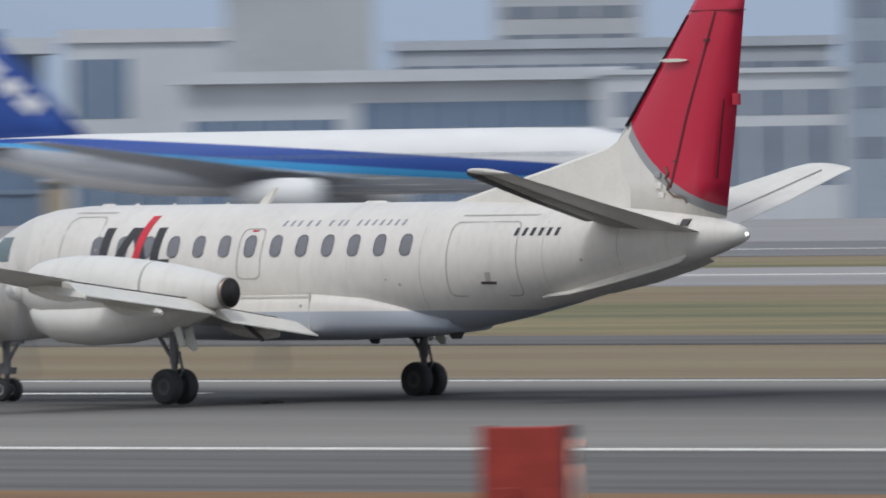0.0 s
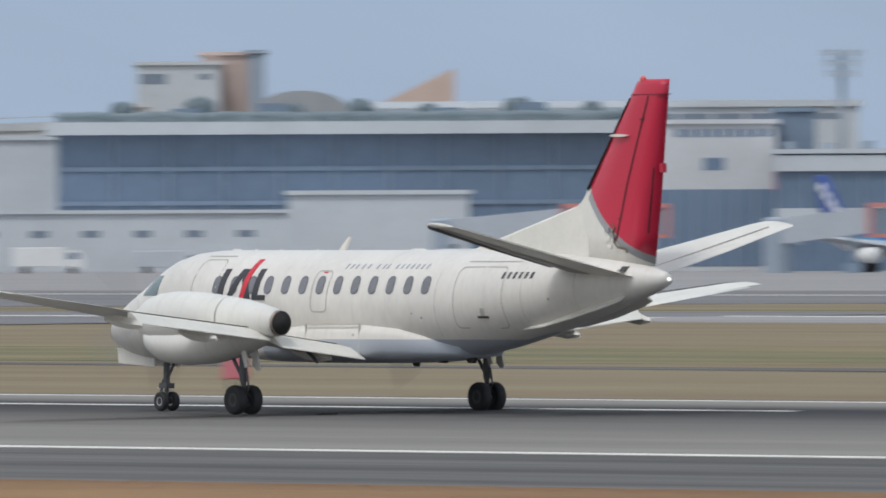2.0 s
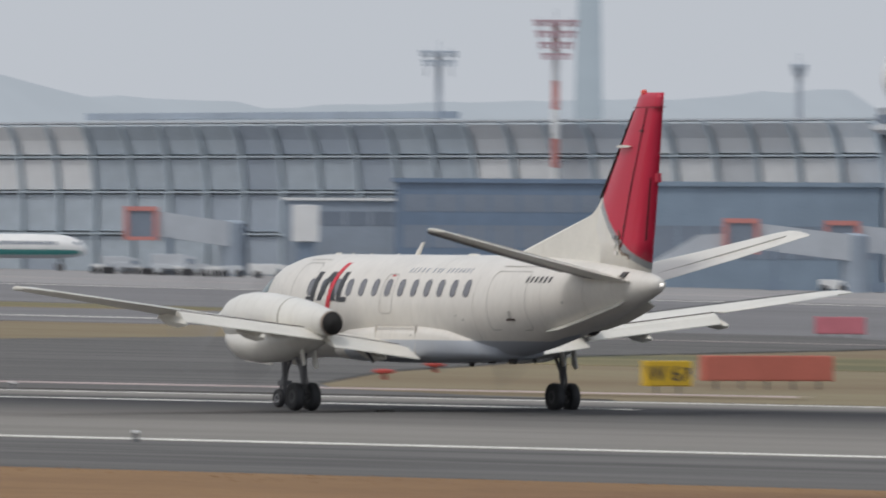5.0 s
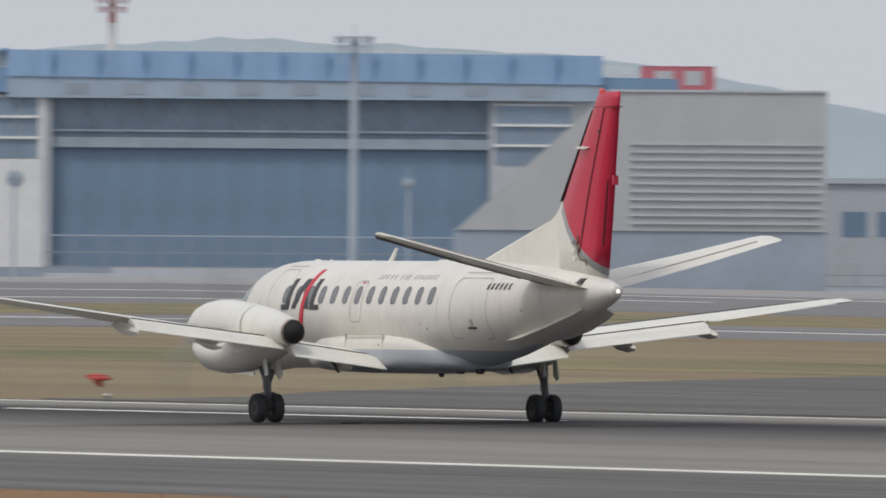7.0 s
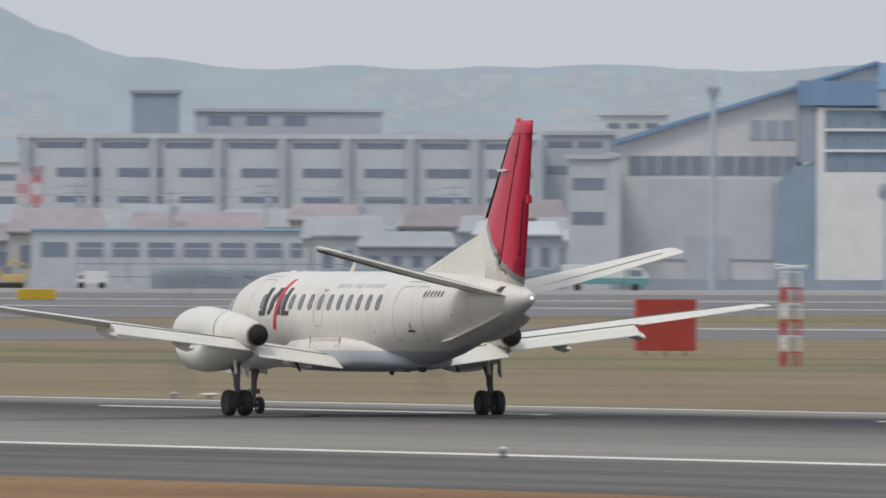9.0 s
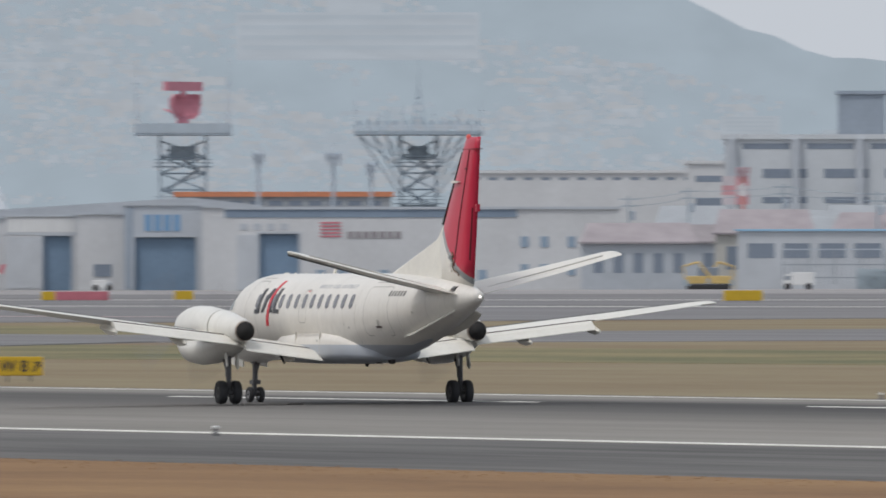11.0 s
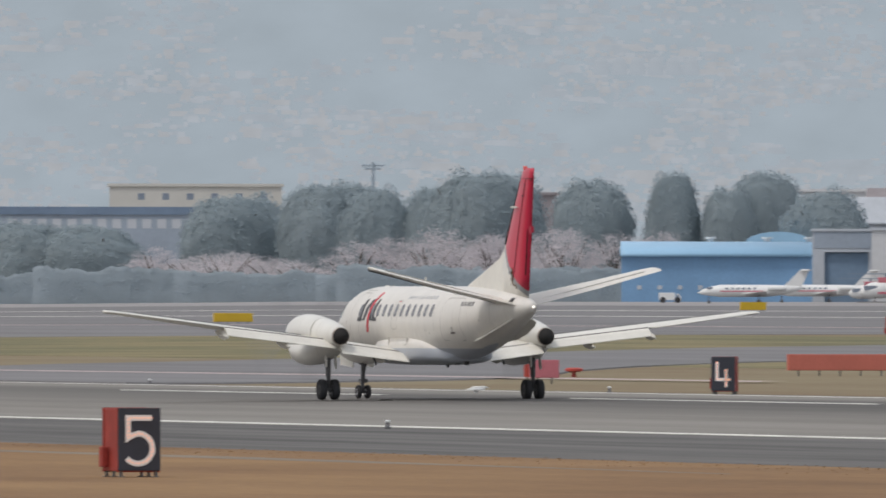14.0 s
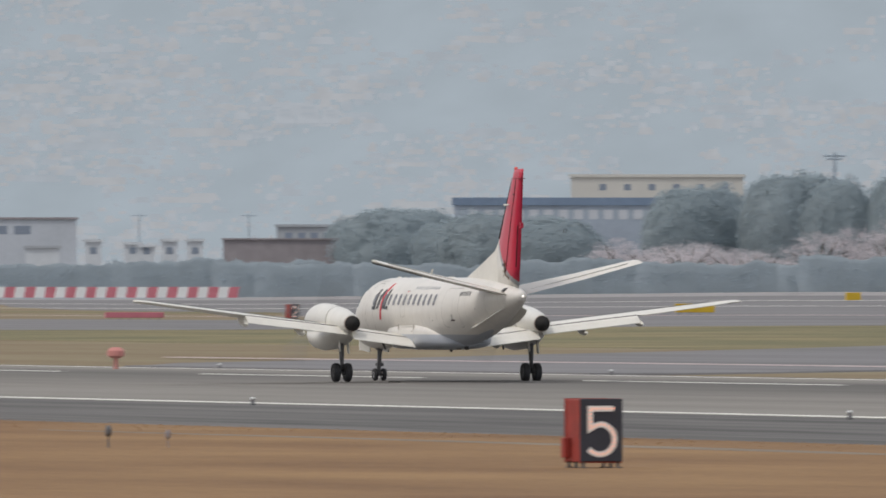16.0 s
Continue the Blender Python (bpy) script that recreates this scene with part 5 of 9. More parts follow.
def hedge(m, w, h, d, mat, label, category):
    """A long clipped hedge with an uneven top and face."""
    b = thing("hedge" if category == "hedge" else "bank", m, label, category)
    n = max(8, min(400, round(w / 0.8)))
    lev = (-1.2, 0.3 * h, 0.62 * h, 0.86 * h, h)
    push = (0.0, 0.0, 0.05, 0.18, 0.5)
    for i0 in range(0, n, 20):
        i1 = min(n, i0 + 20)
        vs = []
        for i in range(i0, i1 + 1):
            x = -w / 2 + w * i / n
            q = 1 + 0.16 * noise.noise((x * 0.23, w, 0)) + 0.10 * noise.noise((x * 0.9, w, 2))
            vs += [(x, p * d * 0.6 + 0.22 * noise.noise((x * 0.7, z, w)), z * q if z > 0 else z) for z, p in zip(lev, push)] + [(x, d, h * q), (x, d, -1.2)]
        k = 7
        fs = [(i * k + j, (i + 1) * k + j, (i + 1) * k + j + 1, i * k + j + 1) for i in range(i1 - i0) for j in range(k - 1)]
        rnd = random.Random(i0 + round(w * 10))
        spots = []
        for _ in range(520):
            x = -w / 2 + w * (i0 + (i1 - i0) * rnd.random()) / n
            k = rnd.random() ** 0.6
            spots.append(Vector((x, d * 0.6 * (0.02 if k < 0.7 else rnd.random()) - 0.05, h * k * (1.02 + 0.16 * noise.noise((x * 0.23, w, 0)) + 0.14 * noise.noise((x * 0.9, w, 2))))))
        part("shrub", merge((vs, fs), sprays(spots, rnd, 0.1, 0.24, facing=lambda c: Vector((0, -1, 0.5)))), mat, b, smooth=True)
    return b


def lattice_tower(m, w, h, top_w, deck, label, spikes):
    """A four-legged braced steel tower with landings, a railed deck on flared struts, and rods."""
    b = thing("radar_tower", m, label, "radar tower", "radar towers")
    legs = [(sx, sy) for sx in (-1, 1) for sy in (-1, 1)]
    half = lambda z: w / 2 * (1 - 0.34 * z / h / 0.55) if z < h * 0.55 else w * 0.33 + (top_w * 0.42 - w * 0.33) * (z / h - 0.55) / 0.45
    for sx, sy in legs:
        part("leg", merge(tube((sx * w / 2, sy * w / 2, -1.5), (sx * w * 0.33, sy * w * 0.33, h * 0.55), 0.22, 0.18, 6), tube((sx * w * 0.33, sy * w * 0.33, h * 0.55), (sx * top_w * 0.42, sy * top_w * 0.42, h), 0.18, n=6)), steel_hazed, b)
    for k in range(9):
        z0, z1 = h * (0.02 + 0.105 * k), h * (0.02 + 0.105 * (k + 1))
        a0, a1 = half(z0), half(z1)
        for s in (-1, 1):
            part("brace", merge(tube((-a0, s * a0, z0), (a1, s * a1, z1), 0.1, n=5), tube((a0, s * a0, z0), (-a1, s * a1, z1), 0.1, n=5), tube((-a0, s * a0, z0), (a0, s * a0, z0), 0.12, n=5), tube((s * a0, -a0, z0), (s * a1, a1, z1), 0.1, n=5), tube((s * a0, a0, z0), (s * a1, -a1, z1), 0.1, n=5)), steel_hazed, b)
    for z in (0.3, 0.56, 0.8):
        a = half(h * z) * 1.25 + (0.5 if deck > 1.8 * w else 0)
        part("landing", merge(block(-a, a, -a, a, h * z - 0.12, h * z + 0.06), *[block(-a, a, s * a - 0.04, s * a + 0.04, h * z + 0.5 * j, h * z + 0.5 * j + 0.07) for s in (-1, 1) for j in (1, 2)]), steel_hazed, b)
    for k in range(7):
        part("stair_flight", tube((half(h * 0.13 * k) * (-0.7 if k % 2 else 0.7), 0, h * 0.13 * k), (half(h * 0.13 * k) * (0.7 if k % 2 else -0.7), 0, h * 0.13 * (k + 1)), 0.2, n=5), steel_hazed, b)
    part("equipment_room", block(-half(h * 0.86) * 0.6, half(h * 0.86) * 0.6, -half(h * 0.86) * 0.6, half(h * 0.86) * 0.6, h * 0.84, h * 0.93), hall_rib, b)
    if deck > 1.8 * w:
        for sx, sy in legs:
            for k, low in ((0.16, 0.84), (0.26, 0.74), (0.36, 0.66), (0.47, 0.6)):
                part("strut", merge(tube((sx * half(h * low), sy * half(h * low), h * low), (sx * deck * k, sy * deck * 0.42, h), 0.1, n=5), tube((sx * deck * k, sy * deck * 0.42, h), (sx * half(h * low) * 1.2, sy * deck * 0.3, h * (low + 1) / 2), 0.07, n=5)), steel_hazed, b)
    else:
        part("parapet", merge(block(-deck / 2, deck / 2, -deck / 2 - 0.06, -deck / 2, h + 0.3, h + 1.75), block(-deck / 2, deck / 2, deck / 2, deck / 2 + 0.06, h + 0.3, h + 1.75)), hall_rib, b, "pale parapet round the deck")
        for sx in (-1, 1):
            part("rod_frame", merge(*[tube((sx * deck * 0.46, y, h), (sx * deck * 0.46, 0, h + 9.0), 0.06, n=5) for y in (-1, 1)], *[tube((sx * deck * 0.46, -1 + 0.11 * j, h + j), (sx * deck * 0.46, 1 - 0.11 * j, h + j), 0.04, n=4) for j in range(1, 8)]), mast_mat, b)
    part("deck", block(-deck / 2, deck / 2, -deck / 2, deck / 2, h, h + 0.55), steel_hazed, b, "wide steel deck")
    for s_ in (-1, 1):
        for z in (0.9, 1.35):
            part("rail", block(-deck / 2, deck / 2, s_ * deck / 2 - 0.04, s_ * deck / 2 + 0.04, h + z, h + z + 0.07), mast_mat, b)
    for k in range(15):
        part("rail_post", tube((-deck / 2 + deck * k / 14, -deck / 2, h), (-deck / 2 + deck * k / 14, -deck / 2, h + 1.4), 0.05, n=4), mast_mat, b)
    for x, hh in spikes:
        part("rod", merge(tube((x * deck, -deck / 2, h), (x * deck, -deck / 2, h + hh), 0.09, 0.04, 5), tube((x * deck - 0.35, -deck / 2, h + hh * 0.7), (x * deck + 0.35, -deck / 2, h + hh * 0.7), 0.05, n=4)), mast_mat, b)
    if deck > 1.8 * w:
        part("aerial_mast", merge(*[tube((sx * 1.1, sy * 1.1, h + 0.4), (0, 0, h + 7.5), 0.09, 0.05, 5) for sx, sy in legs], *[block(-1.0 + 0.14 * j, 1.0 - 0.14 * j, -0.05, 0.05, h + 0.4 + j, h + 0.5 + j) for j in range(1, 7)], tube((0, 0, h + 7), (0, 0, h + 11), 0.07, 0.03, 5)), steel_hazed, b, "tapering lattice aerial mast")
        for k in range(14):
            x = -0.46 + 0.92 * k / 13
            part("aerial", merge(tube((x * deck, 0.6 * (k % 3), h + 0.4), (x * deck, 0.6 * (k % 3), h + 1.8 + (k * 5 % 4) * 0.6), 0.06, n=4), block(x * deck - 0.3, x * deck + 0.3, 0.6 * (k % 3) - 0.05, 0.6 * (k % 3) + 0.05, h + 1.5, h + 2.1)), steel_hazed, b)
    return b


def mesh_fence(m, w, h, label, group="apron fences"):
    """A see-through steel fence: posts, rails and slim uprights above a low plinth."""
    b = thing("fence", m, label, "fence", group)
    part("plinth", block(-w / 2, w / 2, -0.1, 0.15, -1.2, 0.7), panel_light, b)
    n = max(2, round(w / 3.2))
    post = None
    for k in range(n + 1):
        ob = part("post", block(-0.07, 0.07, -0.07, 0.07, -1.0, h) if post is None else post, fence_mesh, b)
        post = ob.data
        ob.location.x = -w / 2 + w * k / n
    for z in (h, h * 0.62, h * 0.3):
        part("rail", block(-w / 2, w / 2, -0.06, 0.06, z - 0.09, z + 0.05), mast_mat if z == h else fence_mesh, b)
    part("uprights", merge(*[block(-w / 2 + 0.55 * k, -w / 2 + 0.55 * k + 0.05, -0.03, 0.02, 0.6, h) for k in range(int(w / 0.55))]), fence_mesh, b)
    return b


def excavator(m, label):
    """A small tracked digger with a folded boom."""
    b = thing("excavator", m, label, "excavator", "works vehicles")
    for y in (-0.9, 0.9):
        part("track", bevelled(-1.5, 1.5, y - 0.25, y + 0.25, 0, 0.75, 0.2), tyre_mat, b)
    part("house", bevelled(-1.5, 1.1, -1.1, 1.1, 0.8, 1.8, 0.12), digger_yellow, b)
    part("cab", bevelled(0.0, 1.2, -1.0, 0.1, 1.7, 2.9, 0.1), glass_dark, b)
    part("boom", merge(tube((1.0, 0.3, 1.5), (2.6, 0.3, 3.6), 0.2, 0.16, 6), tube((2.6, 0.3, 3.6), (4.6, 0.3, 3.0), 0.16, 0.12, 6), tube((4.6, 0.3, 3.0), (4.2, 0.3, 1.2), 0.12, 0.1, 6)), digger_yellow, b)
    part("bucket", prism([(3.7, 0.5), (4.6, 0.6), (4.5, 1.3), (4.0, 1.3)], 0.0, 0.7), steel_hazed, b)
    return b


def gabled_house(m, w, h, r, d, roof, wall, label):
    b = thing("house", m, label, "house", "houses beyond the fence")
    wl = part("wall", block(-w / 2 + 0.3, w / 2 - 0.3, 0.4, d - 0.4, -1.5, h), wall, b)
    part("roof", loft([[(x * 1.0, -0.3, h - 0.1), (x * 0.86, d / 2, r), (x, d + 0.3, h - 0.1), (x, d + 0.3, h - 0.35), (x, -0.3, h - 0.35)] for x in (-w / 2, w / 2)]), roof, b)
    windows(wl, [(-w * 0.42, w * 0.42, h * 0.35, h * 0.75, max(2, round(w / 3)), 0.5)], 0.36)
    return b


def hangar_bay(m, w, h, doors, wall, label, trims=()):
    """A low hangar front: wall with open doorways, light sliding doors and trims, each (x0, x1, z0, z1)."""
    b = thing("hangar", m, label, "hangar", "low hangars")
    xs = sorted(x for a in doors for x in a[:2])
    cuts = [-w / 2] + xs + [w / 2]
    top = max((a[2] for a in doors), default=0)
    front = [block(cuts[i], cuts[i + 1], 0, 0.6, -1.5, top) for i in range(0, len(cuts), 2)] + [block(-w / 2, w / 2, 0, 0.6, top, h)]
    for f in front:
        if f[0][1][0] - f[0][0][0] > 0.02:
            part("front_wall", f, wall, b)
    part("side_wall", block(-w / 2, -w / 2 + 0.5, 0.6, 22, -1.5, h), wall, b)
    part("side_wall", block(w / 2 - 0.5, w / 2, 0.6, 22, -1.5, h), wall, b)
    part("back_wall", block(-w / 2, w / 2, 22, 22.5, -1.5, h), panel_dark, b)
    part("roof", block(-w / 2 - 0.2, w / 2 + 0.2, -0.3, 22.8, h, h + 0.35), concrete_grey, b)
    for x0, x1, z1 in doors:
        part("door_leaf", block(x0, x1, 0.7, 0.95, -0.3, z1 * 0.99), door_blue, b, "dark blue-grey hangar door")
        part("door_frame", merge(block(x0 - 0.2, x0 + 0.1, -0.12, 0.2, -0.3, z1), block(x1 - 0.1, x1 + 0.2, -0.12, 0.2, -0.3, z1), block(x0 - 0.2, x1 + 0.2, -0.12, 0.2, z1, z1 + 0.25)), concrete_grey, b)
    for x0, x1, z0, z1, mat in trims:
        part("trim", block(x0, x1, -0.1, 0.05, z0, z1), mat, b)
    return b


def small_jet(m, L, label):
    """A small business jet with rear engines and a T tail: nose toward -x."""
    b = thing("business_jet", m, label, "airplane", "small aircraft")
    r = L * 0.055
    zc = r * 2.1
    fus = part("fuselage", loft([[(x * L, -r * k * math.sin(2 * math.pi * i / 16), zc + l * r + r * k * math.cos(2 * math.pi * i / 16)) for i in range(16)] for x, k, l in ((-0.5, 0.04, -0.35), (-0.47, 0.35, -0.25), (-0.4, 0.72, -0.08), (-0.3, 1, 0), (0.1, 1, 0), (0.25, 0.85, 0.12), (0.4, 0.45, 0.4), (0.47, 0.1, 0.6))]), white_mat, b, smooth=True)
    part("stripe", loft([[(x * L, -r * 1.01, zc - 0.15 * r), (x * L, -r * 1.01, zc + 0.05 * r), (x * L, r * 1.01, zc + 0.05 * r), (x * L, r * 1.01, zc - 0.15 * r)] for x in (-0.3, 0.12)]), pink_mat, fus)
    part("windows", merge(*[block(-0.25 * L + k * 0.05 * L, -0.225 * L + k * 0.05 * L, -r * 1.02, -r * 0.9, zc + 0.25 * r, zc + 0.55 * r) for k in range(6)], block(-0.42 * L, -0.37 * L, -r * 0.7, r * 0.7, zc + 0.3 * r, zc + 0.6 * r)), glass_dark, fus)
    part("fin", prism([(0.27 * L, zc + r * 0.7), (0.44 * L, zc + r * 0.8), (0.51 * L, zc + r * 3.6), (0.43 * L, zc + r * 3.6)], -0.12, 0.12), white_mat, b)
    for s in (1, -1):
        part("tailplane", loft([[(0.42 * L, s * 0.1, zc + r * 3.3), (0.5 * L, s * 0.1, zc + r * 3.3), (0.5 * L, s * 0.1, zc + r * 3.45)], [(0.49 * L, s * L * 0.17, zc + r * 3.4), (0.53 * L, s * L * 0.17, zc + r * 3.4), (0.53 * L, s * L * 0.17, zc + r * 3.5)]]), white_mat, b)
        part("wing", loft([[(-0.1 * L, s * r * 0.8, zc - r * 0.7), (0.12 * L, s * r * 0.8, zc - r * 0.7), (0.12 * L, s * r * 0.8, zc - r * 0.5)], [(0.06 * L, s * L * 0.45, zc - r * 0.1), (0.12 * L, s * L * 0.45, zc - r * 0.1), (0.12 * L, s * L * 0.45, zc)]]), white_mat, b)
        part("engine", turned([(r * 0.36, 0.13 * L), (r * 0.42, 0.16 * L), (r * 0.38, 0.27 * L), (r * 0.25, 0.3 * L)], 12, "X", (0, s * r * 1.4, zc + r * 0.4)), white_mat, b, smooth=True)
        part("gear", merge(tube((0.05 * L, s * r * 1.3, 0.3), (0.05 * L, s * r, zc - r * 0.6), 0.08, n=6), turned([(0.1, -0.12), (0.3, -0.1), (0.3, 0.1), (0.1, 0.12)], 10, "Y", (0.05 * L, s * r * 1.3, 0.3))), gear_mat, b)
    part("nose_gear", merge(tube((-0.4 * L, 0, 0.25), (-0.4 * L, 0, zc - r * 0.7), 0.07, n=6), turned([(0.1, -0.1), (0.25, -0.09), (0.25, 0.09), (0.1, 0.1)], 10, "Y", (-0.4 * L, 0, 0.25))), gear_mat, b)
    return b


def helicopter(m, L, label):
    b = thing("helicopter", m, label, "helicopter", "small aircraft")
    body = part("body", loft([[(x * L, -hw * L * math.sin(2 * math.pi * i / 16), zc * L + hh * L * math.cos(2 * math.pi * i / 16)) for i in range(16)] for x, zc, hw, hh in ((-0.36, 0.13, 0.01, 0.01), (-0.33, 0.135, 0.05, 0.05), (-0.24, 0.15, 0.085, 0.09), (-0.1, 0.16, 0.09, 0.1), (0.02, 0.17, 0.075, 0.085), (0.1, 0.19, 0.035, 0.045), (0.48, 0.21, 0.012, 0.016))]), white_mat, b, "white cabin and tail boom", True)
    part("cabin_glass", block(-0.31 * L, -0.16 * L, -0.083 * L, 0.083 * L, 0.155 * L, 0.205 * L), glass_dark, body)
    part("red_stripe", block(-0.15 * L, 0.08 * L, -0.088 * L, 0.088 * L, 0.11 * L, 0.135 * L), pink_mat, body)
    part("engine_housing", bevelled(-0.15 * L, 0.05 * L, -0.05 * L, 0.05 * L, 0.24 * L, 0.30 * L, 0.08), pink_mat, b)
    part("tail_fin", prism([(0.44 * L, 0.2 * L), (0.5 * L, 0.2 * L), (0.54 * L, 0.32 * L), (0.49 * L, 0.32 * L)], -0.06, 0.06), pink_mat, b)
    part("rotor", merge(tube((-0.06 * L, 0, 0.3 * L), (-0.06 * L, 0, 0.34 * L), 0.15, n=8), block(-0.5 * L, 0.38 * L, -0.12, 0.12, 0.335 * L, 0.345 * L), block(-0.06 * L - 0.12, -0.06 * L + 0.12, -0.44 * L, 0.44 * L, 0.335 * L, 0.345 * L)), panel_dark, b)
    for s in (1, -1):
        part("skid", merge(tube((-0.25 * L, s * 0.09 * L, 0.02 * L), (0.06 * L, s * 0.09 * L, 0.02 * L), 0.07, n=6), *[tube((x * L, s * 0.09 * L, 0.02 * L), (x * L, s * 0.05 * L, 0.08 * L), 0.05, n=5) for x in (-0.18, -0.02)]), gear_mat, b)
    return b



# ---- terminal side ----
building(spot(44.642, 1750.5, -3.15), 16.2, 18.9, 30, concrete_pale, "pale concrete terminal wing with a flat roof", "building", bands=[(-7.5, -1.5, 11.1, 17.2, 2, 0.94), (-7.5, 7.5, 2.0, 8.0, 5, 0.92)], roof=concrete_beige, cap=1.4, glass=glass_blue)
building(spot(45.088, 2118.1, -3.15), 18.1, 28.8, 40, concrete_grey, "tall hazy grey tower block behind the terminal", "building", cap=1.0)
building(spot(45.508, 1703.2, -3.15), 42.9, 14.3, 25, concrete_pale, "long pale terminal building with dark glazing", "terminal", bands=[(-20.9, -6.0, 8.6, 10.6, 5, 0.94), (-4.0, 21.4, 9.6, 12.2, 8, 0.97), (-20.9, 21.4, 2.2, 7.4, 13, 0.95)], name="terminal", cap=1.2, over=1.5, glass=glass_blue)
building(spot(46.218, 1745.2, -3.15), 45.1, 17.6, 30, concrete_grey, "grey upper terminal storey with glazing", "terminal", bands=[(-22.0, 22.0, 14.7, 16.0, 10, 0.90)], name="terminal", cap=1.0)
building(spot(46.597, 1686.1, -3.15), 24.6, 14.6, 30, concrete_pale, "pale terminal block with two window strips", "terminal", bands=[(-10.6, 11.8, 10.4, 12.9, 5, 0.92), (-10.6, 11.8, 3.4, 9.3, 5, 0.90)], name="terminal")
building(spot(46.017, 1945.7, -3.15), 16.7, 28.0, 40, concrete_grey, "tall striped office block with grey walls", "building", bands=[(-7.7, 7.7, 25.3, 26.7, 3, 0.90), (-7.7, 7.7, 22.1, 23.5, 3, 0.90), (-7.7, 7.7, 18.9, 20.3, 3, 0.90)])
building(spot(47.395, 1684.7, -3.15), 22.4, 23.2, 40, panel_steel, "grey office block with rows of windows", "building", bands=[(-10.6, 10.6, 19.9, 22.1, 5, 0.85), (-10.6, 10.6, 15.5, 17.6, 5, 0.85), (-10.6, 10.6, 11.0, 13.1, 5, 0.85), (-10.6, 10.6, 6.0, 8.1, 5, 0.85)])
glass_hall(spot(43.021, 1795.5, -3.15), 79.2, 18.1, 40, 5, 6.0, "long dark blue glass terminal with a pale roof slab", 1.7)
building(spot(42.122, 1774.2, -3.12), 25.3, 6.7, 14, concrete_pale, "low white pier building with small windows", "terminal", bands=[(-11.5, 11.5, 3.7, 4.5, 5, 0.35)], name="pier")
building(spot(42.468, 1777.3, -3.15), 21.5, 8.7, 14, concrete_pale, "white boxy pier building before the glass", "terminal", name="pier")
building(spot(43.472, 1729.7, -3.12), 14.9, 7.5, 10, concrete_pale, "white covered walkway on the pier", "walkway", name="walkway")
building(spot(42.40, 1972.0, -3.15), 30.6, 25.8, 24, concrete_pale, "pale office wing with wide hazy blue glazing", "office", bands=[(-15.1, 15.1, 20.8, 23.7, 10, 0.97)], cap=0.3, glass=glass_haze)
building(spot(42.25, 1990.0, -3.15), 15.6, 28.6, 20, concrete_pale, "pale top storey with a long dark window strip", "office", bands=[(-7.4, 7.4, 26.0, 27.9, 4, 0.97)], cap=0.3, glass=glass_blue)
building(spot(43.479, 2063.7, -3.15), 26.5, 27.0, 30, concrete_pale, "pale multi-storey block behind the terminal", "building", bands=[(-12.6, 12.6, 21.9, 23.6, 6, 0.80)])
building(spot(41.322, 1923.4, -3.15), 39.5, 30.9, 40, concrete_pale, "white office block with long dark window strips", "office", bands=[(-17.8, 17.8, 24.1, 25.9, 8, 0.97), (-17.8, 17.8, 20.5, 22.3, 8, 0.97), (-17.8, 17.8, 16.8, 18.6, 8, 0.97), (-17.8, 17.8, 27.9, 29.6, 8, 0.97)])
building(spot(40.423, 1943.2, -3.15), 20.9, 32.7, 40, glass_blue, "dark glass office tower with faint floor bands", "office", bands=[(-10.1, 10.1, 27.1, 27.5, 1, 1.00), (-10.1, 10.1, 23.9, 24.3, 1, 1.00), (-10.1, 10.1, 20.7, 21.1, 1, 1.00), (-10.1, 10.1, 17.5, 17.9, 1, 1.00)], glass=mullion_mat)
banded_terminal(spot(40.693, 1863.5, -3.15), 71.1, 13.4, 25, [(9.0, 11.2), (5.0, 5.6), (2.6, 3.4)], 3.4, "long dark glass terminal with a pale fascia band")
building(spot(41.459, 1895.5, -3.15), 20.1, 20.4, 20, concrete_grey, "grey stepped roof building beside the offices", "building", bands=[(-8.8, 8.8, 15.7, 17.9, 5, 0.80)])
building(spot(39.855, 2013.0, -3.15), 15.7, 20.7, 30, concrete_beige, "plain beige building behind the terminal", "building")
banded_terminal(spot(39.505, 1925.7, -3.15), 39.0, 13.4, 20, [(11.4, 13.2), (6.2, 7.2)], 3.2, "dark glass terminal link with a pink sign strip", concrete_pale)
sign_strip = building(spot(39.209, 1933.1, 7.56), 19.9, 0.6, 0.5, pink_mat, "long pale pink sign strip on the terminal wall", "sign", name="sign_strip", over=0.02, cap=0.05)
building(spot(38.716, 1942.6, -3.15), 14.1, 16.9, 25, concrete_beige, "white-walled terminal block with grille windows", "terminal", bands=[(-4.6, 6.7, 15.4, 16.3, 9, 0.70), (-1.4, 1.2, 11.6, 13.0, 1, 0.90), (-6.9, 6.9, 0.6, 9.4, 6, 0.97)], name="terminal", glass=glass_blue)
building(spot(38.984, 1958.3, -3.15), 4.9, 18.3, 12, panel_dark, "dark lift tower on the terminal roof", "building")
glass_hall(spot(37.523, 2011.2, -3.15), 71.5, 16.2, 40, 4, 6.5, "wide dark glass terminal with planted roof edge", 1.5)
hedge(spot(37.523, 2010.0, 14.6), 72.0, 1.1, 3, leaf_hazed, "low planted hedge along the terminal roof edge", "hedge")
for b_, h_ in ((36.72, 2.6), (36.98, 3.2), (37.30, 2.4), (37.52, 2.9), (37.75, 2.3), (38.05, 3.0), (38.30, 2.5)):
    tree(spot(b_, 2016.0, 14.5), h_ * 1.1, h_, leaf_hazed, "small dark shrub in the terminal roof garden", round(b_ * 100), name="tree", group="roof garden shrubs")
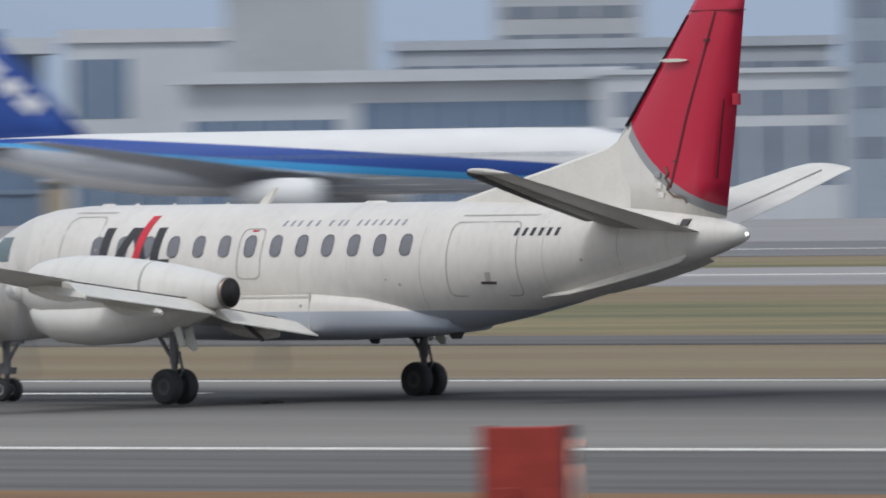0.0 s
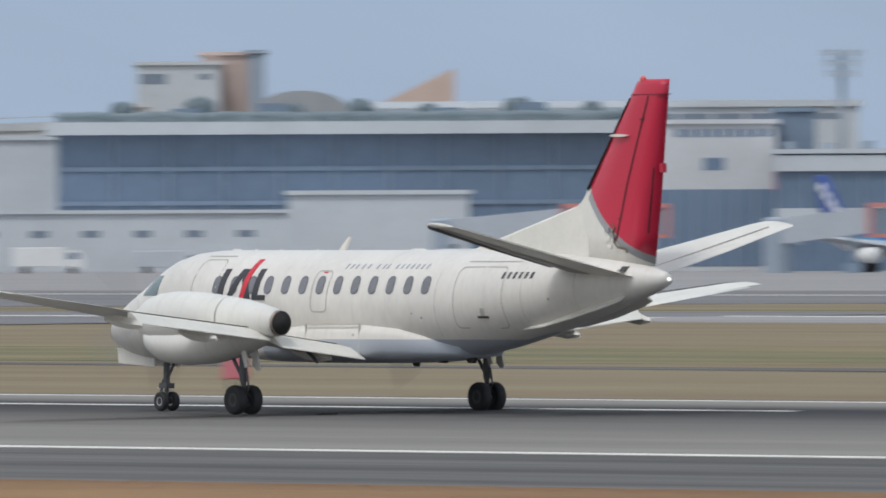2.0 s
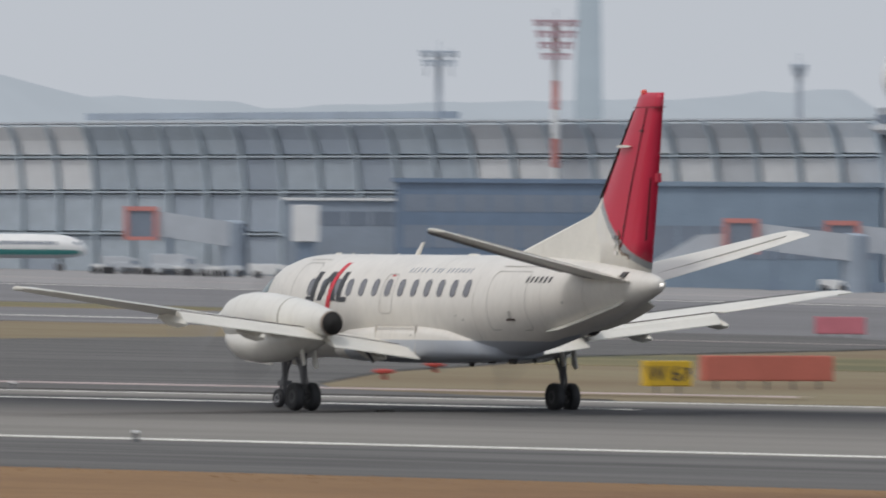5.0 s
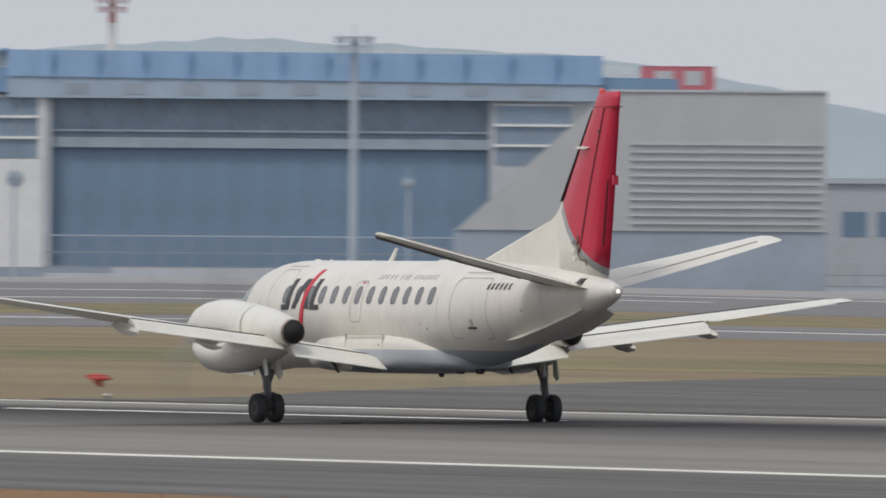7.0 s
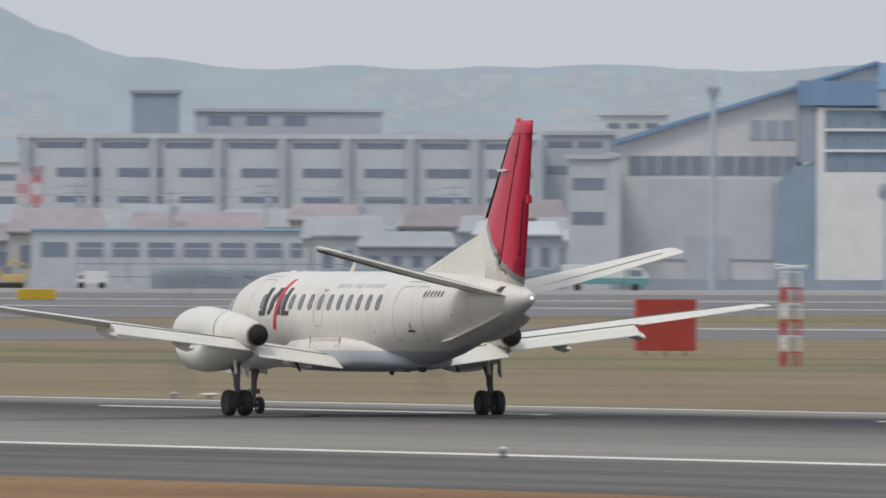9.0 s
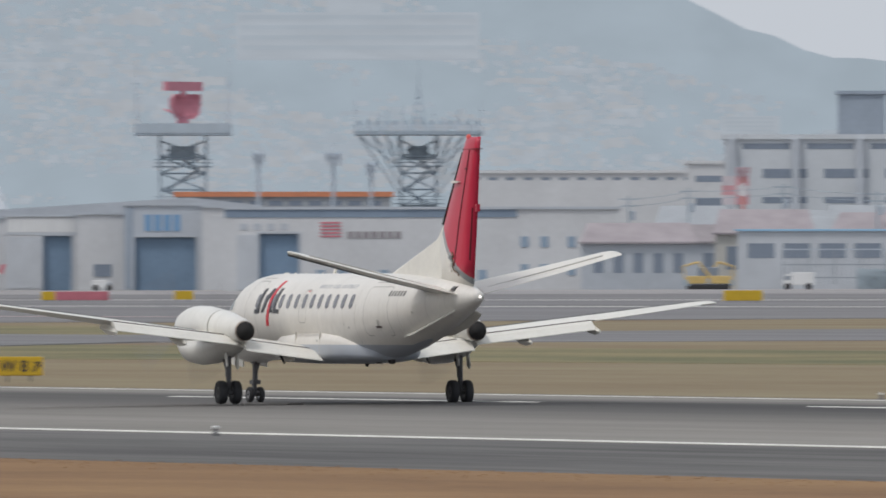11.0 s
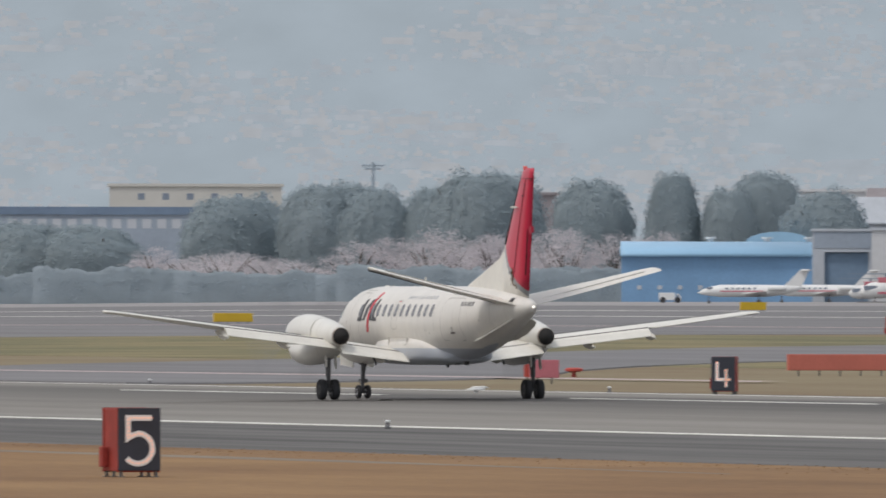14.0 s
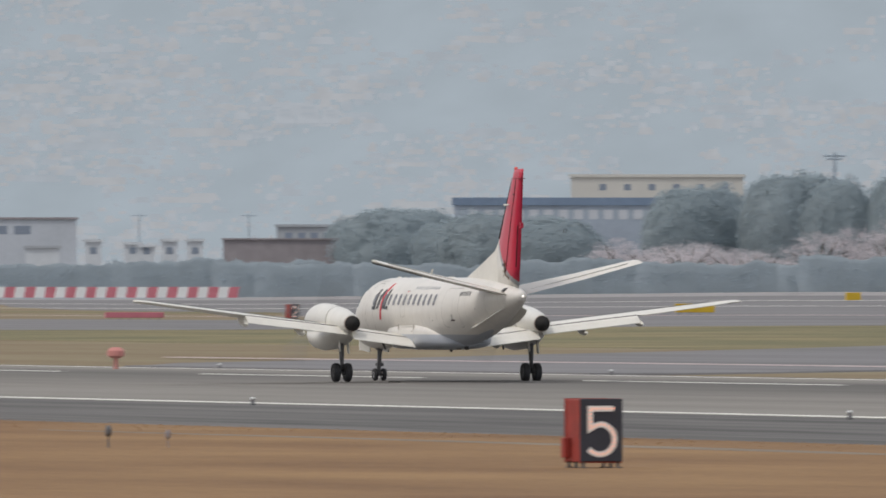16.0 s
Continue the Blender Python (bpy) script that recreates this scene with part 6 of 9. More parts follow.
building(spot(38.359, 2046.5, -3.15), 59.7, 19.4, 20, concrete_pale, "pale set-back roof storey of the terminal", "building", bands=[(-28.5, 28.5, 17.9, 18.6, 14, 0.90)], cap=0.8)
building(spot(36.715, 1998.9, -3.13), 63.1, 6.9, 14, concrete_pale, "long low white pier with square windows", "terminal", bands=[(-30.9, 17.6, 4.1, 4.9, 8, 0.34)], name="pier", cap=0.4)
building(spot(37.581, 1967.6, -3.15), 20.9, 9.0, 14, concrete_pale, "white boxy pier head before the glass", "terminal", name="pier")
building(spot(36.910, 2361.8, -3.15), 11.4, 27.2, 30, concrete_pale, "distant pale apartment block with a narrow dark window", "apartments", bands=[(-5.4, -1.6, 24.6, 26.0, 1, 0.95), (2.8, 4.4, 25.2, 26.0, 1, 0.90)])
building(spot(37.085, 2372.0, -3.15), 8.0, 28.6, 24, peach_wall, "distant peach-walled apartment block", "apartments")
building(spot(37.170, 2366.8, -3.15), 2.3, 28.8, 20, panel_steel, "narrow grey stair tower of the apartment block", "building")
building(spot(36.752, 2306.3, -3.15), 4.3, 21.1, 20, concrete_beige, "small distant beige block", "building")
wedge = thing("building", spot(37.690, 2289.9, -3.15), "distant hall with a steep wedge roof", "building")
part("wall", prism([(-6.0, -1.5), (5.7, -1.5), (5.7, 26.1), (-6.0, 20.5)], 0, 20), peach_wall, wedge)
dome_hall = thing("building", spot(37.321, 2325.6, -3.15), "distant hall with a low grey vaulted roof", "building")
part("roof", loft([[(6.9 * math.cos(math.pi * i / 12), y, 20.0 + 3.4 * math.sin(math.pi * i / 12)) for i in range(13)] for y in (0, 30)]), roof_grey, dome_hall)
part("wall", block(-6.9, 6.9, 0.5, 29.5, -1.5, 20.0), concrete_grey, dome_hall)
building(spot(36.112, 2078.5, -3.15), 28.3, 15.9, 30, concrete_pale, "pale boxy terminal end with grey bands", "terminal", bands=[(-13.1, 5.5, 13.6, 14.2, 6, 0.90), (-13.1, 5.5, 10.4, 11.6, 6, 0.80)], name="terminal", cap=0.6)
building(spot(34.989, 2249.6, -3.14), 58.7, 15.4, 20, concrete_pale, "long pale car park deck behind the pier", "car park", bands=[(-28.6, 28.6, 11.9, 13.4, 14, 0.95)], cap=0.8)
building(spot(35.239, 2105.8, -3.15), 76.8, 9.3, 18, panel_dark, "low dark pier building with strip windows", "terminal", bands=[(-37.7, 37.7, 6.9, 8.3, 20, 0.90)], name="pier")
banded_terminal(spot(33.62, 2390.0, -2.15), 88.0, 8.6, 20, [(7.4, 8.4), (3.4, 4.2)], 3.6, "low dark glazed hall below the road viaduct")
building(spot(33.20, 2235.0, -1.85), 26.0, 5.8, 14, concrete_pale, "low white apron office behind the parked jet", "building", bands=[(-12.0, 12.0, 3.2, 4.4, 8, 0.6)])
building(spot(34.02, 2228.0, -2.4), 30.0, 4.6, 12, panel_light, "low pale baggage shed behind the parked jet", "building", bands=[(-14.0, 14.0, 0.6, 3.4, 9, 0.7)], glass=panel_dark)
viaduct = thing("viaduct", spot(33.891, 2546.6, -2.32), "long grey concrete road viaduct on piers", "viaduct")
deck = part("deck", loft([[(x, 0, 15.1 + x * 0.028 - 1.6), (x, 12, 15.1 + x * 0.028 - 1.6), (x, 12, 15.1 + x * 0.028), (x, 0, 15.1 + x * 0.028)] for x in (-150, -50, 50, 150)]), panel_light, viaduct)
part("barrier", loft([[(x, -0.3, 15.1 + x * 0.028), (x, 0, 15.1 + x * 0.028), (x, 0, 15.1 + x * 0.028 + 1.2), (x, -0.3, 15.1 + x * 0.028 + 1.2)] for x in (-150, 0, 150)]), panel_light, viaduct)
part("parapet_rail", loft([[(x, -0.35, 15.1 + x * 0.028 + 1.9), (x, -0.2, 15.1 + x * 0.028 + 1.9), (x, -0.2, 15.1 + x * 0.028 + 2.05), (x, -0.35, 15.1 + x * 0.028 + 2.05)] for x in (-150, 0, 150)]), panel_light, viaduct)
part("girder", loft([[(x, 1, 15.1 + x * 0.028 - 3.6), (x, 11, 15.1 + x * 0.028 - 3.6), (x, 11, 15.1 + x * 0.028 - 1.6), (x, 1, 15.1 + x * 0.028 - 1.6)] for x in (-150, 0, 150)]), concrete_pale, viaduct)
for k in range(11):
    part("pier", block(-145 + 29 * k, -142 + 29 * k, 3, 9, -1.5, 15.1 - 3.4 + (-143 + 29 * k) * 0.028), concrete_grey, viaduct)
building(spot(34.568, 2538.0, -2.82), 28.7, 19.4, 25, panel_steel, "grey flat-roofed building above the viaduct", "building", bands=[(-13.5, 13.5, 17.9, 18.7, 6, 0.90)])
building(spot(32.106, 2323.6, -0.98), 60.7, 7.3, 20, panel_dark, "low dark blue terminal pier with glazing", "terminal", bands=[(-29.6, 30.0, 4.6, 6.1, 14, 0.92), (-29.6, 30.0, 1.5, 3.5, 14, 0.92)], name="pier")
building(spot(33.027, 2247.6, -1.67), 13.3, 6.9, 16, concrete_pale, "low white service building beside the apron", "building", bands=[(-5.6, 5.2, 3.9, 4.9, 4, 0.40)])
building(spot(34.361, 2175.7, -2.67), 21.5, 9.6, 16, concrete_pale, "low pale service building with a white roof", "building", bands=[(-9.7, 9.3, 5.1, 6.6, 6, 0.50)])
building(spot(34.993, 2162.3, -3.14), 26.4, 9.1, 18, panel_dark, "dark blue-grey pier end", "terminal", bands=[(-12.5, 12.5, 4.5, 6.6, 8, 0.90)], name="pier")
tower = thing("control_tower", spot(32.008, 1886.7, -0.81), "white airport control tower with a round radar dome", "control tower")
shaft = part("shaft", loft([[(r * math.cos(math.pi / 4 * k + math.pi / 8), 5 + r * math.sin(math.pi / 4 * k + math.pi / 8), zz) for k in range(8)] for r, zz in ((3.23, -1.5), (3.11, 17.40))]), panel_light, tower, "pale ribbed shaft")
for k in range(3):
    part("shaft_rib", block(-2.49 + k * 2.05, -1.62 + k * 2.05, 1.68, 3.08, -1.5, 17.21), panel_steel, shaft)
part("balcony", turned([(3.73, 17.21), (4.72, 17.71), (4.72, 18.20), (4.10, 18.27)], 24, "Z", (0, 5, 0)), concrete_pale, tower, smooth=False)
part("cab", turned([(3.73, 18.20), (4.10, 20.07), (3.73, 20.19)], 10, "Z", (0, 5, 0)), concrete_grey, tower)
part("cab_glass", turned([(4.04, 18.45), (4.19, 19.32), (3.98, 19.38)], 10, "Z", (0, 5, 0)), glass_dark, tower)
part("radome", turned([(3.60 * math.sin(math.radians(a)), 23.42 - 3.60 * math.cos(math.radians(a))) for a in (28, 45, 60, 75, 90, 105, 120, 135, 150, 165, 177)], 26, "Z", (0, 5, 0)), white_mat, tower, "white radar dome", True)
part("radome_base", turned([(2.24, 20.13), (1.86, 20.69)], 16, "Z", (0, 5, 0)), concrete_grey, tower)
flood_mast(spot(39.888, 1933.6, -3.15), 29.2, 5.5, True, 3)
flood_mast(spot(39.145, 1964.3, -3.15), 25.2, 5, False, 3)
flood_mast(spot(40.319, 1908.7, -3.15), 25.8, 5, False, 3)
flood_mast(spot(35.150, 2162.5, -3.15), 29.1, 5.5, True, 3)
flood_mast(spot(35.923, 2113.5, -3.15), 25.9, 4.5, False, 3)
flood_mast(spot(35.300, 2301.6, -3.15), 25.4, 3.5, False, 3)
flood_mast(spot(33.878, 2439.8, -2.31), 22.1, 3.5, False, 3)
flood_mast(spot(34.811, 2172.1, -3.01), 25.6, 4, False, 3)
flood_mast(spot(35.923, 2122.0, -3.15), 26.3, 4.5, False, 3)
flood_mast(spot(35.157, 2257.7, -3.15), 30.6, 5.5, True, 3)
flood_mast(spot(32.608, 2282.5, -1.35), 25.8, 4.5, False, 3)
flood_mast(spot(33.883, 2385.7, -2.31), 22.4, 3.5, False, 3)
flood_mast(spot(34.802, 2190.1, -3.00), 26.1, 3.5, False, 3)
flood_mast(spot(30.489, 2089.2, 0.14), 26.9, 4.6, False, 2, "slim floodlight mast with a wide lamp bar")
flood_mast(spot(30.846, 1963.0, -0.10), 29.3, 5.2, True, 4, "red and white banded floodlight mast")
flood_mast(spot(31.661, 2057.5, -0.62), 26.0, 2.0, False, 2, "thin distant floodlight mast")
haze_tower = thing("chimney", spot(31.145, 3673.6, -0.26), "tall hazy grey incinerator chimney far off", "chimney")
# hill_far makes the chimney glow with the same painted haze
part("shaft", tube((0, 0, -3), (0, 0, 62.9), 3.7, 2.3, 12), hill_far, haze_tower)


def curved_hall(x0, x1, y, z, bay, h0, h1, h2):
    """A long hall with a curved ribbed front: a bay of panels between ribs."""
    b = thing("ribbed_hall", pose((x0 + x1) / 2, y, z), "long steel hall with curved ribs and panel rows", "hall")
    w = x1 - x0
    n = round(w / bay)
    back = part("wall", block(-w / 2, w / 2, 4, 7, -1.5, h0 - 0.5), panel_steel, b)
    part("roof", loft([[(x, -1.75, h0), (x, 8, h0), (x, 8, h0 + 0.22), (x, -1.75, h0 + 0.22)] for x in (-w / 2, w / 2)]), concrete_grey, b)
    part("ridge_vent", block(-w * 0.18, w * 0.12, 4, 7, h0 + 0.5, h0 + 1.3), panel_steel, b)
    curve = [(0.0, -1.5), (0.0, h2), (-0.5, h1), (-1.05, h1 + (h0 - h1) * 0.5), (-1.95, h0)]
    rib = None
    for k in range(n + 1):
        if rib is None:
            ob = part("rib", loft([[(-0.2, yy - 0.22, zz), (0.2, yy - 0.22, zz), (0.2, yy + 0.2, zz), (-0.2, yy + 0.2, zz)] for yy, zz in curve]), hall_rib, b)
            rib = ob.data
        else:
            ob = part("rib", rib, None, b)
        ob.location.x = -w / 2 + w * k / n
    rows_ = [(-1.95, h0, -0.5, h1), (-0.5, h1, 0.0, h2), (0.0, h2, 0.0, h2 * 0.5), (0.0, h2 * 0.5, 0.0, -0.5)]
    meshes = {}
    rnd = random.Random(4)
    for r, (ya, za, yb, zb) in enumerate(rows_):
        part("rail", block(-w / 2, w / 2, yb - 0.12, yb + 0.3, zb - 0.1, zb + 0.1), hall_rib, b)
        for k in range(n):
            tone = rnd.random()
            at = -w / 2 + w * (k + 0.5) / n
            if -61 < at < -42 and r < 2:
                mat = hall_pale
            elif at > 52:
                # panels beyond 52 m take mostly paler cladding
                mat = hall_pale if tone < 0.5 else panel_light if tone < 0.8 else concrete_grey
            else:
                mat = hall_panel if tone < 0.6 else panel_steel
            key = (r, mat.name)
            if key not in meshes:
                mid = ((ya + yb) / 2 + (0.25 if r == 0 else 0), (za + zb) / 2)
                ob = part("panel", loft([[(-w / n / 2 * 0.9, q + 0.3, zz), (w / n / 2 * 0.9, q + 0.3, zz), (w / n / 2 * 0.9, q + 0.5, zz), (-w / n / 2 * 0.9, q + 0.5, zz)] for q, zz in ((ya, za - 0.3), mid, (yb, zb + 0.3))]), mat, b)
                meshes[key] = ob.data
            else:
                ob = part("panel", meshes[key], None, b)
            ob.location.x = at
    return b


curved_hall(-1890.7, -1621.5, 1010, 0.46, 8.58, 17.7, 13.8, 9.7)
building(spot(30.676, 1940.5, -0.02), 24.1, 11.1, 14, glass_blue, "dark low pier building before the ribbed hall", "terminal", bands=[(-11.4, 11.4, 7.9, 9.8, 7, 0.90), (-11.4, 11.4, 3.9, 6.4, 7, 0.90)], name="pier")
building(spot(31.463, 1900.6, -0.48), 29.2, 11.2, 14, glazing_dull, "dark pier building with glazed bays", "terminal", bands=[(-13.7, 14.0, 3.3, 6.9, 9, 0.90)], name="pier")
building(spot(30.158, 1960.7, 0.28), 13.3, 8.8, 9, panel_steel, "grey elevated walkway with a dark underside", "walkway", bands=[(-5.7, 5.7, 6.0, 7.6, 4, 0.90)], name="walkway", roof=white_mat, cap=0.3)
white_screen = thing("lift_tower", spot(30.029, 1954.3, 0.35), "white rectangular lift tower of the walkway", "lift tower")
part("shell", bevelled(-1.51, 1.51, 0, 3, 4.10, 8.20, 0.1), white_mat, white_screen)
part("post", block(-0.95, 0.95, 0.5, 2.5, -0.5, 4.22), panel_dark, white_screen)
jet_bridge(spot(29.641, 1965.4, 0.59, 180), 9.5)
jet_bridge(spot(31.613, 1859.1, -0.52, 180), 11.4, stair=True)
jet_bridge(spot(31.976, 1868.9, -0.68, 180), 14.2)
jet_bridge(spot(38.051, 1865.8, -3.01), 14.3)
jet_bridge(spot(39.12, 1842.0, -3.06), 11.0)
jet_bridge(spot(38.375, 1868.5, -3.04), 7.5)
jet_bridge(spot(36.014, 1972.9, -3.04, 180), 7.2)
jet_bridge(spot(34.196, 2064.0, -2.46), 11.6)
jet_bridge(spot(43.441, 1694.3, -3.05), 7.3)
jet_bridge(spot(45.704, 1620.7, -3.04, 180), 5.9)
jet_bridge(spot(34.503, 2056.7, -2.69), 10.9)


# ---- parked aircraft ----
overlay(jal_fin, disc_mask(-11.5, 7.5, 9.4), (0.60, 0.06, 0.12))
airliner(spot(40.302, 1731.5, -2.93, -32.6), 62, 2.35, "blue", "parked white and blue wide-body jet airliner", 1.34)
airliner(spot(45.216, 1563.9, -2.90, -20.9), 72, 3.00, "blue", "parked long white and blue jet airliner", 1.12)
airliner(spot(39.34, 1874.0, -3.09, -54.1), 31, 1.75, "blue", "smaller parked jet with a blue fin", 1.0)
airliner(spot(33.79, 2019.9, -2.14, -45.5), 55, 2.40, "red", "parked white jet airliner with a red disc on its fin", 0.95)
airliner(spot(35.55, 1976.3, -3.01, -53.4), 44, 1.95, "red", "parked white jet with a red disc on its fin", 0.8)


# ---- vehicles on the apron ----
vehicle(spot(32.207, 2101.4, -1.00, 180), 5, 2.4, white_mat, "white service van on the apron")
vehicle(spot(32.347, 2093.3, -1.10), 6, 3.4, panel_light, "pale high box truck on the apron")
vehicle(spot(32.445, 2087.6, -1.17, 180), 5, 2.6, white_mat, "white service van on the apron")
vehicle(spot(32.540, 2091.5, -1.24), 5, 2.6, white_mat, "white service van on the apron")
vehicle(spot(32.612, 2059.6, -1.27), 4.5, 1.6, pink_mat, "low red baggage tractor near the pier")
vehicle(spot(32.782, 2087.0, -1.41, 180), 6, 3.2, panel_light, "pale catering truck near the pier")
vehicle(spot(32.932, 2078.5, -1.51, 180), 8, 3, concrete_beige, "beige tanker truck near the pier")
vehicle(spot(29.905, 1885.4, 0.38), 5.0, 1.6, white_mat, "row of white baggage vehicles")
vehicle(spot(29.969, 1881.7, 0.35, 180), 3.7, 1.4, white_mat, "white baggage tractor beside the stand")
vehicle(spot(30.092, 1884.8, 0.28, 180), 3.7, 1.6, white_mat, "white service van beside the stand")
vehicle(spot(30.144, 1871.8, 0.25), 3.7, 2.0, white_mat, "white box truck with a red panel")
vehicle(spot(30.180, 1865.8, 0.22, 180), 1.9, 1.9, red_mat, "small red tow truck beside the stand")
vehicle(spot(30.431, 1859.8, 0.09), 3.1, 1.4, white_mat, "white service van beside the stand")
vehicle(spot(30.664, 1853.0, -0.04, 180), 4.3, 1.4, white_mat, "white flatbed cart train beside the stand")
vehicle(spot(30.830, 1843.9, -0.13), 5.6, 1.4, white_mat, "white flatbed cart train beside the stand")
vehicle(spot(29.717, 1896.2, 0.50, 180), 3.7, 1.2, white_mat, "white baggage cart beside the stand")
vehicle(spot(29.589, 1903.7, 0.58), 5.0, 2.4, panel_light, "pale belt loader truck")
vehicle(spot(29.418, 1923.9, 0.69), 4.3, 2.0, panel_light, "pale service truck beside the hall")
vehicle(spot(31.729, 1825.4, -0.63), 2.8, 1.4, white_mat, "white service van by the pier")
vehicle(spot(36.466, 1901.3, -2.95), 8, 3, white_mat, "white service truck near the pier")
vehicle(spot(36.876, 1899.7, -2.98), 8, 2.6, panel_light, "pale service truck near the pier")
vehicle(spot(37.843, 1825.6, -2.93, 180), 8, 2.8, white_mat, "white truck with a red stripe")
vehicle(spot(34.850, 1960.0, -2.82), 7, 2.4, white_mat, "white service van beside the stand")
vehicle(spot(36.127, 1933.6, -2.98), 8, 3.2, pink_mat, "pale red aircraft loader near the pier")
vehicle(spot(34.773, 2016.4, -2.85, 180), 5, 3, pink_mat, "pale red loader beside the jet")
vehicle(spot(29.343, 1910.1, 0.72), 1.6, 1.1, white_mat, "small white baggage cart on the apron")
vehicle(spot(29.407, 1914.4, 0.69, 180), 2.1, 1.4, panel_light, "pale baggage tractor on the apron")
vehicle(spot(29.474, 1918.6, 0.65), 1.5, 0.9, white_mat, "low white dolly cart on the apron")
vehicle(spot(29.533, 1898.9, 0.61, 180), 2.4, 1.3, concrete_pale, "pale service van on the apron")
vehicle(spot(29.604, 1902.8, 0.57), 1.6, 1.1, white_mat, "small white baggage cart on the apron")
vehicle(spot(29.668, 1907.2, 0.53, 180), 2.1, 1.4, panel_light, "pale baggage tractor on the apron")
vehicle(spot(29.730, 1887.4, 0.49), 1.5, 0.9, white_mat, "low white dolly cart on the apron")
vehicle(spot(29.775, 1892.9, 0.46, 180), 2.4, 1.3, concrete_pale, "pale service van on the apron")


# ---- the large hangar ----
hangar = thing("hangar", spot(24.636, 2087.1, 3.10), "large grey hangar with a blue roof and open doors", "hangar")
part("back_wall", block(-31.68, 35.74, 30, 32, -1.5, 22.12), panel_dark, hangar)
part("side_wall", block(35.08, 36.07, 0.5, 32, -1.5, 22.12), panel_dark, hangar)
part("side_wall", block(-31.68, -30.9, 3.5, 32, -1.5, 22.12), panel_dark, hangar)
fascia = part("roof_fascia", loft([[(-24.35, -1.2, 23.23), (44.58, -1.2, 22.64), (44.58, 33, 22.64), (-24.35, 33, 23.23)], [(-24.35, -0.2, 26.31), (44.58, -0.2, 26.05), (44.58, 33, 26.05), (-24.35, 33, 26.31)]]), roof_blue, hangar, "deep blue roof edge")
part("roof_edge", prism([(-33.78, 21.33), (-24.35, 21.33), (-24.35, 24.21), (-33.78, 24.21)], -0.9, 2), roof_blue, hangar)
part("roof_edge", prism([(44.58, 20.94), (53.41, 21.07), (53.41, 23.43), (44.58, 23.56)], -0.2, 30), roof_blue, hangar)
for k in range(12):
    part("fascia_rib", block(-19.12 + 5.302 * k, -18.98 + 5.302 * k, -1.3, -0.1, 22.77, 26.18), wall_bright, fascia)
part("header_beam", block(-24.3, 44.5, -1.0, 1, 20.75, 23.3), wall_haze, hangar, "pale blue-grey beam over the doors")
for k in range(9):
    part("beam_recess", block(-17.5 + 6.6 * k, -14.9 + 6.6 * k, -1.06, -0.9, 21.2, 22.5), panel_steel, hangar)
part("door_truss", merge(block(-19.9, 31.81, 0.8, 1.2, 15.05, 16.23), block(-19.9, 31.81, 0.8, 1.2, 16.88, 17.14), *[tube((-19.9 + k * 3.23, 1, 20.81), (-19.9 + (k + 1) * 3.23, 1, 17.01) if k % 2 else (-19.9 + (k + 1) * 3.23, 1, 17.01), 0.12, n=5) for k in range(16)]), steel_hazed, hangar)
leaf_ = None
for k in range(12):
    ob = part("door_leaf", block(0, 4.24, 0, 0.2, 0, 15.05) if leaf_ is None else leaf_, door_blue, hangar, "tall blue-grey sliding door leaf")
    leaf_ = ob.data
    ob.location = (-19.51 + k * 4.25, 1.6 + 0.05 * (k % 2), 0)
part("upper_glazing", block(-19.64, 31.81, 1.25, 1.5, 15.05, 22.12), glazing_dull, hangar)
pier_door = part("side_door", merge(block(-31.48, -20.16, -0.5, 0.3, -0.5, 13.61), block(-31.48, -30.5, -0.5, 0.3, 13.61, 21.14), block(-20.68, -20.03, -0.5, 0.3, 13.61, 21.14)), white_mat, hangar, "tall white side door panel")
for z0, z1 in ((13.74, 15.96), (16.23, 18.39), (18.65, 20.74)):
    for k in range(4):
        part("glazed_pane", block(-30.44 + k * 2.44, -30.44 + (k + 0.96) * 2.44, -0.3, -0.1, z0, z1), glazing_dull, pier_door)
for z in (16.1, 18.52):
    part("transom", block(-30.6, -20.6, -0.62, -0.2, z - 0.16, z + 0.16), white_mat, pier_door, "white transom rail")
part("door_mark", turned([(0.1, -0.6), (0.98, -0.58), (0.98, -0.5)], 16, "Y", (-23.37, 0, 11.32)), panel_steel, pier_door)
part("side_door", merge(block(31.94, 35.41, -0.5, 0.3, -0.5, 12.95)), panel_light, hangar)
for z0, z1 in ((13.28, 15.44), (15.7, 17.8), (18.06, 20.15)):
    part("glazed_pane", block(32.14, 40.98, -0.3, -0.1, z0, z1), glazing_dull, hangar)
for z in (15.57, 17.93):
    part("transom", block(32.0, 41.0, -0.62, -0.2, z - 0.16, z + 0.16), white_mat, hangar, "white transom rail")
part("door_jamb", block(31.55, 35.87, 0.2, 1.0, -1.5, 21.99), panel_light, hangar)
part("door_jamb", block(-20.42, -19.24, -0.2, 1.2, -1.5, 21.99), panel_light, hangar)
part("glazing_frame", block(-30.5, -20.62, -0.08, 0.1, 13.61, 21.07), white_mat, hangar, "white glazing frame")
part("glazing_frame", block(32.01, 41.11, -0.08, 0.05, 12.95, 20.42), white_mat, hangar, "white glazing frame")
part("end_wall", block(35.41, 44.64, 0.1, 1.0, -1.5, 20.94), panel_light, hangar, "pale end wall")
part("corner_drum", prism([(-36.26, -1), (-31.55, -1), (-31.55, 14.78), (-34.17, 14.26), (-36.13, 12.17)], -0.2, 6), wall_pale_blue, hangar, "pale blue corner block")
part("corner_frame", block(-33.51, -31.55, -0.4, 3, 14.78, 21.33), panel_steel, hangar)
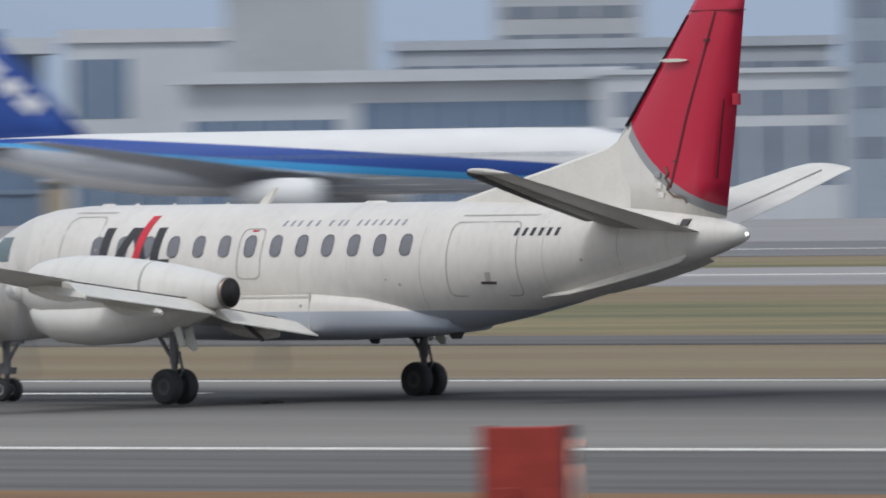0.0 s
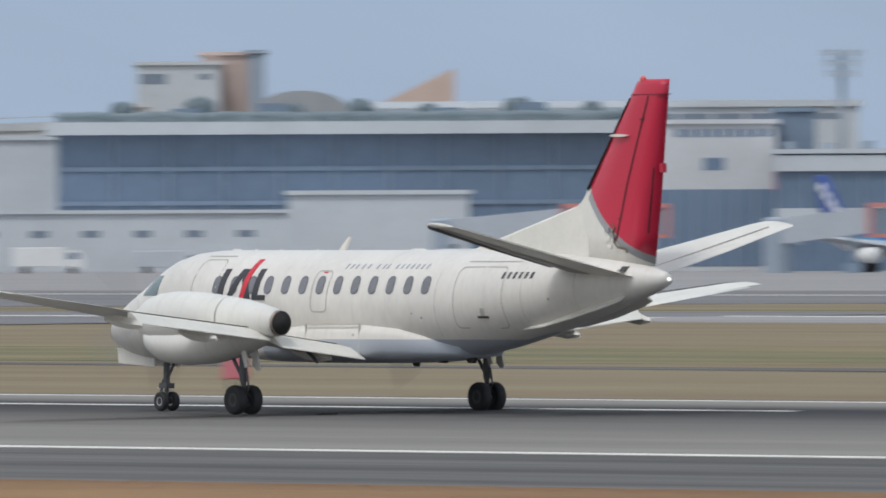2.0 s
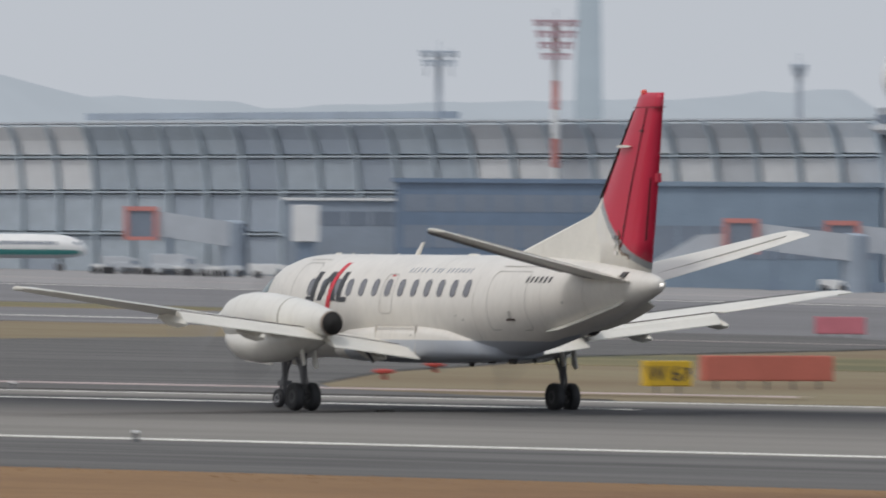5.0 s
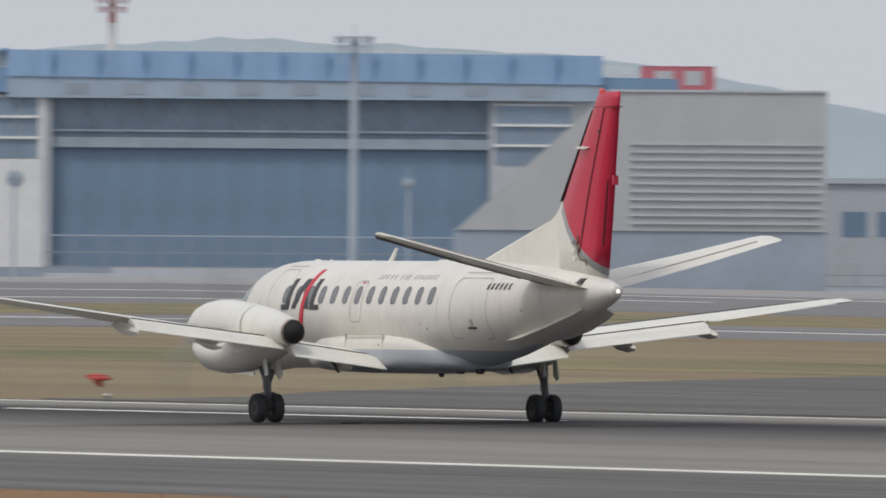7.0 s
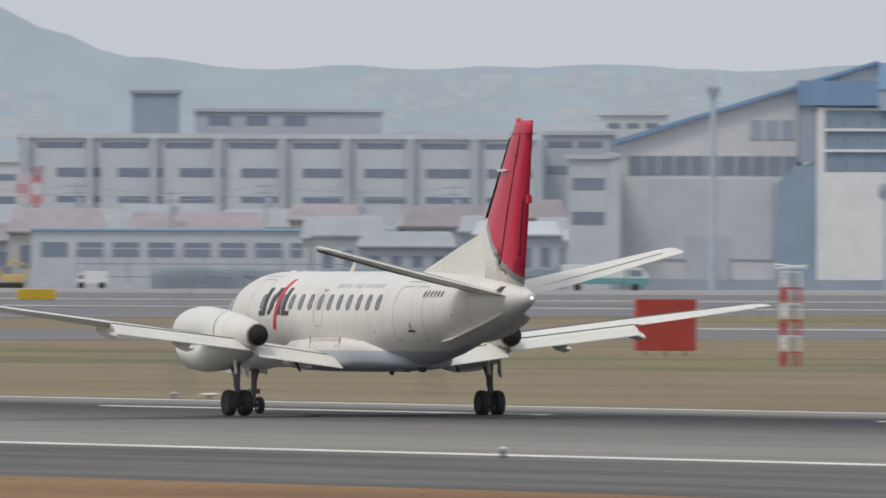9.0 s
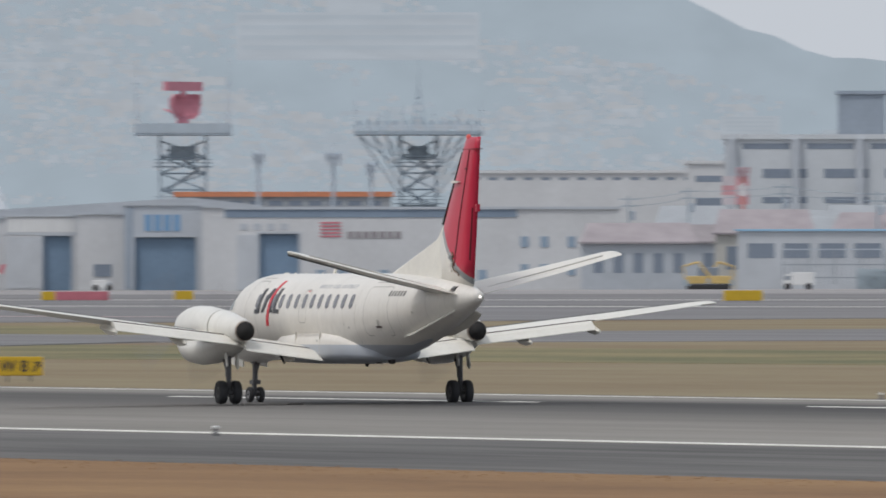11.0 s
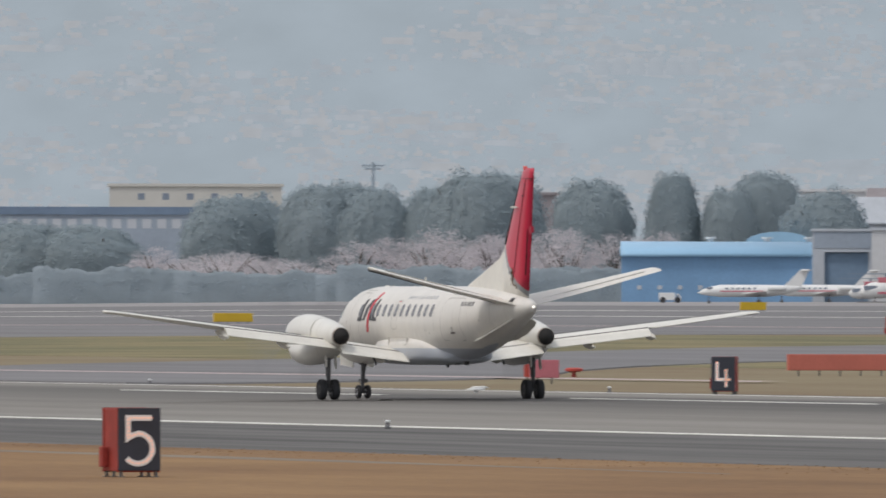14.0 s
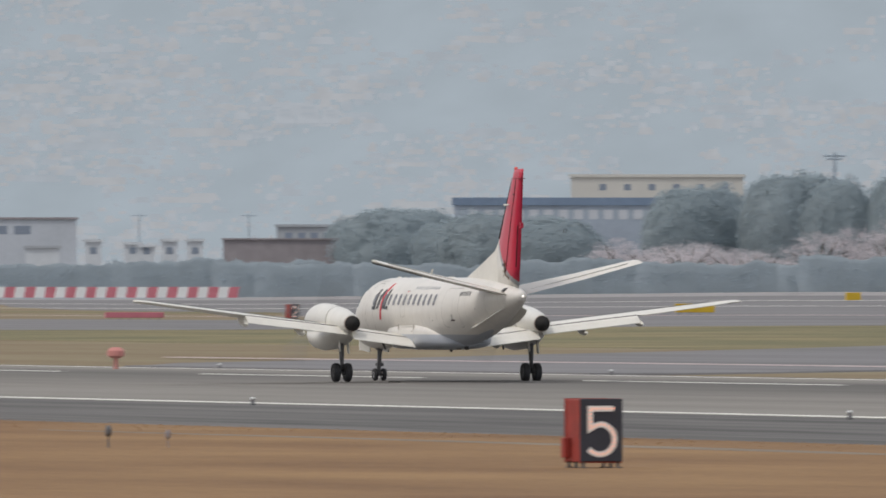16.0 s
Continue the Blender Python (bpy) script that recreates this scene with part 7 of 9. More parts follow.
annex = thing("hangar_annex", spot(24.636, 2087.1, 3.10), "beige gabled hangar annex with a sloping blue roof edge", "annex")
part("gable_wall", prism([(-54.26, -1.5), (-33.64, -1.5), (-33.64, 23.43), (-54.26, 17.01)], 1.5, 28), concrete_beige, annex)
part("roof_edge", prism([(-54.92, 16.75), (-24.48, 26.18), (-24.48, 26.57), (-54.92, 17.27)], 0.6, 28), roof_blue, annex)
part("upper_wall", prism([(-33.64, 24.08), (-24.35, 24.08), (-24.35, 26.11), (-33.64, 23.36)], 1.4, 3), concrete_beige, annex)
for k in range(11):
    part("window", block(-53.28 + k * 1.79, -53.28 + (k + 0.86) * 1.79, 1.38, 1.6, 13.28, 15.44), glass_dark, annex)
for k in range(3):
    part("number_window", block(-39.21 + k * 1.83, -39.21 + (k + 0.75) * 1.83, 1.38, 1.6, 17.4, 19.63), panel_steel, annex)
part("lower_panel", block(-50.99, -36.59, 1.3, 1.6, 3.46, 12.82), panel_light, annex)
part("lower_panel", block(-46.74, -41.5, 1.2, 1.6, 0, 6.08), concrete_grey, annex)
building(spot(23.353, 2144.3, 2.95), 30.9, 2.7, 4, panel_steel, "low grey-blue boundary wall beside the hangar", "wall", name="low_wall", cap=0.15, over=0.05)
mesh_fence(spot(25.060, 1995.0, 2.84), 67.6, 4.9, "long grey steel apron fence before the hangar")
building(spot(25.168, 1970.5, 2.75), 59.3, 1.4, 0.6, panel_light, "low pale kerb wall along the apron", "wall", name="low_wall", cap=0.05, over=0.02)
noise_wall = thing("noise_barrier", spot(25.892, 1912.2, 2.36), "large grey sloping louvred run-up noise barrier", "barrier")
part("panel_wall", prism([(-16.49, 6.06), (22.79, 6.06), (22.79, 20.87), (-0.3, 20.87)], 0, 1.2), concrete_noise, noise_wall)
part("base_wall", block(-16.79, 22.79, 0.2, 2, -1.5, 6.18), panel_steel, noise_wall)
for k in range(11):
    part("louvre", block(1.92, 22.19, -0.25, 0.05, 6.78 + k * 0.84, 6.78 + k * 0.84 + 0.16), panel_light, noise_wall)
part("top_rail", block(-0.6, 22.79, -0.2, 1.4, 20.81, 21.05), panel_light, noise_wall)
building(spot(26.099, 2273.1, 2.62), 9.3, 27.5, 10, pink_mat, "pale red rooftop sign frame far behind", "sign", bands=[(-3.6, 3.9, 25.2, 27.0, 2, 0.60)], name="roof_sign", glass=panel_light, cap=0.1, over=0.05)
building(spot(24.275, 2062.7, 3.06), 75.0, 1.1, 0.5, panel_steel, "grey fence base beside the hangar", "fence", name="fence", cap=0.05, over=0.02)
flood_mast(spot(25.071, 1958.7, 2.76), 26.4, 4.5, False, 2)
flood_mast(spot(24.300, 2332.9, 3.07), 37.1, 5, True, 3, "distant red-topped floodlight mast")
flood_mast(spot(23.443, 1998.3, 2.81), 22.5, 1.6, False, 1, "slim grey lamp mast")
flood_mast(spot(25.245, 1946.1, 2.67), 10.9, 1.2, False, 1, "short grey lamp post")
flood_mast(spot(23.991, 2051.2, 2.98), 11.8, 1.5, False, 1, "short lamp mast with a box head")
building(spot(27.113, 1930.9, 1.88), 36.3, 11.8, 20, concrete_grey, "long low grey cargo shed beyond the apron", "building", bands=[(-17.0, 17.0, 6.1, 8.8, 9, 0.70)], glass=door_blue, cap=0.6)
building(spot(28.010, 1980.3, 1.51), 31.1, 14.6, 20, panel_steel, "grey steel cargo shed with loading doors", "building", bands=[(-14.3, 14.3, 6.8, 10.5, 7, 0.70)], glass=door_blue, cap=0.6)
mesh_fence(spot(27.427, 1845.3, 1.61), 55.0, 3.6, "long grey steel apron fence before the cargo sheds")
building(spot(23.049, 2081.6, 2.90), 4.9, 15.2, 10, panel_light, "small beige stair building with white balconies", "building", bands=[(-2.1, 1.9, 11.6, 13.0, 1, 0.95), (-2.1, 1.9, 7.6, 9.1, 1, 0.95)])
building(spot(23.179, 2159.5, 2.94), 4.7, 16.0, 12, concrete_beige, "beige annex with a grey roof", "building")
building(spot(22.766, 2584.2, 2.92), 31.6, 22.2, 25, concrete_grey, "long grey factory with strip windows", "building", bands=[(-15.0, 15.0, 20.4, 21.3, 7, 0.85), (-15.0, 15.0, 16.5, 17.8, 7, 0.85)], cap=0.6)
building(spot(23.188, 2590.5, 2.94), 9.7, 25.1, 15, concrete_beige, "upper beige factory block with a flat roof", "building", bands=[(-4.1, 4.1, 23.2, 24.0, 3, 0.70)])
building(spot(22.362, 2654.7, 2.90), 18.3, 21.5, 20, concrete_beige, "beige factory block with windows", "building", bands=[(-8.3, 8.3, 19.4, 20.5, 4, 0.70)])
gabled_house(spot(22.595, 2290.3, 2.91), 11.5, 8.2, 10.7, 9, roof_tile, concrete_grey, "low house with a pitched roof beyond the fence")
gabled_house(spot(22.820, 2191.6, 2.92), 11.0, 6.9, 8.4, 9, panel_light, concrete_grey, "low house with a pitched roof beyond the fence")
gabled_house(spot(22.470, 2224.0, 2.90), 12.6, 5.5, 7.2, 9, roof_grey, concrete_grey, "low house with a pitched roof beyond the fence")
gabled_house(spot(22.860, 2265.2, 2.92), 9.6, 9.2, 11.4, 9, roof_tile, concrete_grey, "low house with a pitched roof beyond the fence")
gabled_house(spot(23.040, 2171.8, 2.93), 5.8, 6.2, 7.4, 9, panel_light, concrete_grey, "low house with a pitched roof beyond the fence")
hedge(spot(22.857, 2176.7, 2.92), 50.0, 2.6, 2, hedge_hazed, "dark clipped hedge and fence along the apron", "hedge")
vehicle(spot(23.102, 2038.9, 2.82), 9.9, 3.0, bus_green, "white and green airport bus on the apron", "bus", "airport_bus")
gabled_house(spot(21.116, 2414.9, 2.84), 10.1, 6.6, 8.8, 9, roof_tile, concrete_grey, "low house with a pitched roof beyond the fence")
gabled_house(spot(21.336, 2556.1, 2.85), 9.5, 6.6, 8.6, 9, roof_tile, concrete_beige, "low house with a pitched roof beyond the fence")
gabled_house(spot(21.563, 2448.8, 2.86), 8.5, 7.8, 10.0, 9, roof_grey, concrete_beige, "low house with a pitched roof beyond the fence")
gabled_house(spot(21.828, 2420.5, 2.87), 11.1, 7.3, 9.2, 9, roof_tile, concrete_beige, "low house with a pitched roof beyond the fence")
gabled_house(spot(22.073, 2474.9, 2.89), 12.3, 6.9, 8.6, 9, roof_grey, concrete_beige, "low house with a pitched roof beyond the fence")
gabled_house(spot(22.285, 2294.3, 2.90), 9.6, 7.0, 9.4, 9, roof_grey, concrete_beige, "low house with a pitched roof beyond the fence")
gabled_house(spot(22.500, 2430.2, 2.91), 8.7, 6.5, 8.7, 9, roof_grey, concrete_grey, "low house with a pitched roof beyond the fence")
gabled_house(spot(22.733, 2251.3, 2.92), 8.0, 7.4, 9.3, 9, roof_grey, concrete_grey, "low house with a pitched roof beyond the fence")
gabled_house(spot(23.001, 2226.5, 2.93), 10.5, 6.9, 9.0, 9, roof_grey, concrete_grey, "low house with a pitched roof beyond the fence")
gabled_house(spot(23.201, 2208.4, 2.94), 7.9, 7.1, 9.2, 9, roof_grey, concrete_grey, "low house with a pitched roof beyond the fence")
gabled_house(spot(23.464, 2335.7, 2.95), 10.8, 6.5, 8.6, 9, roof_grey, concrete_beige, "low house with a pitched roof beyond the fence")
gabled_house(spot(23.696, 2239.5, 2.96), 10.2, 6.6, 8.5, 9, roof_tile, concrete_grey, "low house with a pitched roof beyond the fence")
gabled_house(spot(23.932, 2292.6, 2.97), 10.6, 7.8, 9.5, 9, roof_grey, concrete_beige, "low house with a pitched roof beyond the fence")
gabled_house(spot(24.151, 2199.7, 3.02), 9.1, 7.4, 9.6, 9, roof_grey, concrete_grey, "low house with a pitched roof beyond the fence")
gabled_house(spot(21.734, 2511.5, 2.87), 9.4, 7.2, 9.3, 9, roof_grey, concrete_grey, "low house with a pitched roof beyond the fence")
gabled_house(spot(22.006, 2481.9, 2.88), 11.1, 8.3, 11.1, 9, roof_grey, concrete_grey, "low house with a pitched roof beyond the fence")
gabled_house(spot(22.243, 2298.4, 2.89), 9.0, 6.7, 9.3, 9, roof_grey, concrete_beige, "low house with a pitched roof beyond the fence")
gabled_house(spot(22.496, 2352.2, 2.91), 9.4, 6.6, 8.2, 9, roof_grey, concrete_beige, "low house with a pitched roof beyond the fence")
gabled_house(spot(22.773, 2325.1, 2.92), 11.3, 6.7, 9.3, 9, roof_tile, concrete_beige, "low house with a pitched roof beyond the fence")
gabled_house(spot(22.993, 2380.9, 2.93), 9.0, 6.4, 9.0, 9, roof_tile, concrete_grey, "low house with a pitched roof beyond the fence")
building(spot(22.164, 2783.2, 2.89), 61.1, 18.5, 25, concrete_grey, "long grey factory block beyond the houses", "building", bands=[(-29.7, 29.7, 15.7, 16.7, 9, 0.80), (-29.7, 29.7, 11.1, 12.4, 9, 0.80)])
building(spot(21.562, 2884.2, 2.86), 45.2, 20.1, 25, concrete_beige, "long beige works building beyond the houses", "building", bands=[(-21.7, 21.7, 17.2, 18.2, 8, 0.80), (-21.7, 21.7, 13.4, 14.6, 8, 0.80)])
hedge(spot(22.430, 2214.3, 2.90), 60.0, 2.5, 1.5, hedge_hazed, "dark hedge and fence along the apron edge", "hedge")
building(spot(22.063, 2555.7, 2.89), 73.9, 21.3, 30, concrete_pale, "large pale works building with dark window bays", "building", bands=[(-35.6, 37.0, 19.9, 20.7, 8, 0.74), (-32.8, 37.0, 15.8, 17.1, 8, 0.72), (-32.8, 37.0, 12.2, 13.1, 8, 0.72)], cap=0.7)
works = thing("works_pilasters", spot(22.063, 2554.9, 2.89), "pale vertical pilasters on the works front", "pilasters")
for k in range(9):
    part("pilaster", block(-36.0 + 9.1 * k - 0.55, -36.0 + 9.1 * k + 0.55, -0.3, 0.6, -1.5, 21.3), concrete_grey, works)
building(spot(22.092, 2605.7, 2.89), 27.0, 25.6, 12, concrete_grey, "grey roof plant storey of the works", "building", bands=[(-12.7, 3.7, 23.6, 25.0, 3, 0.60)])
building(spot(21.670, 2667.5, 2.87), 7.0, 28.9, 10, panel_steel, "tall grey water tank block on the works", "building")
building(spot(20.808, 3096.6, 2.83), 46.6, 20.0, 20, concrete_beige, "long pale wall building far behind", "building", bands=[(-21.4, 21.4, 18.8, 19.3, 14, 0.50)])
gabled_house(spot(21.135, 2496.0, 2.84), 10.6, 9.1, 11.7, 9, roof_grey, concrete_grey, "grey gabled works shed")
gabled_house(spot(21.414, 2478.7, 2.85), 14.4, 9.0, 11.0, 9, roof_grey, concrete_grey, "long grey-roofed shed beyond the fence")
gabled_house(spot(21.715, 2513.6, 2.87), 15.0, 8.9, 11.8, 9, roof_grey, concrete_beige, "beige house with a grey pitched roof")
gabled_house(spot(22.020, 2427.1, 2.88), 12.9, 8.5, 10.6, 9, roof_grey, concrete_beige, "low beige building with a grey roof")
building(spot(21.077, 2447.0, 2.84), 16.9, 7.2, 8, roof_grey, "low grey shed with a flat roof", "building", bands=[(-6.9, 6.9, 5.5, 6.3, 3, 0.80)])
building(spot(21.850, 2337.6, 2.88), 46.9, 7.6, 8, panel_light, "long white storage building with a pale blue edge", "building", bands=[(-22.7, 23.5, 4.1, 6.0, 10, 0.75)], roof=roof_bright, cap=0.25)
mesh_fence(spot(22.075, 2271.5, 2.88), 52.0, 5.1, "pale steel fence along the works yard")
hedge(spot(22.160, 2279.4, 2.87), 34.0, 1.9, 2.0, hedge_hazed, "dark hedge along the apron fence", "hedge")
# Low-contrast pinks: the haze before the board is painted into both tones.
board_pink = material("hazed_pink_board", (0.56, 0.30, 0.32), 0.7, vary=0.08, scale=0.6)
board_pale = material("hazed_pale_board", (0.56, 0.50, 0.52), 0.7, vary=0.08, scale=0.6)
gabled_house(spot(21.36, 2362.0, 2.85), 13.5, 7.6, 10.6, 10, roof_brown, concrete_cream, "beige works house with a brown tiled roof")
gabled_house(spot(21.80, 2372.0, 2.87), 19.0, 7.9, 10.2, 10, roof_brown, concrete_beige, "long works house with a brown tiled roof")
gabled_house(spot(22.22, 2362.0, 2.87), 11.0, 9.3, 11.2, 10, roof_brown, concrete_cream, "cream house with a dark brown roof")
gabled_house(spot(22.62, 2350.0, 2.89), 15.0, 8.4, 10.4, 10, roof_grey, wall_pale_blue, "grey-blue shed with a low pitched roof")
gabled_house(spot(20.96, 2350.0, 2.84), 15.5, 6.4, 8.8, 10, roof_brown, concrete_grey, "low shed with a dull brown roof beside the hangar")
obstacle_board = thing("obstacle_board", spot(21.269, 2453.5, 2.85), "red and white chequered obstacle board on a pole", "board")
part("pole", tube((0, 0.3, -1), (0, 0.3, 15.5), 0.3, 0.22, 8), white_mat, obstacle_board)
for i in range(2):
    for j in range(3):
        part("panel", block(-1.85 + i * 1.85, i * 1.85, -0.1, 0.1, 15.5 - (j + 1) * 1.3, 15.5 - j * 1.3), board_pink if (i + j) % 2 else board_pale, obstacle_board)
vehicle(spot(21.469, 2226.8, 2.83, 180), 3.9, 2.2, white_mat, "white pickup truck parked on the apron")
excavator(spot(21.150, 2315.3, 2.84), "small yellow digger parked by the shed")
excavator(spot(21.215, 2308.7, 2.85, 180), "small yellow digger parked by the shed")
for b_, d_, h_ in ((20.93, 2400, 12.5), (21.12, 2390, 13.5), (21.42, 2380, 14.0), (21.72, 2372, 13.0), (22.02, 2366, 14.0), (22.32, 2360, 13.2), (22.62, 2352, 13.8)):
    pole = thing("power_pole", spot(b_, d_, 2.86), "grey concrete power pole with cross arms and a transformer", "power pole", "power poles")
    part("mast", tube((0, 0, -1), (0, 0, h_), 0.2, 0.12, 7), steel_hazed, pole)
    part("cross_arm", merge(block(-1.3, 1.3, -0.07, 0.07, h_ - 0.5, h_ - 0.36), block(-1.1, 1.1, -0.07, 0.07, h_ - 1.4, h_ - 1.26)), steel_hazed, pole)
    part("transformer", turned([(0.3, h_ - 3.2), (0.34, h_ - 3.1), (0.34, h_ - 2.1), (0.28, h_ - 2.0)], 10, "Z", (0.5, 0, 0)), mast_mat, pole)
span_ends = [Vector(spot(b_, d_, 2.86).translation) + Vector((0, 0, h_ - 0.4)) for b_, d_, h_ in ((20.93, 2400, 12.5), (21.12, 2390, 13.5), (21.42, 2380, 14.0), (21.72, 2372, 13.0), (22.02, 2366, 14.0), (22.32, 2360, 13.2), (22.62, 2352, 13.8))]
wires = thing("power_lines", pose(0, 0, 0), "thin dark power lines sagging between the poles", "power line")
for p_, q_ in zip(span_ends, span_ends[1:]):
    for dz in (0.0, -0.9):
        sag = [p_ + (q_ - p_) * (k / 5) + Vector((0, 0, dz - 0.9 * (k / 5) * (1 - k / 5))) for k in range(6)]
        part("wire", merge(*[tube(a_, c_, 0.035, n=4) for a_, c_ in zip(sag, sag[1:])]), steel_hazed, wires)
hangar_bay(spot(18.643, 2596.4, 2.73), 8.55, 10.29, [(-2.65, 4.03, 7.27)], concrete_grey, "grey hangar with a tall dark doorway", [(-4.03, 4.28, 7.84, 10.12, panel_steel)])
hangar_bay(spot(18.842, 2569.9, 2.73), 9.43, 10.32, [], concrete_beige, "plain beige hangar wall")
hangar_bay(spot(19.062, 2541.5, 2.75), 10.12, 10.49, [(0.12, 4.26, 7.78)], concrete_beige, "low hangar with a slatted white parapet", [(-4.58, -3.95, 8.34, 10.25, white_mat), (-3.63, -2.99, 8.34, 10.25, white_mat), (-2.67, -2.03, 8.34, 10.25, white_mat), (-1.71, -1.08, 8.34, 10.25, white_mat), (-0.76, -0.12, 8.34, 10.25, white_mat), (0.20, 0.84, 8.34, 10.25, white_mat), (1.16, 1.79, 8.34, 10.25, white_mat), (2.11, 2.75, 8.34, 10.25, white_mat), (3.07, 3.71, 8.34, 10.25, white_mat), (4.03, 4.66, 8.34, 10.25, white_mat), (-5.06, 5.06, 7.94, 8.26, panel_light), (-4.90, 0.04, 0.37, 7.62, panel_light)])
hangar_bay(spot(19.250, 2517.5, 2.75), 6.55, 10.68, [], concrete_beige, "plain beige link building", [(-0.99, 1.54, 2.00, 3.73, glass_dark)])
hangar_bay(spot(19.449, 2492.8, 2.76), 10.79, 11.80, [(-4.07, 4.61, 7.42)], concrete_grey, "hangar with a pale blue-grey fascia and lettering bars", [(-2.58, -1.64, 8.28, 10.55, wall_bright), (-1.25, -0.31, 8.28, 10.55, wall_bright), (0.08, 1.02, 8.28, 10.55, wall_bright), (1.41, 2.35, 8.28, 10.55, wall_bright), (-5.24, -4.14, 0.31, 11.49, panel_steel)])
hangar_bay(spot(19.609, 2473.2, 2.77), 3.10, 11.37, [], concrete_beige, "beige stair pilaster between hangars")
hangar_bay(spot(20.271, 2395.6, 2.80), 52.44, 10.78, [(-21.71, -16.30, 7.55)], concrete_beige, "long beige hangar with blue windows and an emblem", [(-26.22, 12.70, 9.72, 10.78, panel_dark), (-24.57, -21.79, 0.19, 7.40, panel_light), (-24.12, -23.22, 8.07, 8.90, concrete_grey), (-22.31, -21.41, 8.07, 8.90, concrete_grey), (-20.51, -19.61, 8.07, 8.90, concrete_grey), (-18.71, -17.81, 8.07, 8.90, concrete_grey), (-14.05, -12.85, 1.16, 2.74, wall_pale_blue), (-11.19, -9.99, 1.16, 2.74, wall_pale_blue), (-8.49, -7.29, 1.16, 2.74, wall_pale_blue), (-5.63, -4.43, 1.16, 2.74, wall_pale_blue), (-2.78, -1.58, 1.16, 2.74, wall_pale_blue), (0.08, 1.28, 1.16, 2.74, wall_pale_blue), (4.43, 5.63, 1.16, 2.74, wall_pale_blue), (7.44, 8.64, 1.16, 2.74, wall_pale_blue), (13.15, 14.20, 5.74, 7.17, wall_pale_blue), (15.78, 16.83, 5.74, 7.17, wall_pale_blue), (19.38, 20.44, 5.74, 7.17, wall_pale_blue), (23.14, 24.19, 5.74, 7.17, wall_pale_blue), (13.15, 14.20, 1.99, 3.49, wall_pale_blue), (15.78, 16.83, 1.99, 3.49, wall_pale_blue), (19.38, 20.44, 1.99, 3.49, wall_pale_blue), (23.14, 24.19, 1.99, 3.49, wall_pale_blue), (-13.45, -10.74, 8.90, 9.12, pink_mat), (-13.45, -10.74, 8.45, 8.67, pink_mat), (-13.45, -10.74, 8.00, 8.22, pink_mat), (-13.45, -10.74, 7.55, 7.77, pink_mat), (-13.45, -10.74, 7.10, 7.32, pink_mat), (-9.84, -9.09, 6.94, 7.85, roof_tile), (-8.79, -8.04, 6.94, 7.85, roof_tile), (-7.74, -6.99, 6.94, 7.85, roof_tile), (-6.69, -5.94, 6.94, 7.85, roof_tile), (-5.63, -4.88, 6.94, 7.85, roof_tile), (-4.58, -3.83, 6.94, 7.85, roof_tile), (-3.53, -2.78, 6.94, 7.85, roof_tile)])
back_roof = thing("hangar_roof", spot(19.174, 2603.3, 2.75), "long pale gabled hangar roof behind the fronts", "roof")
part("gable_roof", prism([(-12.2, -1.5), (26.9, -1.5), (26.9, 12.3), (16.3, 13.5), (-12.2, 11.7)], 0, 20), concrete_grey, back_roof)
building(spot(19.832, 2652.8, 2.78), 31.6, 13.8, 12, roof_grey, "low grey building with an orange roof edge", "building", bands=[(-14.3, 14.8, 12.5, 13.2, 10, 0.70)], roof=orange_mat, cap=0.75)
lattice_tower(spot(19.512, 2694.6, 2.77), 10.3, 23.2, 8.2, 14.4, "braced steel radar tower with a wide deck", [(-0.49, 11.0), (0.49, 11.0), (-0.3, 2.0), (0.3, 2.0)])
# radar red with the haze mixed into the paint colour
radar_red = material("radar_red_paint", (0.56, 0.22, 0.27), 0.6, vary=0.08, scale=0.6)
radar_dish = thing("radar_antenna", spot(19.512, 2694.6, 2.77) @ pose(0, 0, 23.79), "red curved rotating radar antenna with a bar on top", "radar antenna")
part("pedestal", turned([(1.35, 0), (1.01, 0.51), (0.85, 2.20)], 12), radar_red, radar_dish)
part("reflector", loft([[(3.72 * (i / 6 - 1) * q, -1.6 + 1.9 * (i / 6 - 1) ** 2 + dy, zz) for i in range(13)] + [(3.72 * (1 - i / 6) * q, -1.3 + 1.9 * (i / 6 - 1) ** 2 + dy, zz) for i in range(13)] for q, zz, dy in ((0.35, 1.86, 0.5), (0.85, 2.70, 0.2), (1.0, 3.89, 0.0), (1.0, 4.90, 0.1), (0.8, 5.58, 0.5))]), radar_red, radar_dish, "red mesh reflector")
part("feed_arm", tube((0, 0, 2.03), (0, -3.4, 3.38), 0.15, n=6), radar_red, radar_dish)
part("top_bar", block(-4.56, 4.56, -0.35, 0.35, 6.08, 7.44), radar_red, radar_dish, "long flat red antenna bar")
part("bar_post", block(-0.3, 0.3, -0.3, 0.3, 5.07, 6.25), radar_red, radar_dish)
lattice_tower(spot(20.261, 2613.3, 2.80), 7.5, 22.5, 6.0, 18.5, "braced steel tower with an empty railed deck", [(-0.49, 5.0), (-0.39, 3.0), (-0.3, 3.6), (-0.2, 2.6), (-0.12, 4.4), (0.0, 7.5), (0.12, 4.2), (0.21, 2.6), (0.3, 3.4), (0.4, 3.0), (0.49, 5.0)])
flood_mast(spot(19.990, 2451.3, 2.79), 18.4, 2.4, False, 2, "thin lamp mast with a square head")
flood_mast(spot(20.110, 2457.6, 2.79), 17.1, 1.6, False, 4, "thin lattice lamp mast")
flood_mast(spot(19.752, 2544.7, 2.78), 19.1, 1.8, False, 3, "thin pale stack mast with a ringed head")
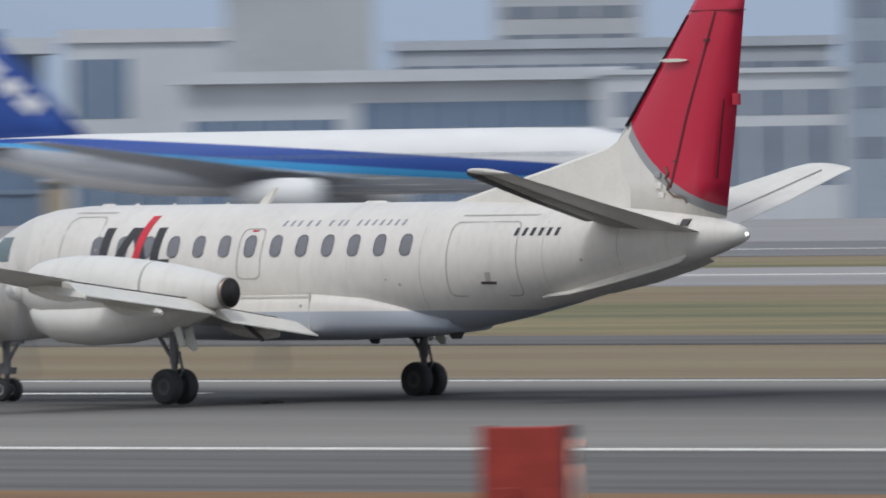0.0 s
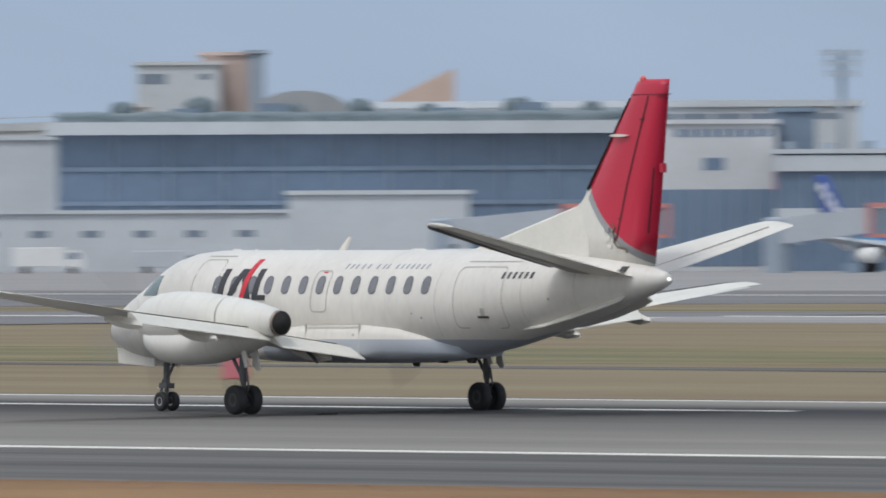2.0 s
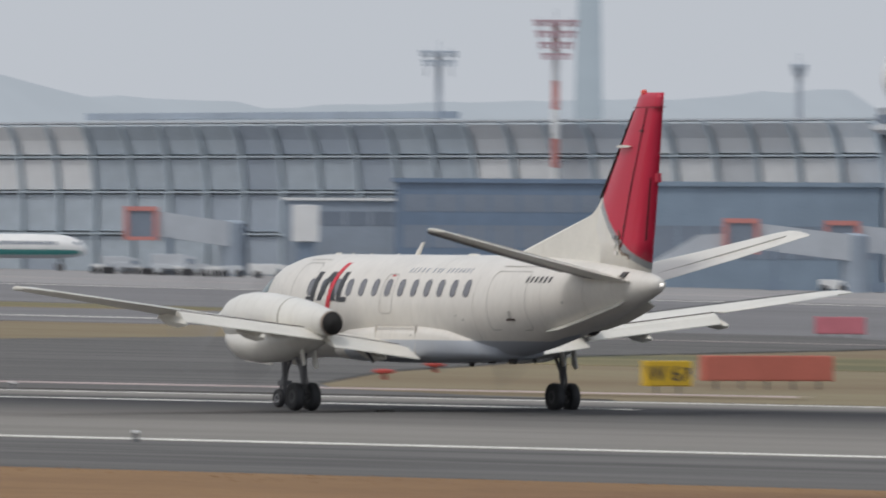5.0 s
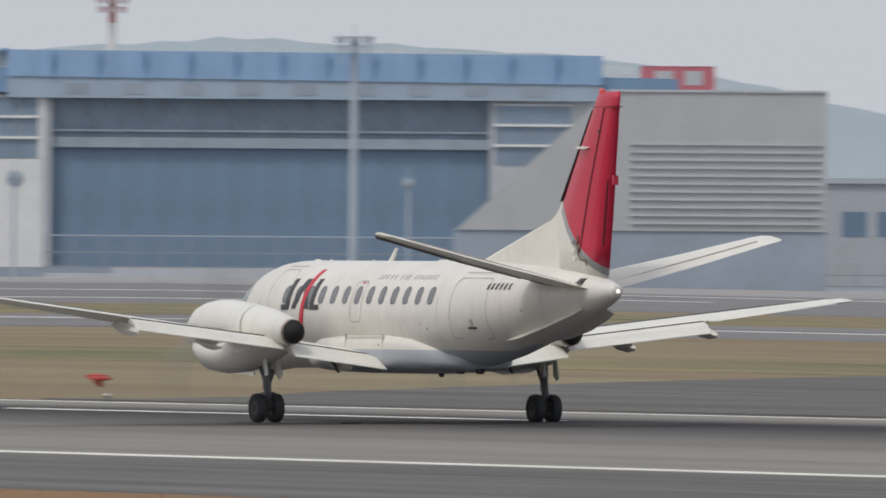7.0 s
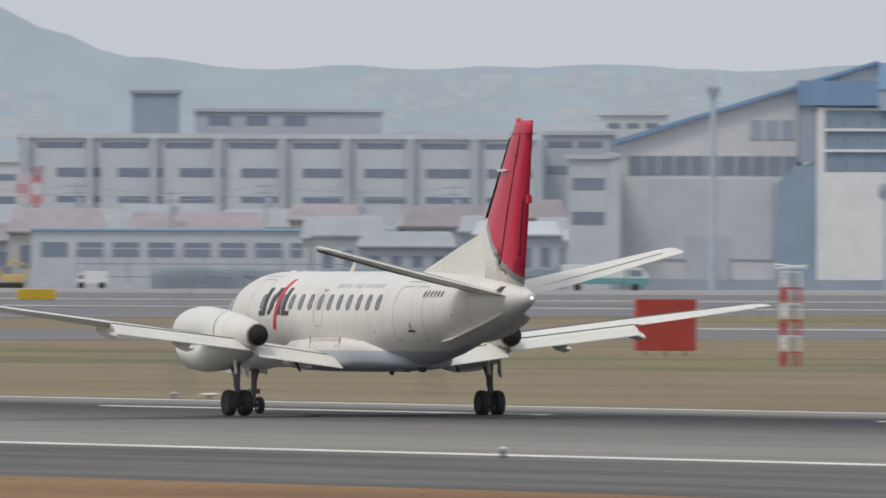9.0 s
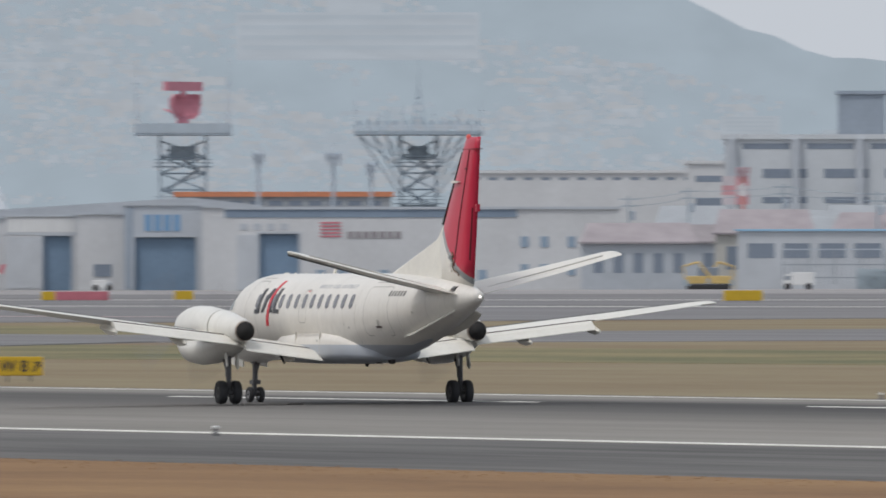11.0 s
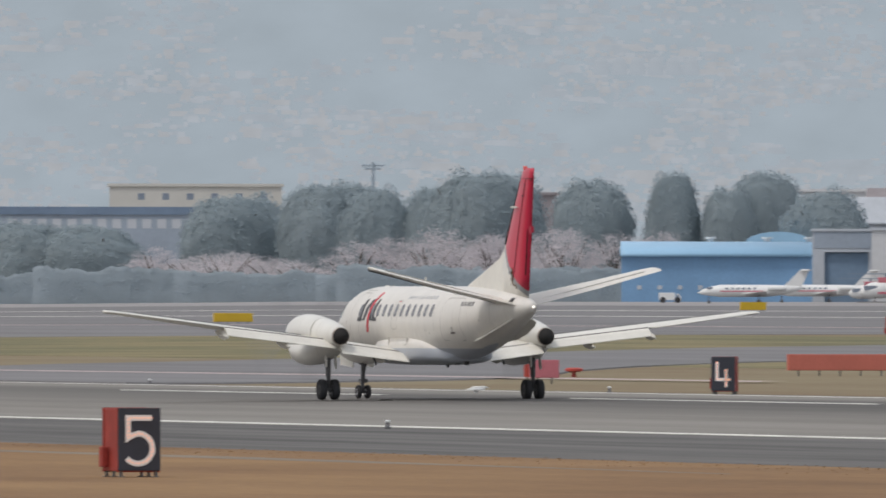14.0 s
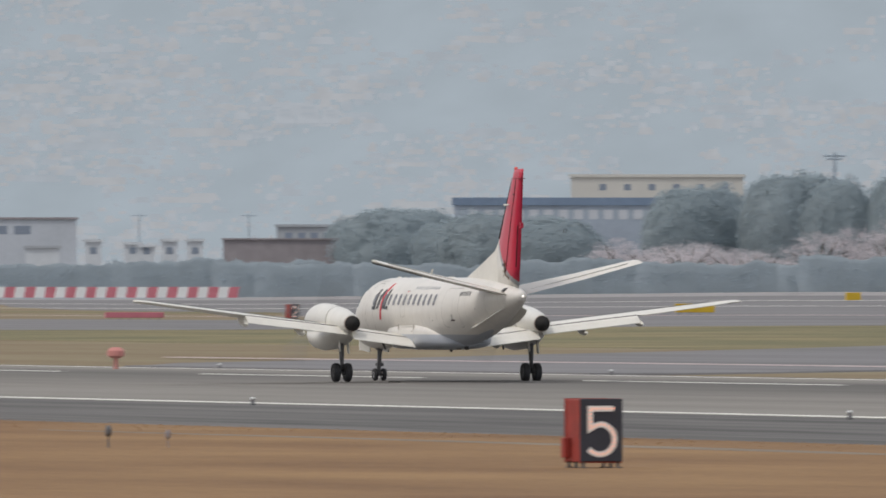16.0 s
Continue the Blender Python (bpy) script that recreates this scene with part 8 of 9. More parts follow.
flood_mast(spot(18.895, 2624.8, 2.74), 18.7, 2.2, False, 2, "thin lamp mast with a square head")
flood_mast(spot(21.293, 2368.3, 2.85), 15.8, 2.0, True, 2, "red and white obstacle mast")
gabled_house(spot(18.757, 2799.0, 2.73), 19.3, 12.5, 16.4, 9, concrete_grey, concrete_grey, "grey low-roofed hall behind the hangars")
gabled_house(spot(18.788, 2980.7, 2.73), 7.9, 16.4, 18.9, 9, roof_tile, concrete_grey, "dark tiled house roof behind the hangars")


# ---- blue hangar, trees and blossom ----
blue_hangar = thing("hangar", spot(18.243, 2667.3, 2.71), "long blue sheet-metal hangar with a rounded pale blue roof", "hangar")
part("wall", block(-14.05, 14.05, 0.4, 16, -1.5, 6.77), wall_bright, blue_hangar, "mid-blue sheet wall")
part("roof", loft([[(x, 8 - 8.6 * math.cos(a), 6.77 + 2.26 * math.sin(a)) for a in [math.pi * i / 14 for i in range(15)]] for x in (-14.22, -13.38, 14.22)]), roof_bright, blue_hangar, "rounded sky-blue roof", True)
for k in range(9):
    part("low_window", block(-11.71 + k * 3.01, -11.04 + k * 3.01, 0.3, 0.5, 1.9, 2.5), panel_light, blue_hangar)
for x in (-0.84, 7.53, 13.80):
    part("roof_vent", merge(tube((x, 8, 8.95 - 0.5), (x, 8, 9.45), 0.45, n=8), tube((x, 8, 9.45), (x, 8, 9.70), 0.8, n=8)), white_mat, blue_hangar)
arched = thing("hangar", spot(18.441, 2750.4, 2.72), "second blue hangar end with an arched roof", "hangar")
part("arched_end", loft([[(5.19 * math.cos(math.pi * i / 14), y, 8.95 + 1.84 * math.sin(math.pi * i / 14)) for i in range(15)] for y in (0, 20)]), roof_bright, arched)
part("wall", block(-5.19, 5.19, 0.2, 19, -1.5, 8.95), wall_bright, arched)
tree(spot(17.487, 2928.6, 2.67), 17.1, 21.8, leaf_hazed, "dense dark evergreen tree with a rounded crown", 0, name="tree")
tree(spot(17.848, 2897.3, 2.69), 14.8, 21.0, leaf_hazed, "dense dark evergreen tree with a rounded crown", 1, name="tree")
tree(spot(18.105, 2883.3, 2.70), 8.7, 21.5, leaf_hazed, "dense dark evergreen tree with a rounded crown", 2, name="tree")
tree(spot(18.286, 2881.2, 2.71), 10.0, 19.4, leaf_hazed, "dense dark evergreen tree with a rounded crown", 3, name="tree")
tree(spot(18.394, 2890.2, 2.71), 12.2, 22.0, leaf_hazed, "dense dark evergreen tree with a rounded crown", 4, name="tree")
tree(spot(18.590, 2760.4, 2.72), 15.0, 17.9, leaf_hazed, "dense dark evergreen tree with a rounded crown", 5, name="tree")
tree(spot(16.706, 3089.1, 2.48), 17.8, 19.1, leaf_hazed, "dense dark evergreen tree with a rounded crown", 6, name="tree")
tree(spot(16.967, 3070.4, 2.63), 12.8, 20.5, leaf_hazed, "dense dark evergreen tree with a rounded crown", 7, name="tree")
tree(spot(17.092, 3075.7, 2.65), 18.7, 21.0, leaf_hazed, "dense dark evergreen tree with a rounded crown", 8, name="tree")
tree(spot(17.362, 3056.2, 2.67), 12.7, 20.3, leaf_hazed, "dense dark evergreen tree with a rounded crown", 9, name="tree")
tree(spot(17.515, 2924.1, 2.67), 15.0, 21.6, leaf_hazed, "dense dark evergreen tree with a rounded crown", 10, name="tree")
tree(spot(15.963, 3228.9, 2.04), 16.5, 14.3, leaf_hazed, "dense dark evergreen tree with a rounded crown", 11, name="tree")
tree(spot(15.738, 3303.3, 1.91), 22.2, 16.4, leaf_hazed, "dense dark evergreen tree with a rounded crown", 12, name="tree")
tree(spot(16.232, 3234.0, 2.20), 18.6, 14.4, leaf_hazed, "dense dark evergreen tree with a rounded crown", 13, name="tree")
tree(spot(15.781, 3353.4, 1.94), 22.5, 17.0, leaf_hazed, "dense dark evergreen tree with a rounded crown", 14, name="tree")
tree(spot(16.042, 3184.5, 2.09), 16.3, 15.2, leaf_hazed, "dense dark evergreen tree with a rounded crown", 15, name="tree")
tree(spot(16.230, 3177.1, 2.20), 17.3, 14.6, leaf_hazed, "dense dark evergreen tree with a rounded crown", 16, name="tree")
tree(spot(16.626, 3131.6, 2.43), 9.0, 18.2, leaf_hazed, "dense dark evergreen tree with a rounded crown", 17, name="tree")
tree(spot(16.761, 3134.8, 2.51), 16.0, 19.5, leaf_hazed, "dense dark evergreen tree with a rounded crown", 18, name="tree")
tree(spot(17.030, 3114.0, 2.65), 19.9, 21.3, leaf_hazed, "dense dark evergreen tree with a rounded crown", 19, name="tree")
tree(spot(17.165, 2981.8, 2.66), 12.4, 19.4, leaf_hazed, "dense dark evergreen tree with a rounded crown", 20, name="tree")
tree(spot(17.344, 2978.7, 2.67), 10.5, 19.8, leaf_hazed, "dense dark evergreen tree with a rounded crown", 21, name="tree")
tree(spot(17.533, 2974.2, 2.67), 17.1, 21.9, leaf_hazed, "dense dark evergreen tree with a rounded crown", 22, name="tree")
tree(spot(15.629, 3355.5, 1.85), 15.0, 15.1, leaf_hazed, "dense dark evergreen tree with a rounded crown", 23, name="tree")
tree(spot(15.818, 3345.8, 1.96), 20.3, 16.6, leaf_hazed, "dense dark evergreen tree with a rounded crown", 24, name="tree")
tree(spot(16.060, 3180.9, 2.10), 18.3, 14.8, leaf_hazed, "dense dark evergreen tree with a rounded crown", 25, name="tree")
tree(spot(16.267, 3170.2, 2.22), 17.2, 13.7, leaf_hazed, "dense dark evergreen tree with a rounded crown", 26, name="tree")
tree(spot(17.395, 2903.4, 2.67), 9.3, 11.5, bloom_mat, "pale pink cherry tree in full blossom", 27, name="cherry_tree")
tree(spot(17.548, 2819.2, 2.67), 9.9, 11.8, bloom_mat, "pale pink cherry tree in full blossom", 28, name="cherry_tree")
tree(spot(17.772, 2804.4, 2.69), 10.8, 12.3, bloom_mat, "pale pink cherry tree in full blossom", 29, name="cherry_tree")
tree(spot(17.925, 2800.8, 2.69), 9.9, 11.5, bloom_mat, "pale pink cherry tree in full blossom", 30, name="cherry_tree")
tree(spot(18.069, 2798.6, 2.70), 9.8, 12.1, bloom_mat, "pale pink cherry tree in full blossom", 31, name="cherry_tree")
tree(spot(16.464, 2999.2, 2.34), 10.6, 10.2, bloom_mat, "pale pink cherry tree in full blossom", 32, name="cherry_tree")
tree(spot(16.679, 2982.4, 2.46), 14.3, 9.2, bloom_mat, "pale pink cherry tree in full blossom", 33, name="cherry_tree")
tree(spot(17.209, 2913.5, 2.66), 9.3, 11.4, bloom_mat, "pale pink cherry tree in full blossom", 34, name="cherry_tree")
tree(spot(17.353, 2910.2, 2.67), 13.0, 12.8, bloom_mat, "pale pink cherry tree in full blossom", 35, name="cherry_tree")
tree(spot(17.542, 2820.2, 2.67), 11.7, 11.7, bloom_mat, "pale pink cherry tree in full blossom", 36, name="cherry_tree")
tree(spot(17.721, 2812.2, 2.68), 9.9, 12.5, bloom_mat, "pale pink cherry tree in full blossom", 37, name="cherry_tree")
tree(spot(16.509, 3033.4, 2.36), 11.6, 8.4, bloom_mat, "pale pink cherry tree in full blossom", 38, name="cherry_tree")
tree(spot(16.716, 3017.9, 2.48), 14.5, 9.1, bloom_mat, "pale pink cherry tree in full blossom", 39, name="cherry_tree")
tree(spot(16.922, 2920.2, 2.60), 13.1, 7.2, bloom_mat, "pale pink cherry tree in full blossom", 40, name="cherry_tree")
tree(spot(17.102, 2910.8, 2.65), 13.0, 10.7, bloom_mat, "pale pink cherry tree in full blossom", 41, name="cherry_tree")
tree(spot(17.326, 2894.4, 2.66), 12.0, 11.1, bloom_mat, "pale pink cherry tree in full blossom", 42, name="cherry_tree")
tree(spot(17.578, 2874.1, 2.68), 12.0, 11.5, bloom_mat, "pale pink cherry tree in full blossom", 43, name="cherry_tree")
tree(spot(16.439, 3003.6, 2.32), 12.5, 7.8, bloom_mat, "pale pink cherry tree in full blossom", 44, name="cherry_tree")
tree(spot(16.592, 2997.7, 2.41), 13.4, 8.6, bloom_mat, "pale pink cherry tree in full blossom", 45, name="cherry_tree")
tree(spot(16.843, 2974.9, 2.56), 13.3, 8.0, bloom_mat, "pale pink cherry tree in full blossom", 46, name="cherry_tree")
tree(spot(17.436, 2896.8, 2.67), 11.1, 9.5, bloom_mat, "pale pink cherry tree in full blossom", 47, name="cherry_tree")
tree(spot(17.553, 2818.4, 2.67), 11.7, 10.2, bloom_mat, "pale pink cherry tree in full blossom", 48, name="cherry_tree")
hedge(spot(15.408, 3108.9, 1.72), 25.5, 6.0, 1.5, hedge_hazed, "dark hedge and bank at the apron edge", "hedge")
hedge(spot(15.857, 3023.0, 1.98), 24.8, 5.2, 1.5, hedge_hazed, "dark hedge and bank at the apron edge", "hedge")
hedge(spot(16.306, 2941.9, 2.24), 24.2, 5.7, 1.5, hedge_hazed, "dark hedge and bank at the apron edge", "hedge")
hedge(spot(16.755, 2865.2, 2.51), 23.5, 4.9, 1.5, hedge_hazed, "dark hedge and bank at the apron edge", "hedge")
hedge(spot(17.204, 2792.6, 2.66), 22.9, 4.2, 1.5, hedge_hazed, "dark hedge and bank at the apron edge", "hedge")
hedge(spot(17.627, 2727.7, 2.68), 19.8, 5.0, 1.5, hedge_hazed, "dark hedge and bank at the apron edge", "hedge")
hedge(spot(17.266, 2776.2, 2.66), 22.3, 5.3, 1.5, hedge_hazed, "dark hedge and bank beside the blue hangar", "hedge")
hedge(spot(17.715, 2708.0, 2.68), 21.7, 5.1, 1.5, hedge_hazed, "dark hedge and bank beside the blue hangar", "hedge")
hedge(spot(14.190, 3369.5, 1.60), 27.3, 6.8, 1.5, hedge_hazed, "dark grassy bank at the field edge", "bank")
hedge(spot(14.639, 3268.3, 1.60), 26.4, 6.0, 1.5, hedge_hazed, "dark grassy bank at the field edge", "bank")
hedge(spot(15.088, 3173.2, 1.60), 25.7, 6.5, 1.5, hedge_hazed, "dark grassy bank at the field edge", "bank")
hedge(spot(15.537, 3083.6, 1.80), 25.0, 5.6, 1.5, hedge_hazed, "dark grassy bank at the field edge", "bank")
building(spot(16.302, 3419.9, 2.24), 43.1, 16.8, 20, panel_steel, "long low building with a deep slate-blue roof band", "building", bands=[(-19.2, 20.5, 14.2, 16.0, 14, 0.60)], glass=panel_light, cap=1.5, roof=glass_blue)
building(spot(16.587, 3678.1, 2.41), 35.2, 23.6, 20, concrete_cream, "cream flat-roofed hall with small square windows", "building", bands=[(-13.6, 16.4, 20.9, 22.2, 6, 0.28)], roof=concrete_cream, cap=0.6)
building(spot(18.644, 3284.5, 2.73), 15.5, 20.1, 14, concrete_beige, "pale building behind the trees", "building", bands=[(-6.7, 6.7, 18.1, 19.1, 5, 0.50)])
building(spot(17.674, 3293.9, 2.68), 7.2, 19.5, 12, roof_tile, "dark roofed house among the trees", "building")
pylon = thing("pylon", spot(17.151, 3391.2, 2.66), "small lattice pylon with a cross bar", "pylon")
part("mast", merge(tube((0, 0, -1), (0, 0, 26.2), 0.5, 0.3, 6), tube((-2.13, 0, 25.6), (2.13, 0, 25.6), 0.2, n=5), tube((-1.49, 0, 25.0), (1.49, 0, 25.0), 0.2, n=5)), steel_hazed, pylon)
building(spot(14.439, 3609.4, 1.60), 37.9, 15.5, 14, concrete_grey, "grey flat-roofed building beyond the bank", "building", bands=[(-17.8, 10.5, 12.5, 14.2, 6, 0.70)], roof=roof_tile, cap=0.4)
building(spot(14.632, 3444.1, 1.60), 6.5, 9.3, 8, concrete_pale, "pale lean-to shed beyond the bank", "building", roof=roof_grey)
building(spot(14.794, 3387.7, 1.60), 3.0, 10.4, 4, concrete_pale, "small white outbuilding beyond the bank", "building", bands=[(-0.8, 0.8, 8.1, 9.4, 1, 0.80)])
building(spot(14.919, 3359.8, 1.60), 3.0, 9.8, 4, concrete_pale, "small white outbuilding beyond the bank", "building", bands=[(-0.8, 0.8, 8.1, 9.3, 1, 0.80)])
building(spot(14.964, 3349.9, 1.60), 2.9, 9.3, 4, concrete_pale, "small white outbuilding beyond the bank", "building", bands=[(-0.8, 0.8, 8.0, 9.3, 1, 0.80)])
building(spot(15.036, 3334.3, 1.60), 2.9, 10.3, 4, concrete_pale, "small white outbuilding beyond the bank", "building", bands=[(-0.8, 0.8, 8.0, 9.3, 1, 0.80)])
building(spot(15.117, 3316.9, 1.60), 2.9, 10.3, 4, concrete_pale, "small white outbuilding beyond the bank", "building", bands=[(-0.8, 0.8, 8.0, 9.2, 1, 0.80)])
building(spot(15.391, 3315.7, 1.71), 21.3, 10.5, 8, roof_tile, "low brown-roofed shed beyond the bank", "building", cap=0.3)
building(spot(15.476, 3485.3, 1.76), 12.0, 13.4, 10, roof_grey, "grey house roof behind the shed", "building", bands=[(-4.9, 4.9, 11.2, 12.3, 4, 0.60)])
pole = thing("power_pole", spot(15.288, 3489.3, 1.65), "thin power pole with cross arms", "power pole", "power poles")
part("mast", merge(tube((0, 0, -1), (0, 0, 16.1), 0.18, 0.12, 6), tube((-1.6, 0, 15.7), (1.6, 0, 15.7), 0.08, n=5)), steel_hazed, pole)
pole = thing("power_pole", spot(15.755, 3388.3, 1.92), "thin power pole with cross arms", "power pole", "power poles")
part("mast", merge(tube((0, 0, -1), (0, 0, 15.5), 0.18, 0.12, 6), tube((-1.6, 0, 15.0), (1.6, 0, 15.0), 0.08, n=5)), steel_hazed, pole)
pole = thing("power_pole", spot(14.939, 3568.8, 1.60), "thin power pole with cross arms", "power pole", "power poles")
part("mast", merge(tube((0, 0, -1), (0, 0, 16.5), 0.18, 0.12, 6), tube((-1.6, 0, 16.1), (1.6, 0, 16.1), 0.08, n=5)), steel_hazed, pole)
striped_fence = thing("blast_fence", spot(14.605, 3014.0, 1.40), "red and white striped low blast fence", "fence")
for k in range(40):
    part("panel", prism([(-34.03 + k * 1.701 + 0.00, 0.2), (-34.03 + (k + 1) * 1.701, 0.2), (-34.03 + (k + 1) * 1.701 + 0.38, 2.10), (-34.03 + k * 1.701 + 0.38, 2.10)], 0, 0.3), pink_mat if k % 2 else white_mat, striped_fence)
part("foot", block(-34.50, 34.50, -0.1, 0.6, -1.0, 0.3), concrete_grey, striped_fence)
small_jet(spot(18.361, 2507.9, 2.56), 15.4, "small white business jet with a red stripe parked")
small_jet(spot(18.586, 2547.6, 2.68), 15.0, "small white business jet parked before the hangar")
helicopter(spot(18.748, 2489.1, 2.63), 10.1, "white and red helicopter parked before the hangars")
helicopter(spot(18.799, 2467.0, 2.60), 12.0, "white helicopter with red markings parked on the apron")
vehicle(spot(18.096, 2575.6, 2.60), 3.2, 1.5, white_mat, "small white car beside the blue hangar", "car", "car")
vehicle(spot(19.255, 2471.4, 2.73), 2.8, 1.5, white_mat, "small white car before the hangars", "car", "car")
airliner(spot(28.876, 1936.2, 1.00, -15), 30.0, 1.35, "green", "parked white regional airliner with a green stripe", 0.9)


# ---- signs, lights and markers by the runway ----


def lettering(text, size, mat, parent, m, name="lettering"):
    """Flat characters of the built-in font, as a thin mesh part."""
    cu = bpy.data.curves.new(name, "FONT")
    cu.offset = 0.012 * size
    cu.body, cu.size, cu.extrude, cu.align_x, cu.align_y = text, size, 0.01, "CENTER", "CENTER"
    tmp = bpy.data.objects.new(name, cu)
    me = bpy.data.meshes.new_from_object(tmp)
    bpy.data.objects.remove(tmp)
    ob = part(name, me, mat, parent)
    ob.matrix_basis = m
    return ob


def numeral_path(digit):
    """The stroke of a lamp numeral, in a box one wide and one high."""
    def bow(cx, cz, rx, rz, a0, a1, n=16):
        return [(cx + rx * math.cos(radians(a0 + (a1 - a0) * i / n)), cz + rz * math.sin(radians(a0 + (a1 - a0) * i / n))) for i in range(n + 1)]
    return {"5": [(0.45, 1), (-0.42, 1), (-0.42, 0.56), (-0.25, 0.62)] + bow(-0.06, 0.33, 0.54, 0.33, 88, -140),
            "4": [(-0.4, 1), (-0.4, 0.3), (0.5, 0.3), (0.2, 0.3), (0.2, 0.72), (0.2, 0)],
            "6": [(0.36, 0.92)] + bow(0.04, 0.62, 0.52, 0.38, 75, 180) + bow(0, 0.31, 0.48, 0.31, 180, 520, 24),
            "3": bow(0, 0.75, 0.42, 0.25, 150, -75) + bow(0, 0.28, 0.48, 0.28, 75, -150),
            "2": bow(0, 0.70, 0.46, 0.30, 160, -35) + [(-0.46, 0), (0.5, 0)]}[digit]


def numeral(digit, x, wide, low, high, wd, parent):
    """A flat stroke of even width with a row of small lamps along it."""
    pts = [Vector((a * wide, low + b * (high - low))) for a, b in numeral_path(digit)]
    vs, fs = [], []
    for i, p in enumerate(pts):
        d0 = (p - pts[i - 1]).normalized() if i else (pts[1] - p).normalized()
        d1 = (pts[i + 1] - p).normalized() if i + 1 < len(pts) else d0
        n = Vector((-d0.y - d1.y, d0.x + d1.x))
        n = n.normalized() if n.length > 0.01 else Vector((-d0.y, d0.x))
        k = wd / 2 / max(0.45, n.dot(Vector((-d0.y, d0.x))))
        for q, dx in ((p + n * k, 0.012), (p - n * k, 0.012), (p - n * k, 0), (p + n * k, 0)):
            vs.append((x + dx, q.x, q.y))
        if i:
            e = 4 * i
            fs += [(e - 4 + j, e - 4 + (j + 1) % 4, e + (j + 1) % 4, e + j) for j in range(4)]
    fs += [(0, 1, 2, 3), (len(vs) - 4, len(vs) - 1, len(vs) - 2, len(vs) - 3)]
    stroke = part("numeral", (vs, fs), numeral_mat, parent, "white numeral set with small lamps")
    lamp, run = None, 0.0
    for p, q in zip(pts, pts[1:]):
        while run < (q - p).length:
            at = p + (q - p).normalized() * run
            if lamp is None:
                ob = part("lamp", turned([(0.016, 0.0), (0.015, 0.008), (0.001, 0.013)], 8, "X"), sign_lamp, stroke)
                lamp = ob.data
            else:
                ob = part("lamp", lamp, None, stroke)
            ob.location = (x + 0.013, at.x, at.y)
            run += 0.075
        run -= (q - p).length
    return stroke


def distance_board(x, y, digit, label, turn=0.0):
    """A boxy distance sign on short legs, its black face toward +x, red sides."""
    z = ground_z(x, y) + 0.03
    b = thing("distance_sign", pose(x, y, z, 0, 0, turn), label, "sign", "runway distance signs")
    part("case", bevelled(-0.55, 0.50, -0.42, 0.42, 0.12, 1.36, 0.02), sign_case_red, b, "weathered red sign case")
    part("face", bevelled(0.524, 0.575, -0.435, 0.435, 0.13, 1.375, 0.012), black_face, b, "black sign face")
    for x0 in (-0.56, 0.46):
        part("side_frame", block(x0, x0 + 0.06, -0.44, 0.44, 0.10, 1.38), sign_case_red, b)
    numeral(digit, 0.576, 0.56, 0.27, 1.18, 0.115, b)
    for lx in (-0.5, 0.0, 0.5):
        for ly in (-0.36, 0.36):
            part("leg", tube((lx, ly, -0.2), (lx, ly, 0.14), 0.035, n=8), gear_mat, b)
            part("foot", block(lx - 0.07, lx + 0.07, ly - 0.07, ly + 0.07, -0.04, 0.015), gear_mat, b)
    part("junction_box", bevelled(-0.4, -0.15, -0.56, -0.43, 0.2, 0.6, 0.02), sign_case_red, b, "red junction box")
    return b


def guide_sign(x, y, w, h, face, label, text="", turn=0.0, category="sign"):
    """A low guidance sign: a flat case on legs, face toward +x turned a little."""
    z = ground_z(x, y) + 0.03
    b = thing("guide_sign", pose(x, y, z, 0, 0, turn), label, category, "guidance signs")
    part("case", bevelled(-0.2, 0.12, -w / 2, w / 2, 0.22, 0.22 + h, 0.02), face if not text else yellow_mat, b)
    part("face", bevelled(0.121, 0.15, -w / 2 + 0.03, w / 2 - 0.03, 0.25, 0.19 + h, 0.008), face, b)
    if text:
        lettering(text, h * 0.85, black_face, b, Matrix.Translation((0.16, -w * 0.14, 0.2 + h / 2)) @ Euler((radians(90), 0, radians(90))).to_matrix().to_4x4())
        part("arrow", ([(0.165, w * 0.26, 0.3 + h * 0.12), (0.165, w * 0.31, 0.3 + h * 0.07), (0.165, w * 0.40, 0.3 + h * 0.42), (0.165, w * 0.35, 0.3 + h * 0.47), (0.165, w * 0.29, 0.3 + h * 0.62), (0.165, w * 0.43, 0.3 + h * 0.64), (0.165, w * 0.44, 0.3 + h * 0.3)], [(0, 1, 2, 3), (4, 6, 5)]), black_face, b)
    n = max(2, round(w / 0.9))
    for k in range(n):
        yy = -w / 2 + w * (k + 0.5) / n
        part("leg", tube((0, yy, -0.2), (0, yy, 0.24), 0.035, n=6), gear_mat, b)
    return b


def edge_lamp(x, y):
    z = ground_z(x, y) + 0.03
    b = thing("runway_edge_light", pose(x, y, z), "small white runway edge light on a dark base", "runway light", "runway edge lights")
    part("base", turned([(0.09, -0.05), (0.09, 0.04), (0.055, 0.08), (0.04, 0.2)], 14), gear_mat, b)
    part("lamp", turned([(0.045, 0.16), (0.07, 0.175), (0.072, 0.2), (0.055, 0.22), (0.025, 0.23)], 14), white_mat, b, "white glass lamp")
    return b


def marker(x, y, r, h, mat, label, name="marker"):
    z = ground_z(x, y) + 0.03
    b = thing(name, pose(x, y, z), label, "marker", "ground markers")
    part("stem", tube((0, 0, -0.1), (0, 0, h * 0.55), r * 0.3, r * 0.22, 8), mat, b)
    part("cap", turned([(r * 0.5, h * 0.5), (r, h * 0.62), (r, h * 0.85), (r * 0.55, h)], 14), mat, b)
    return b


distance_board(-344.2, 101.2, "5", "black distance sign with a large white five")
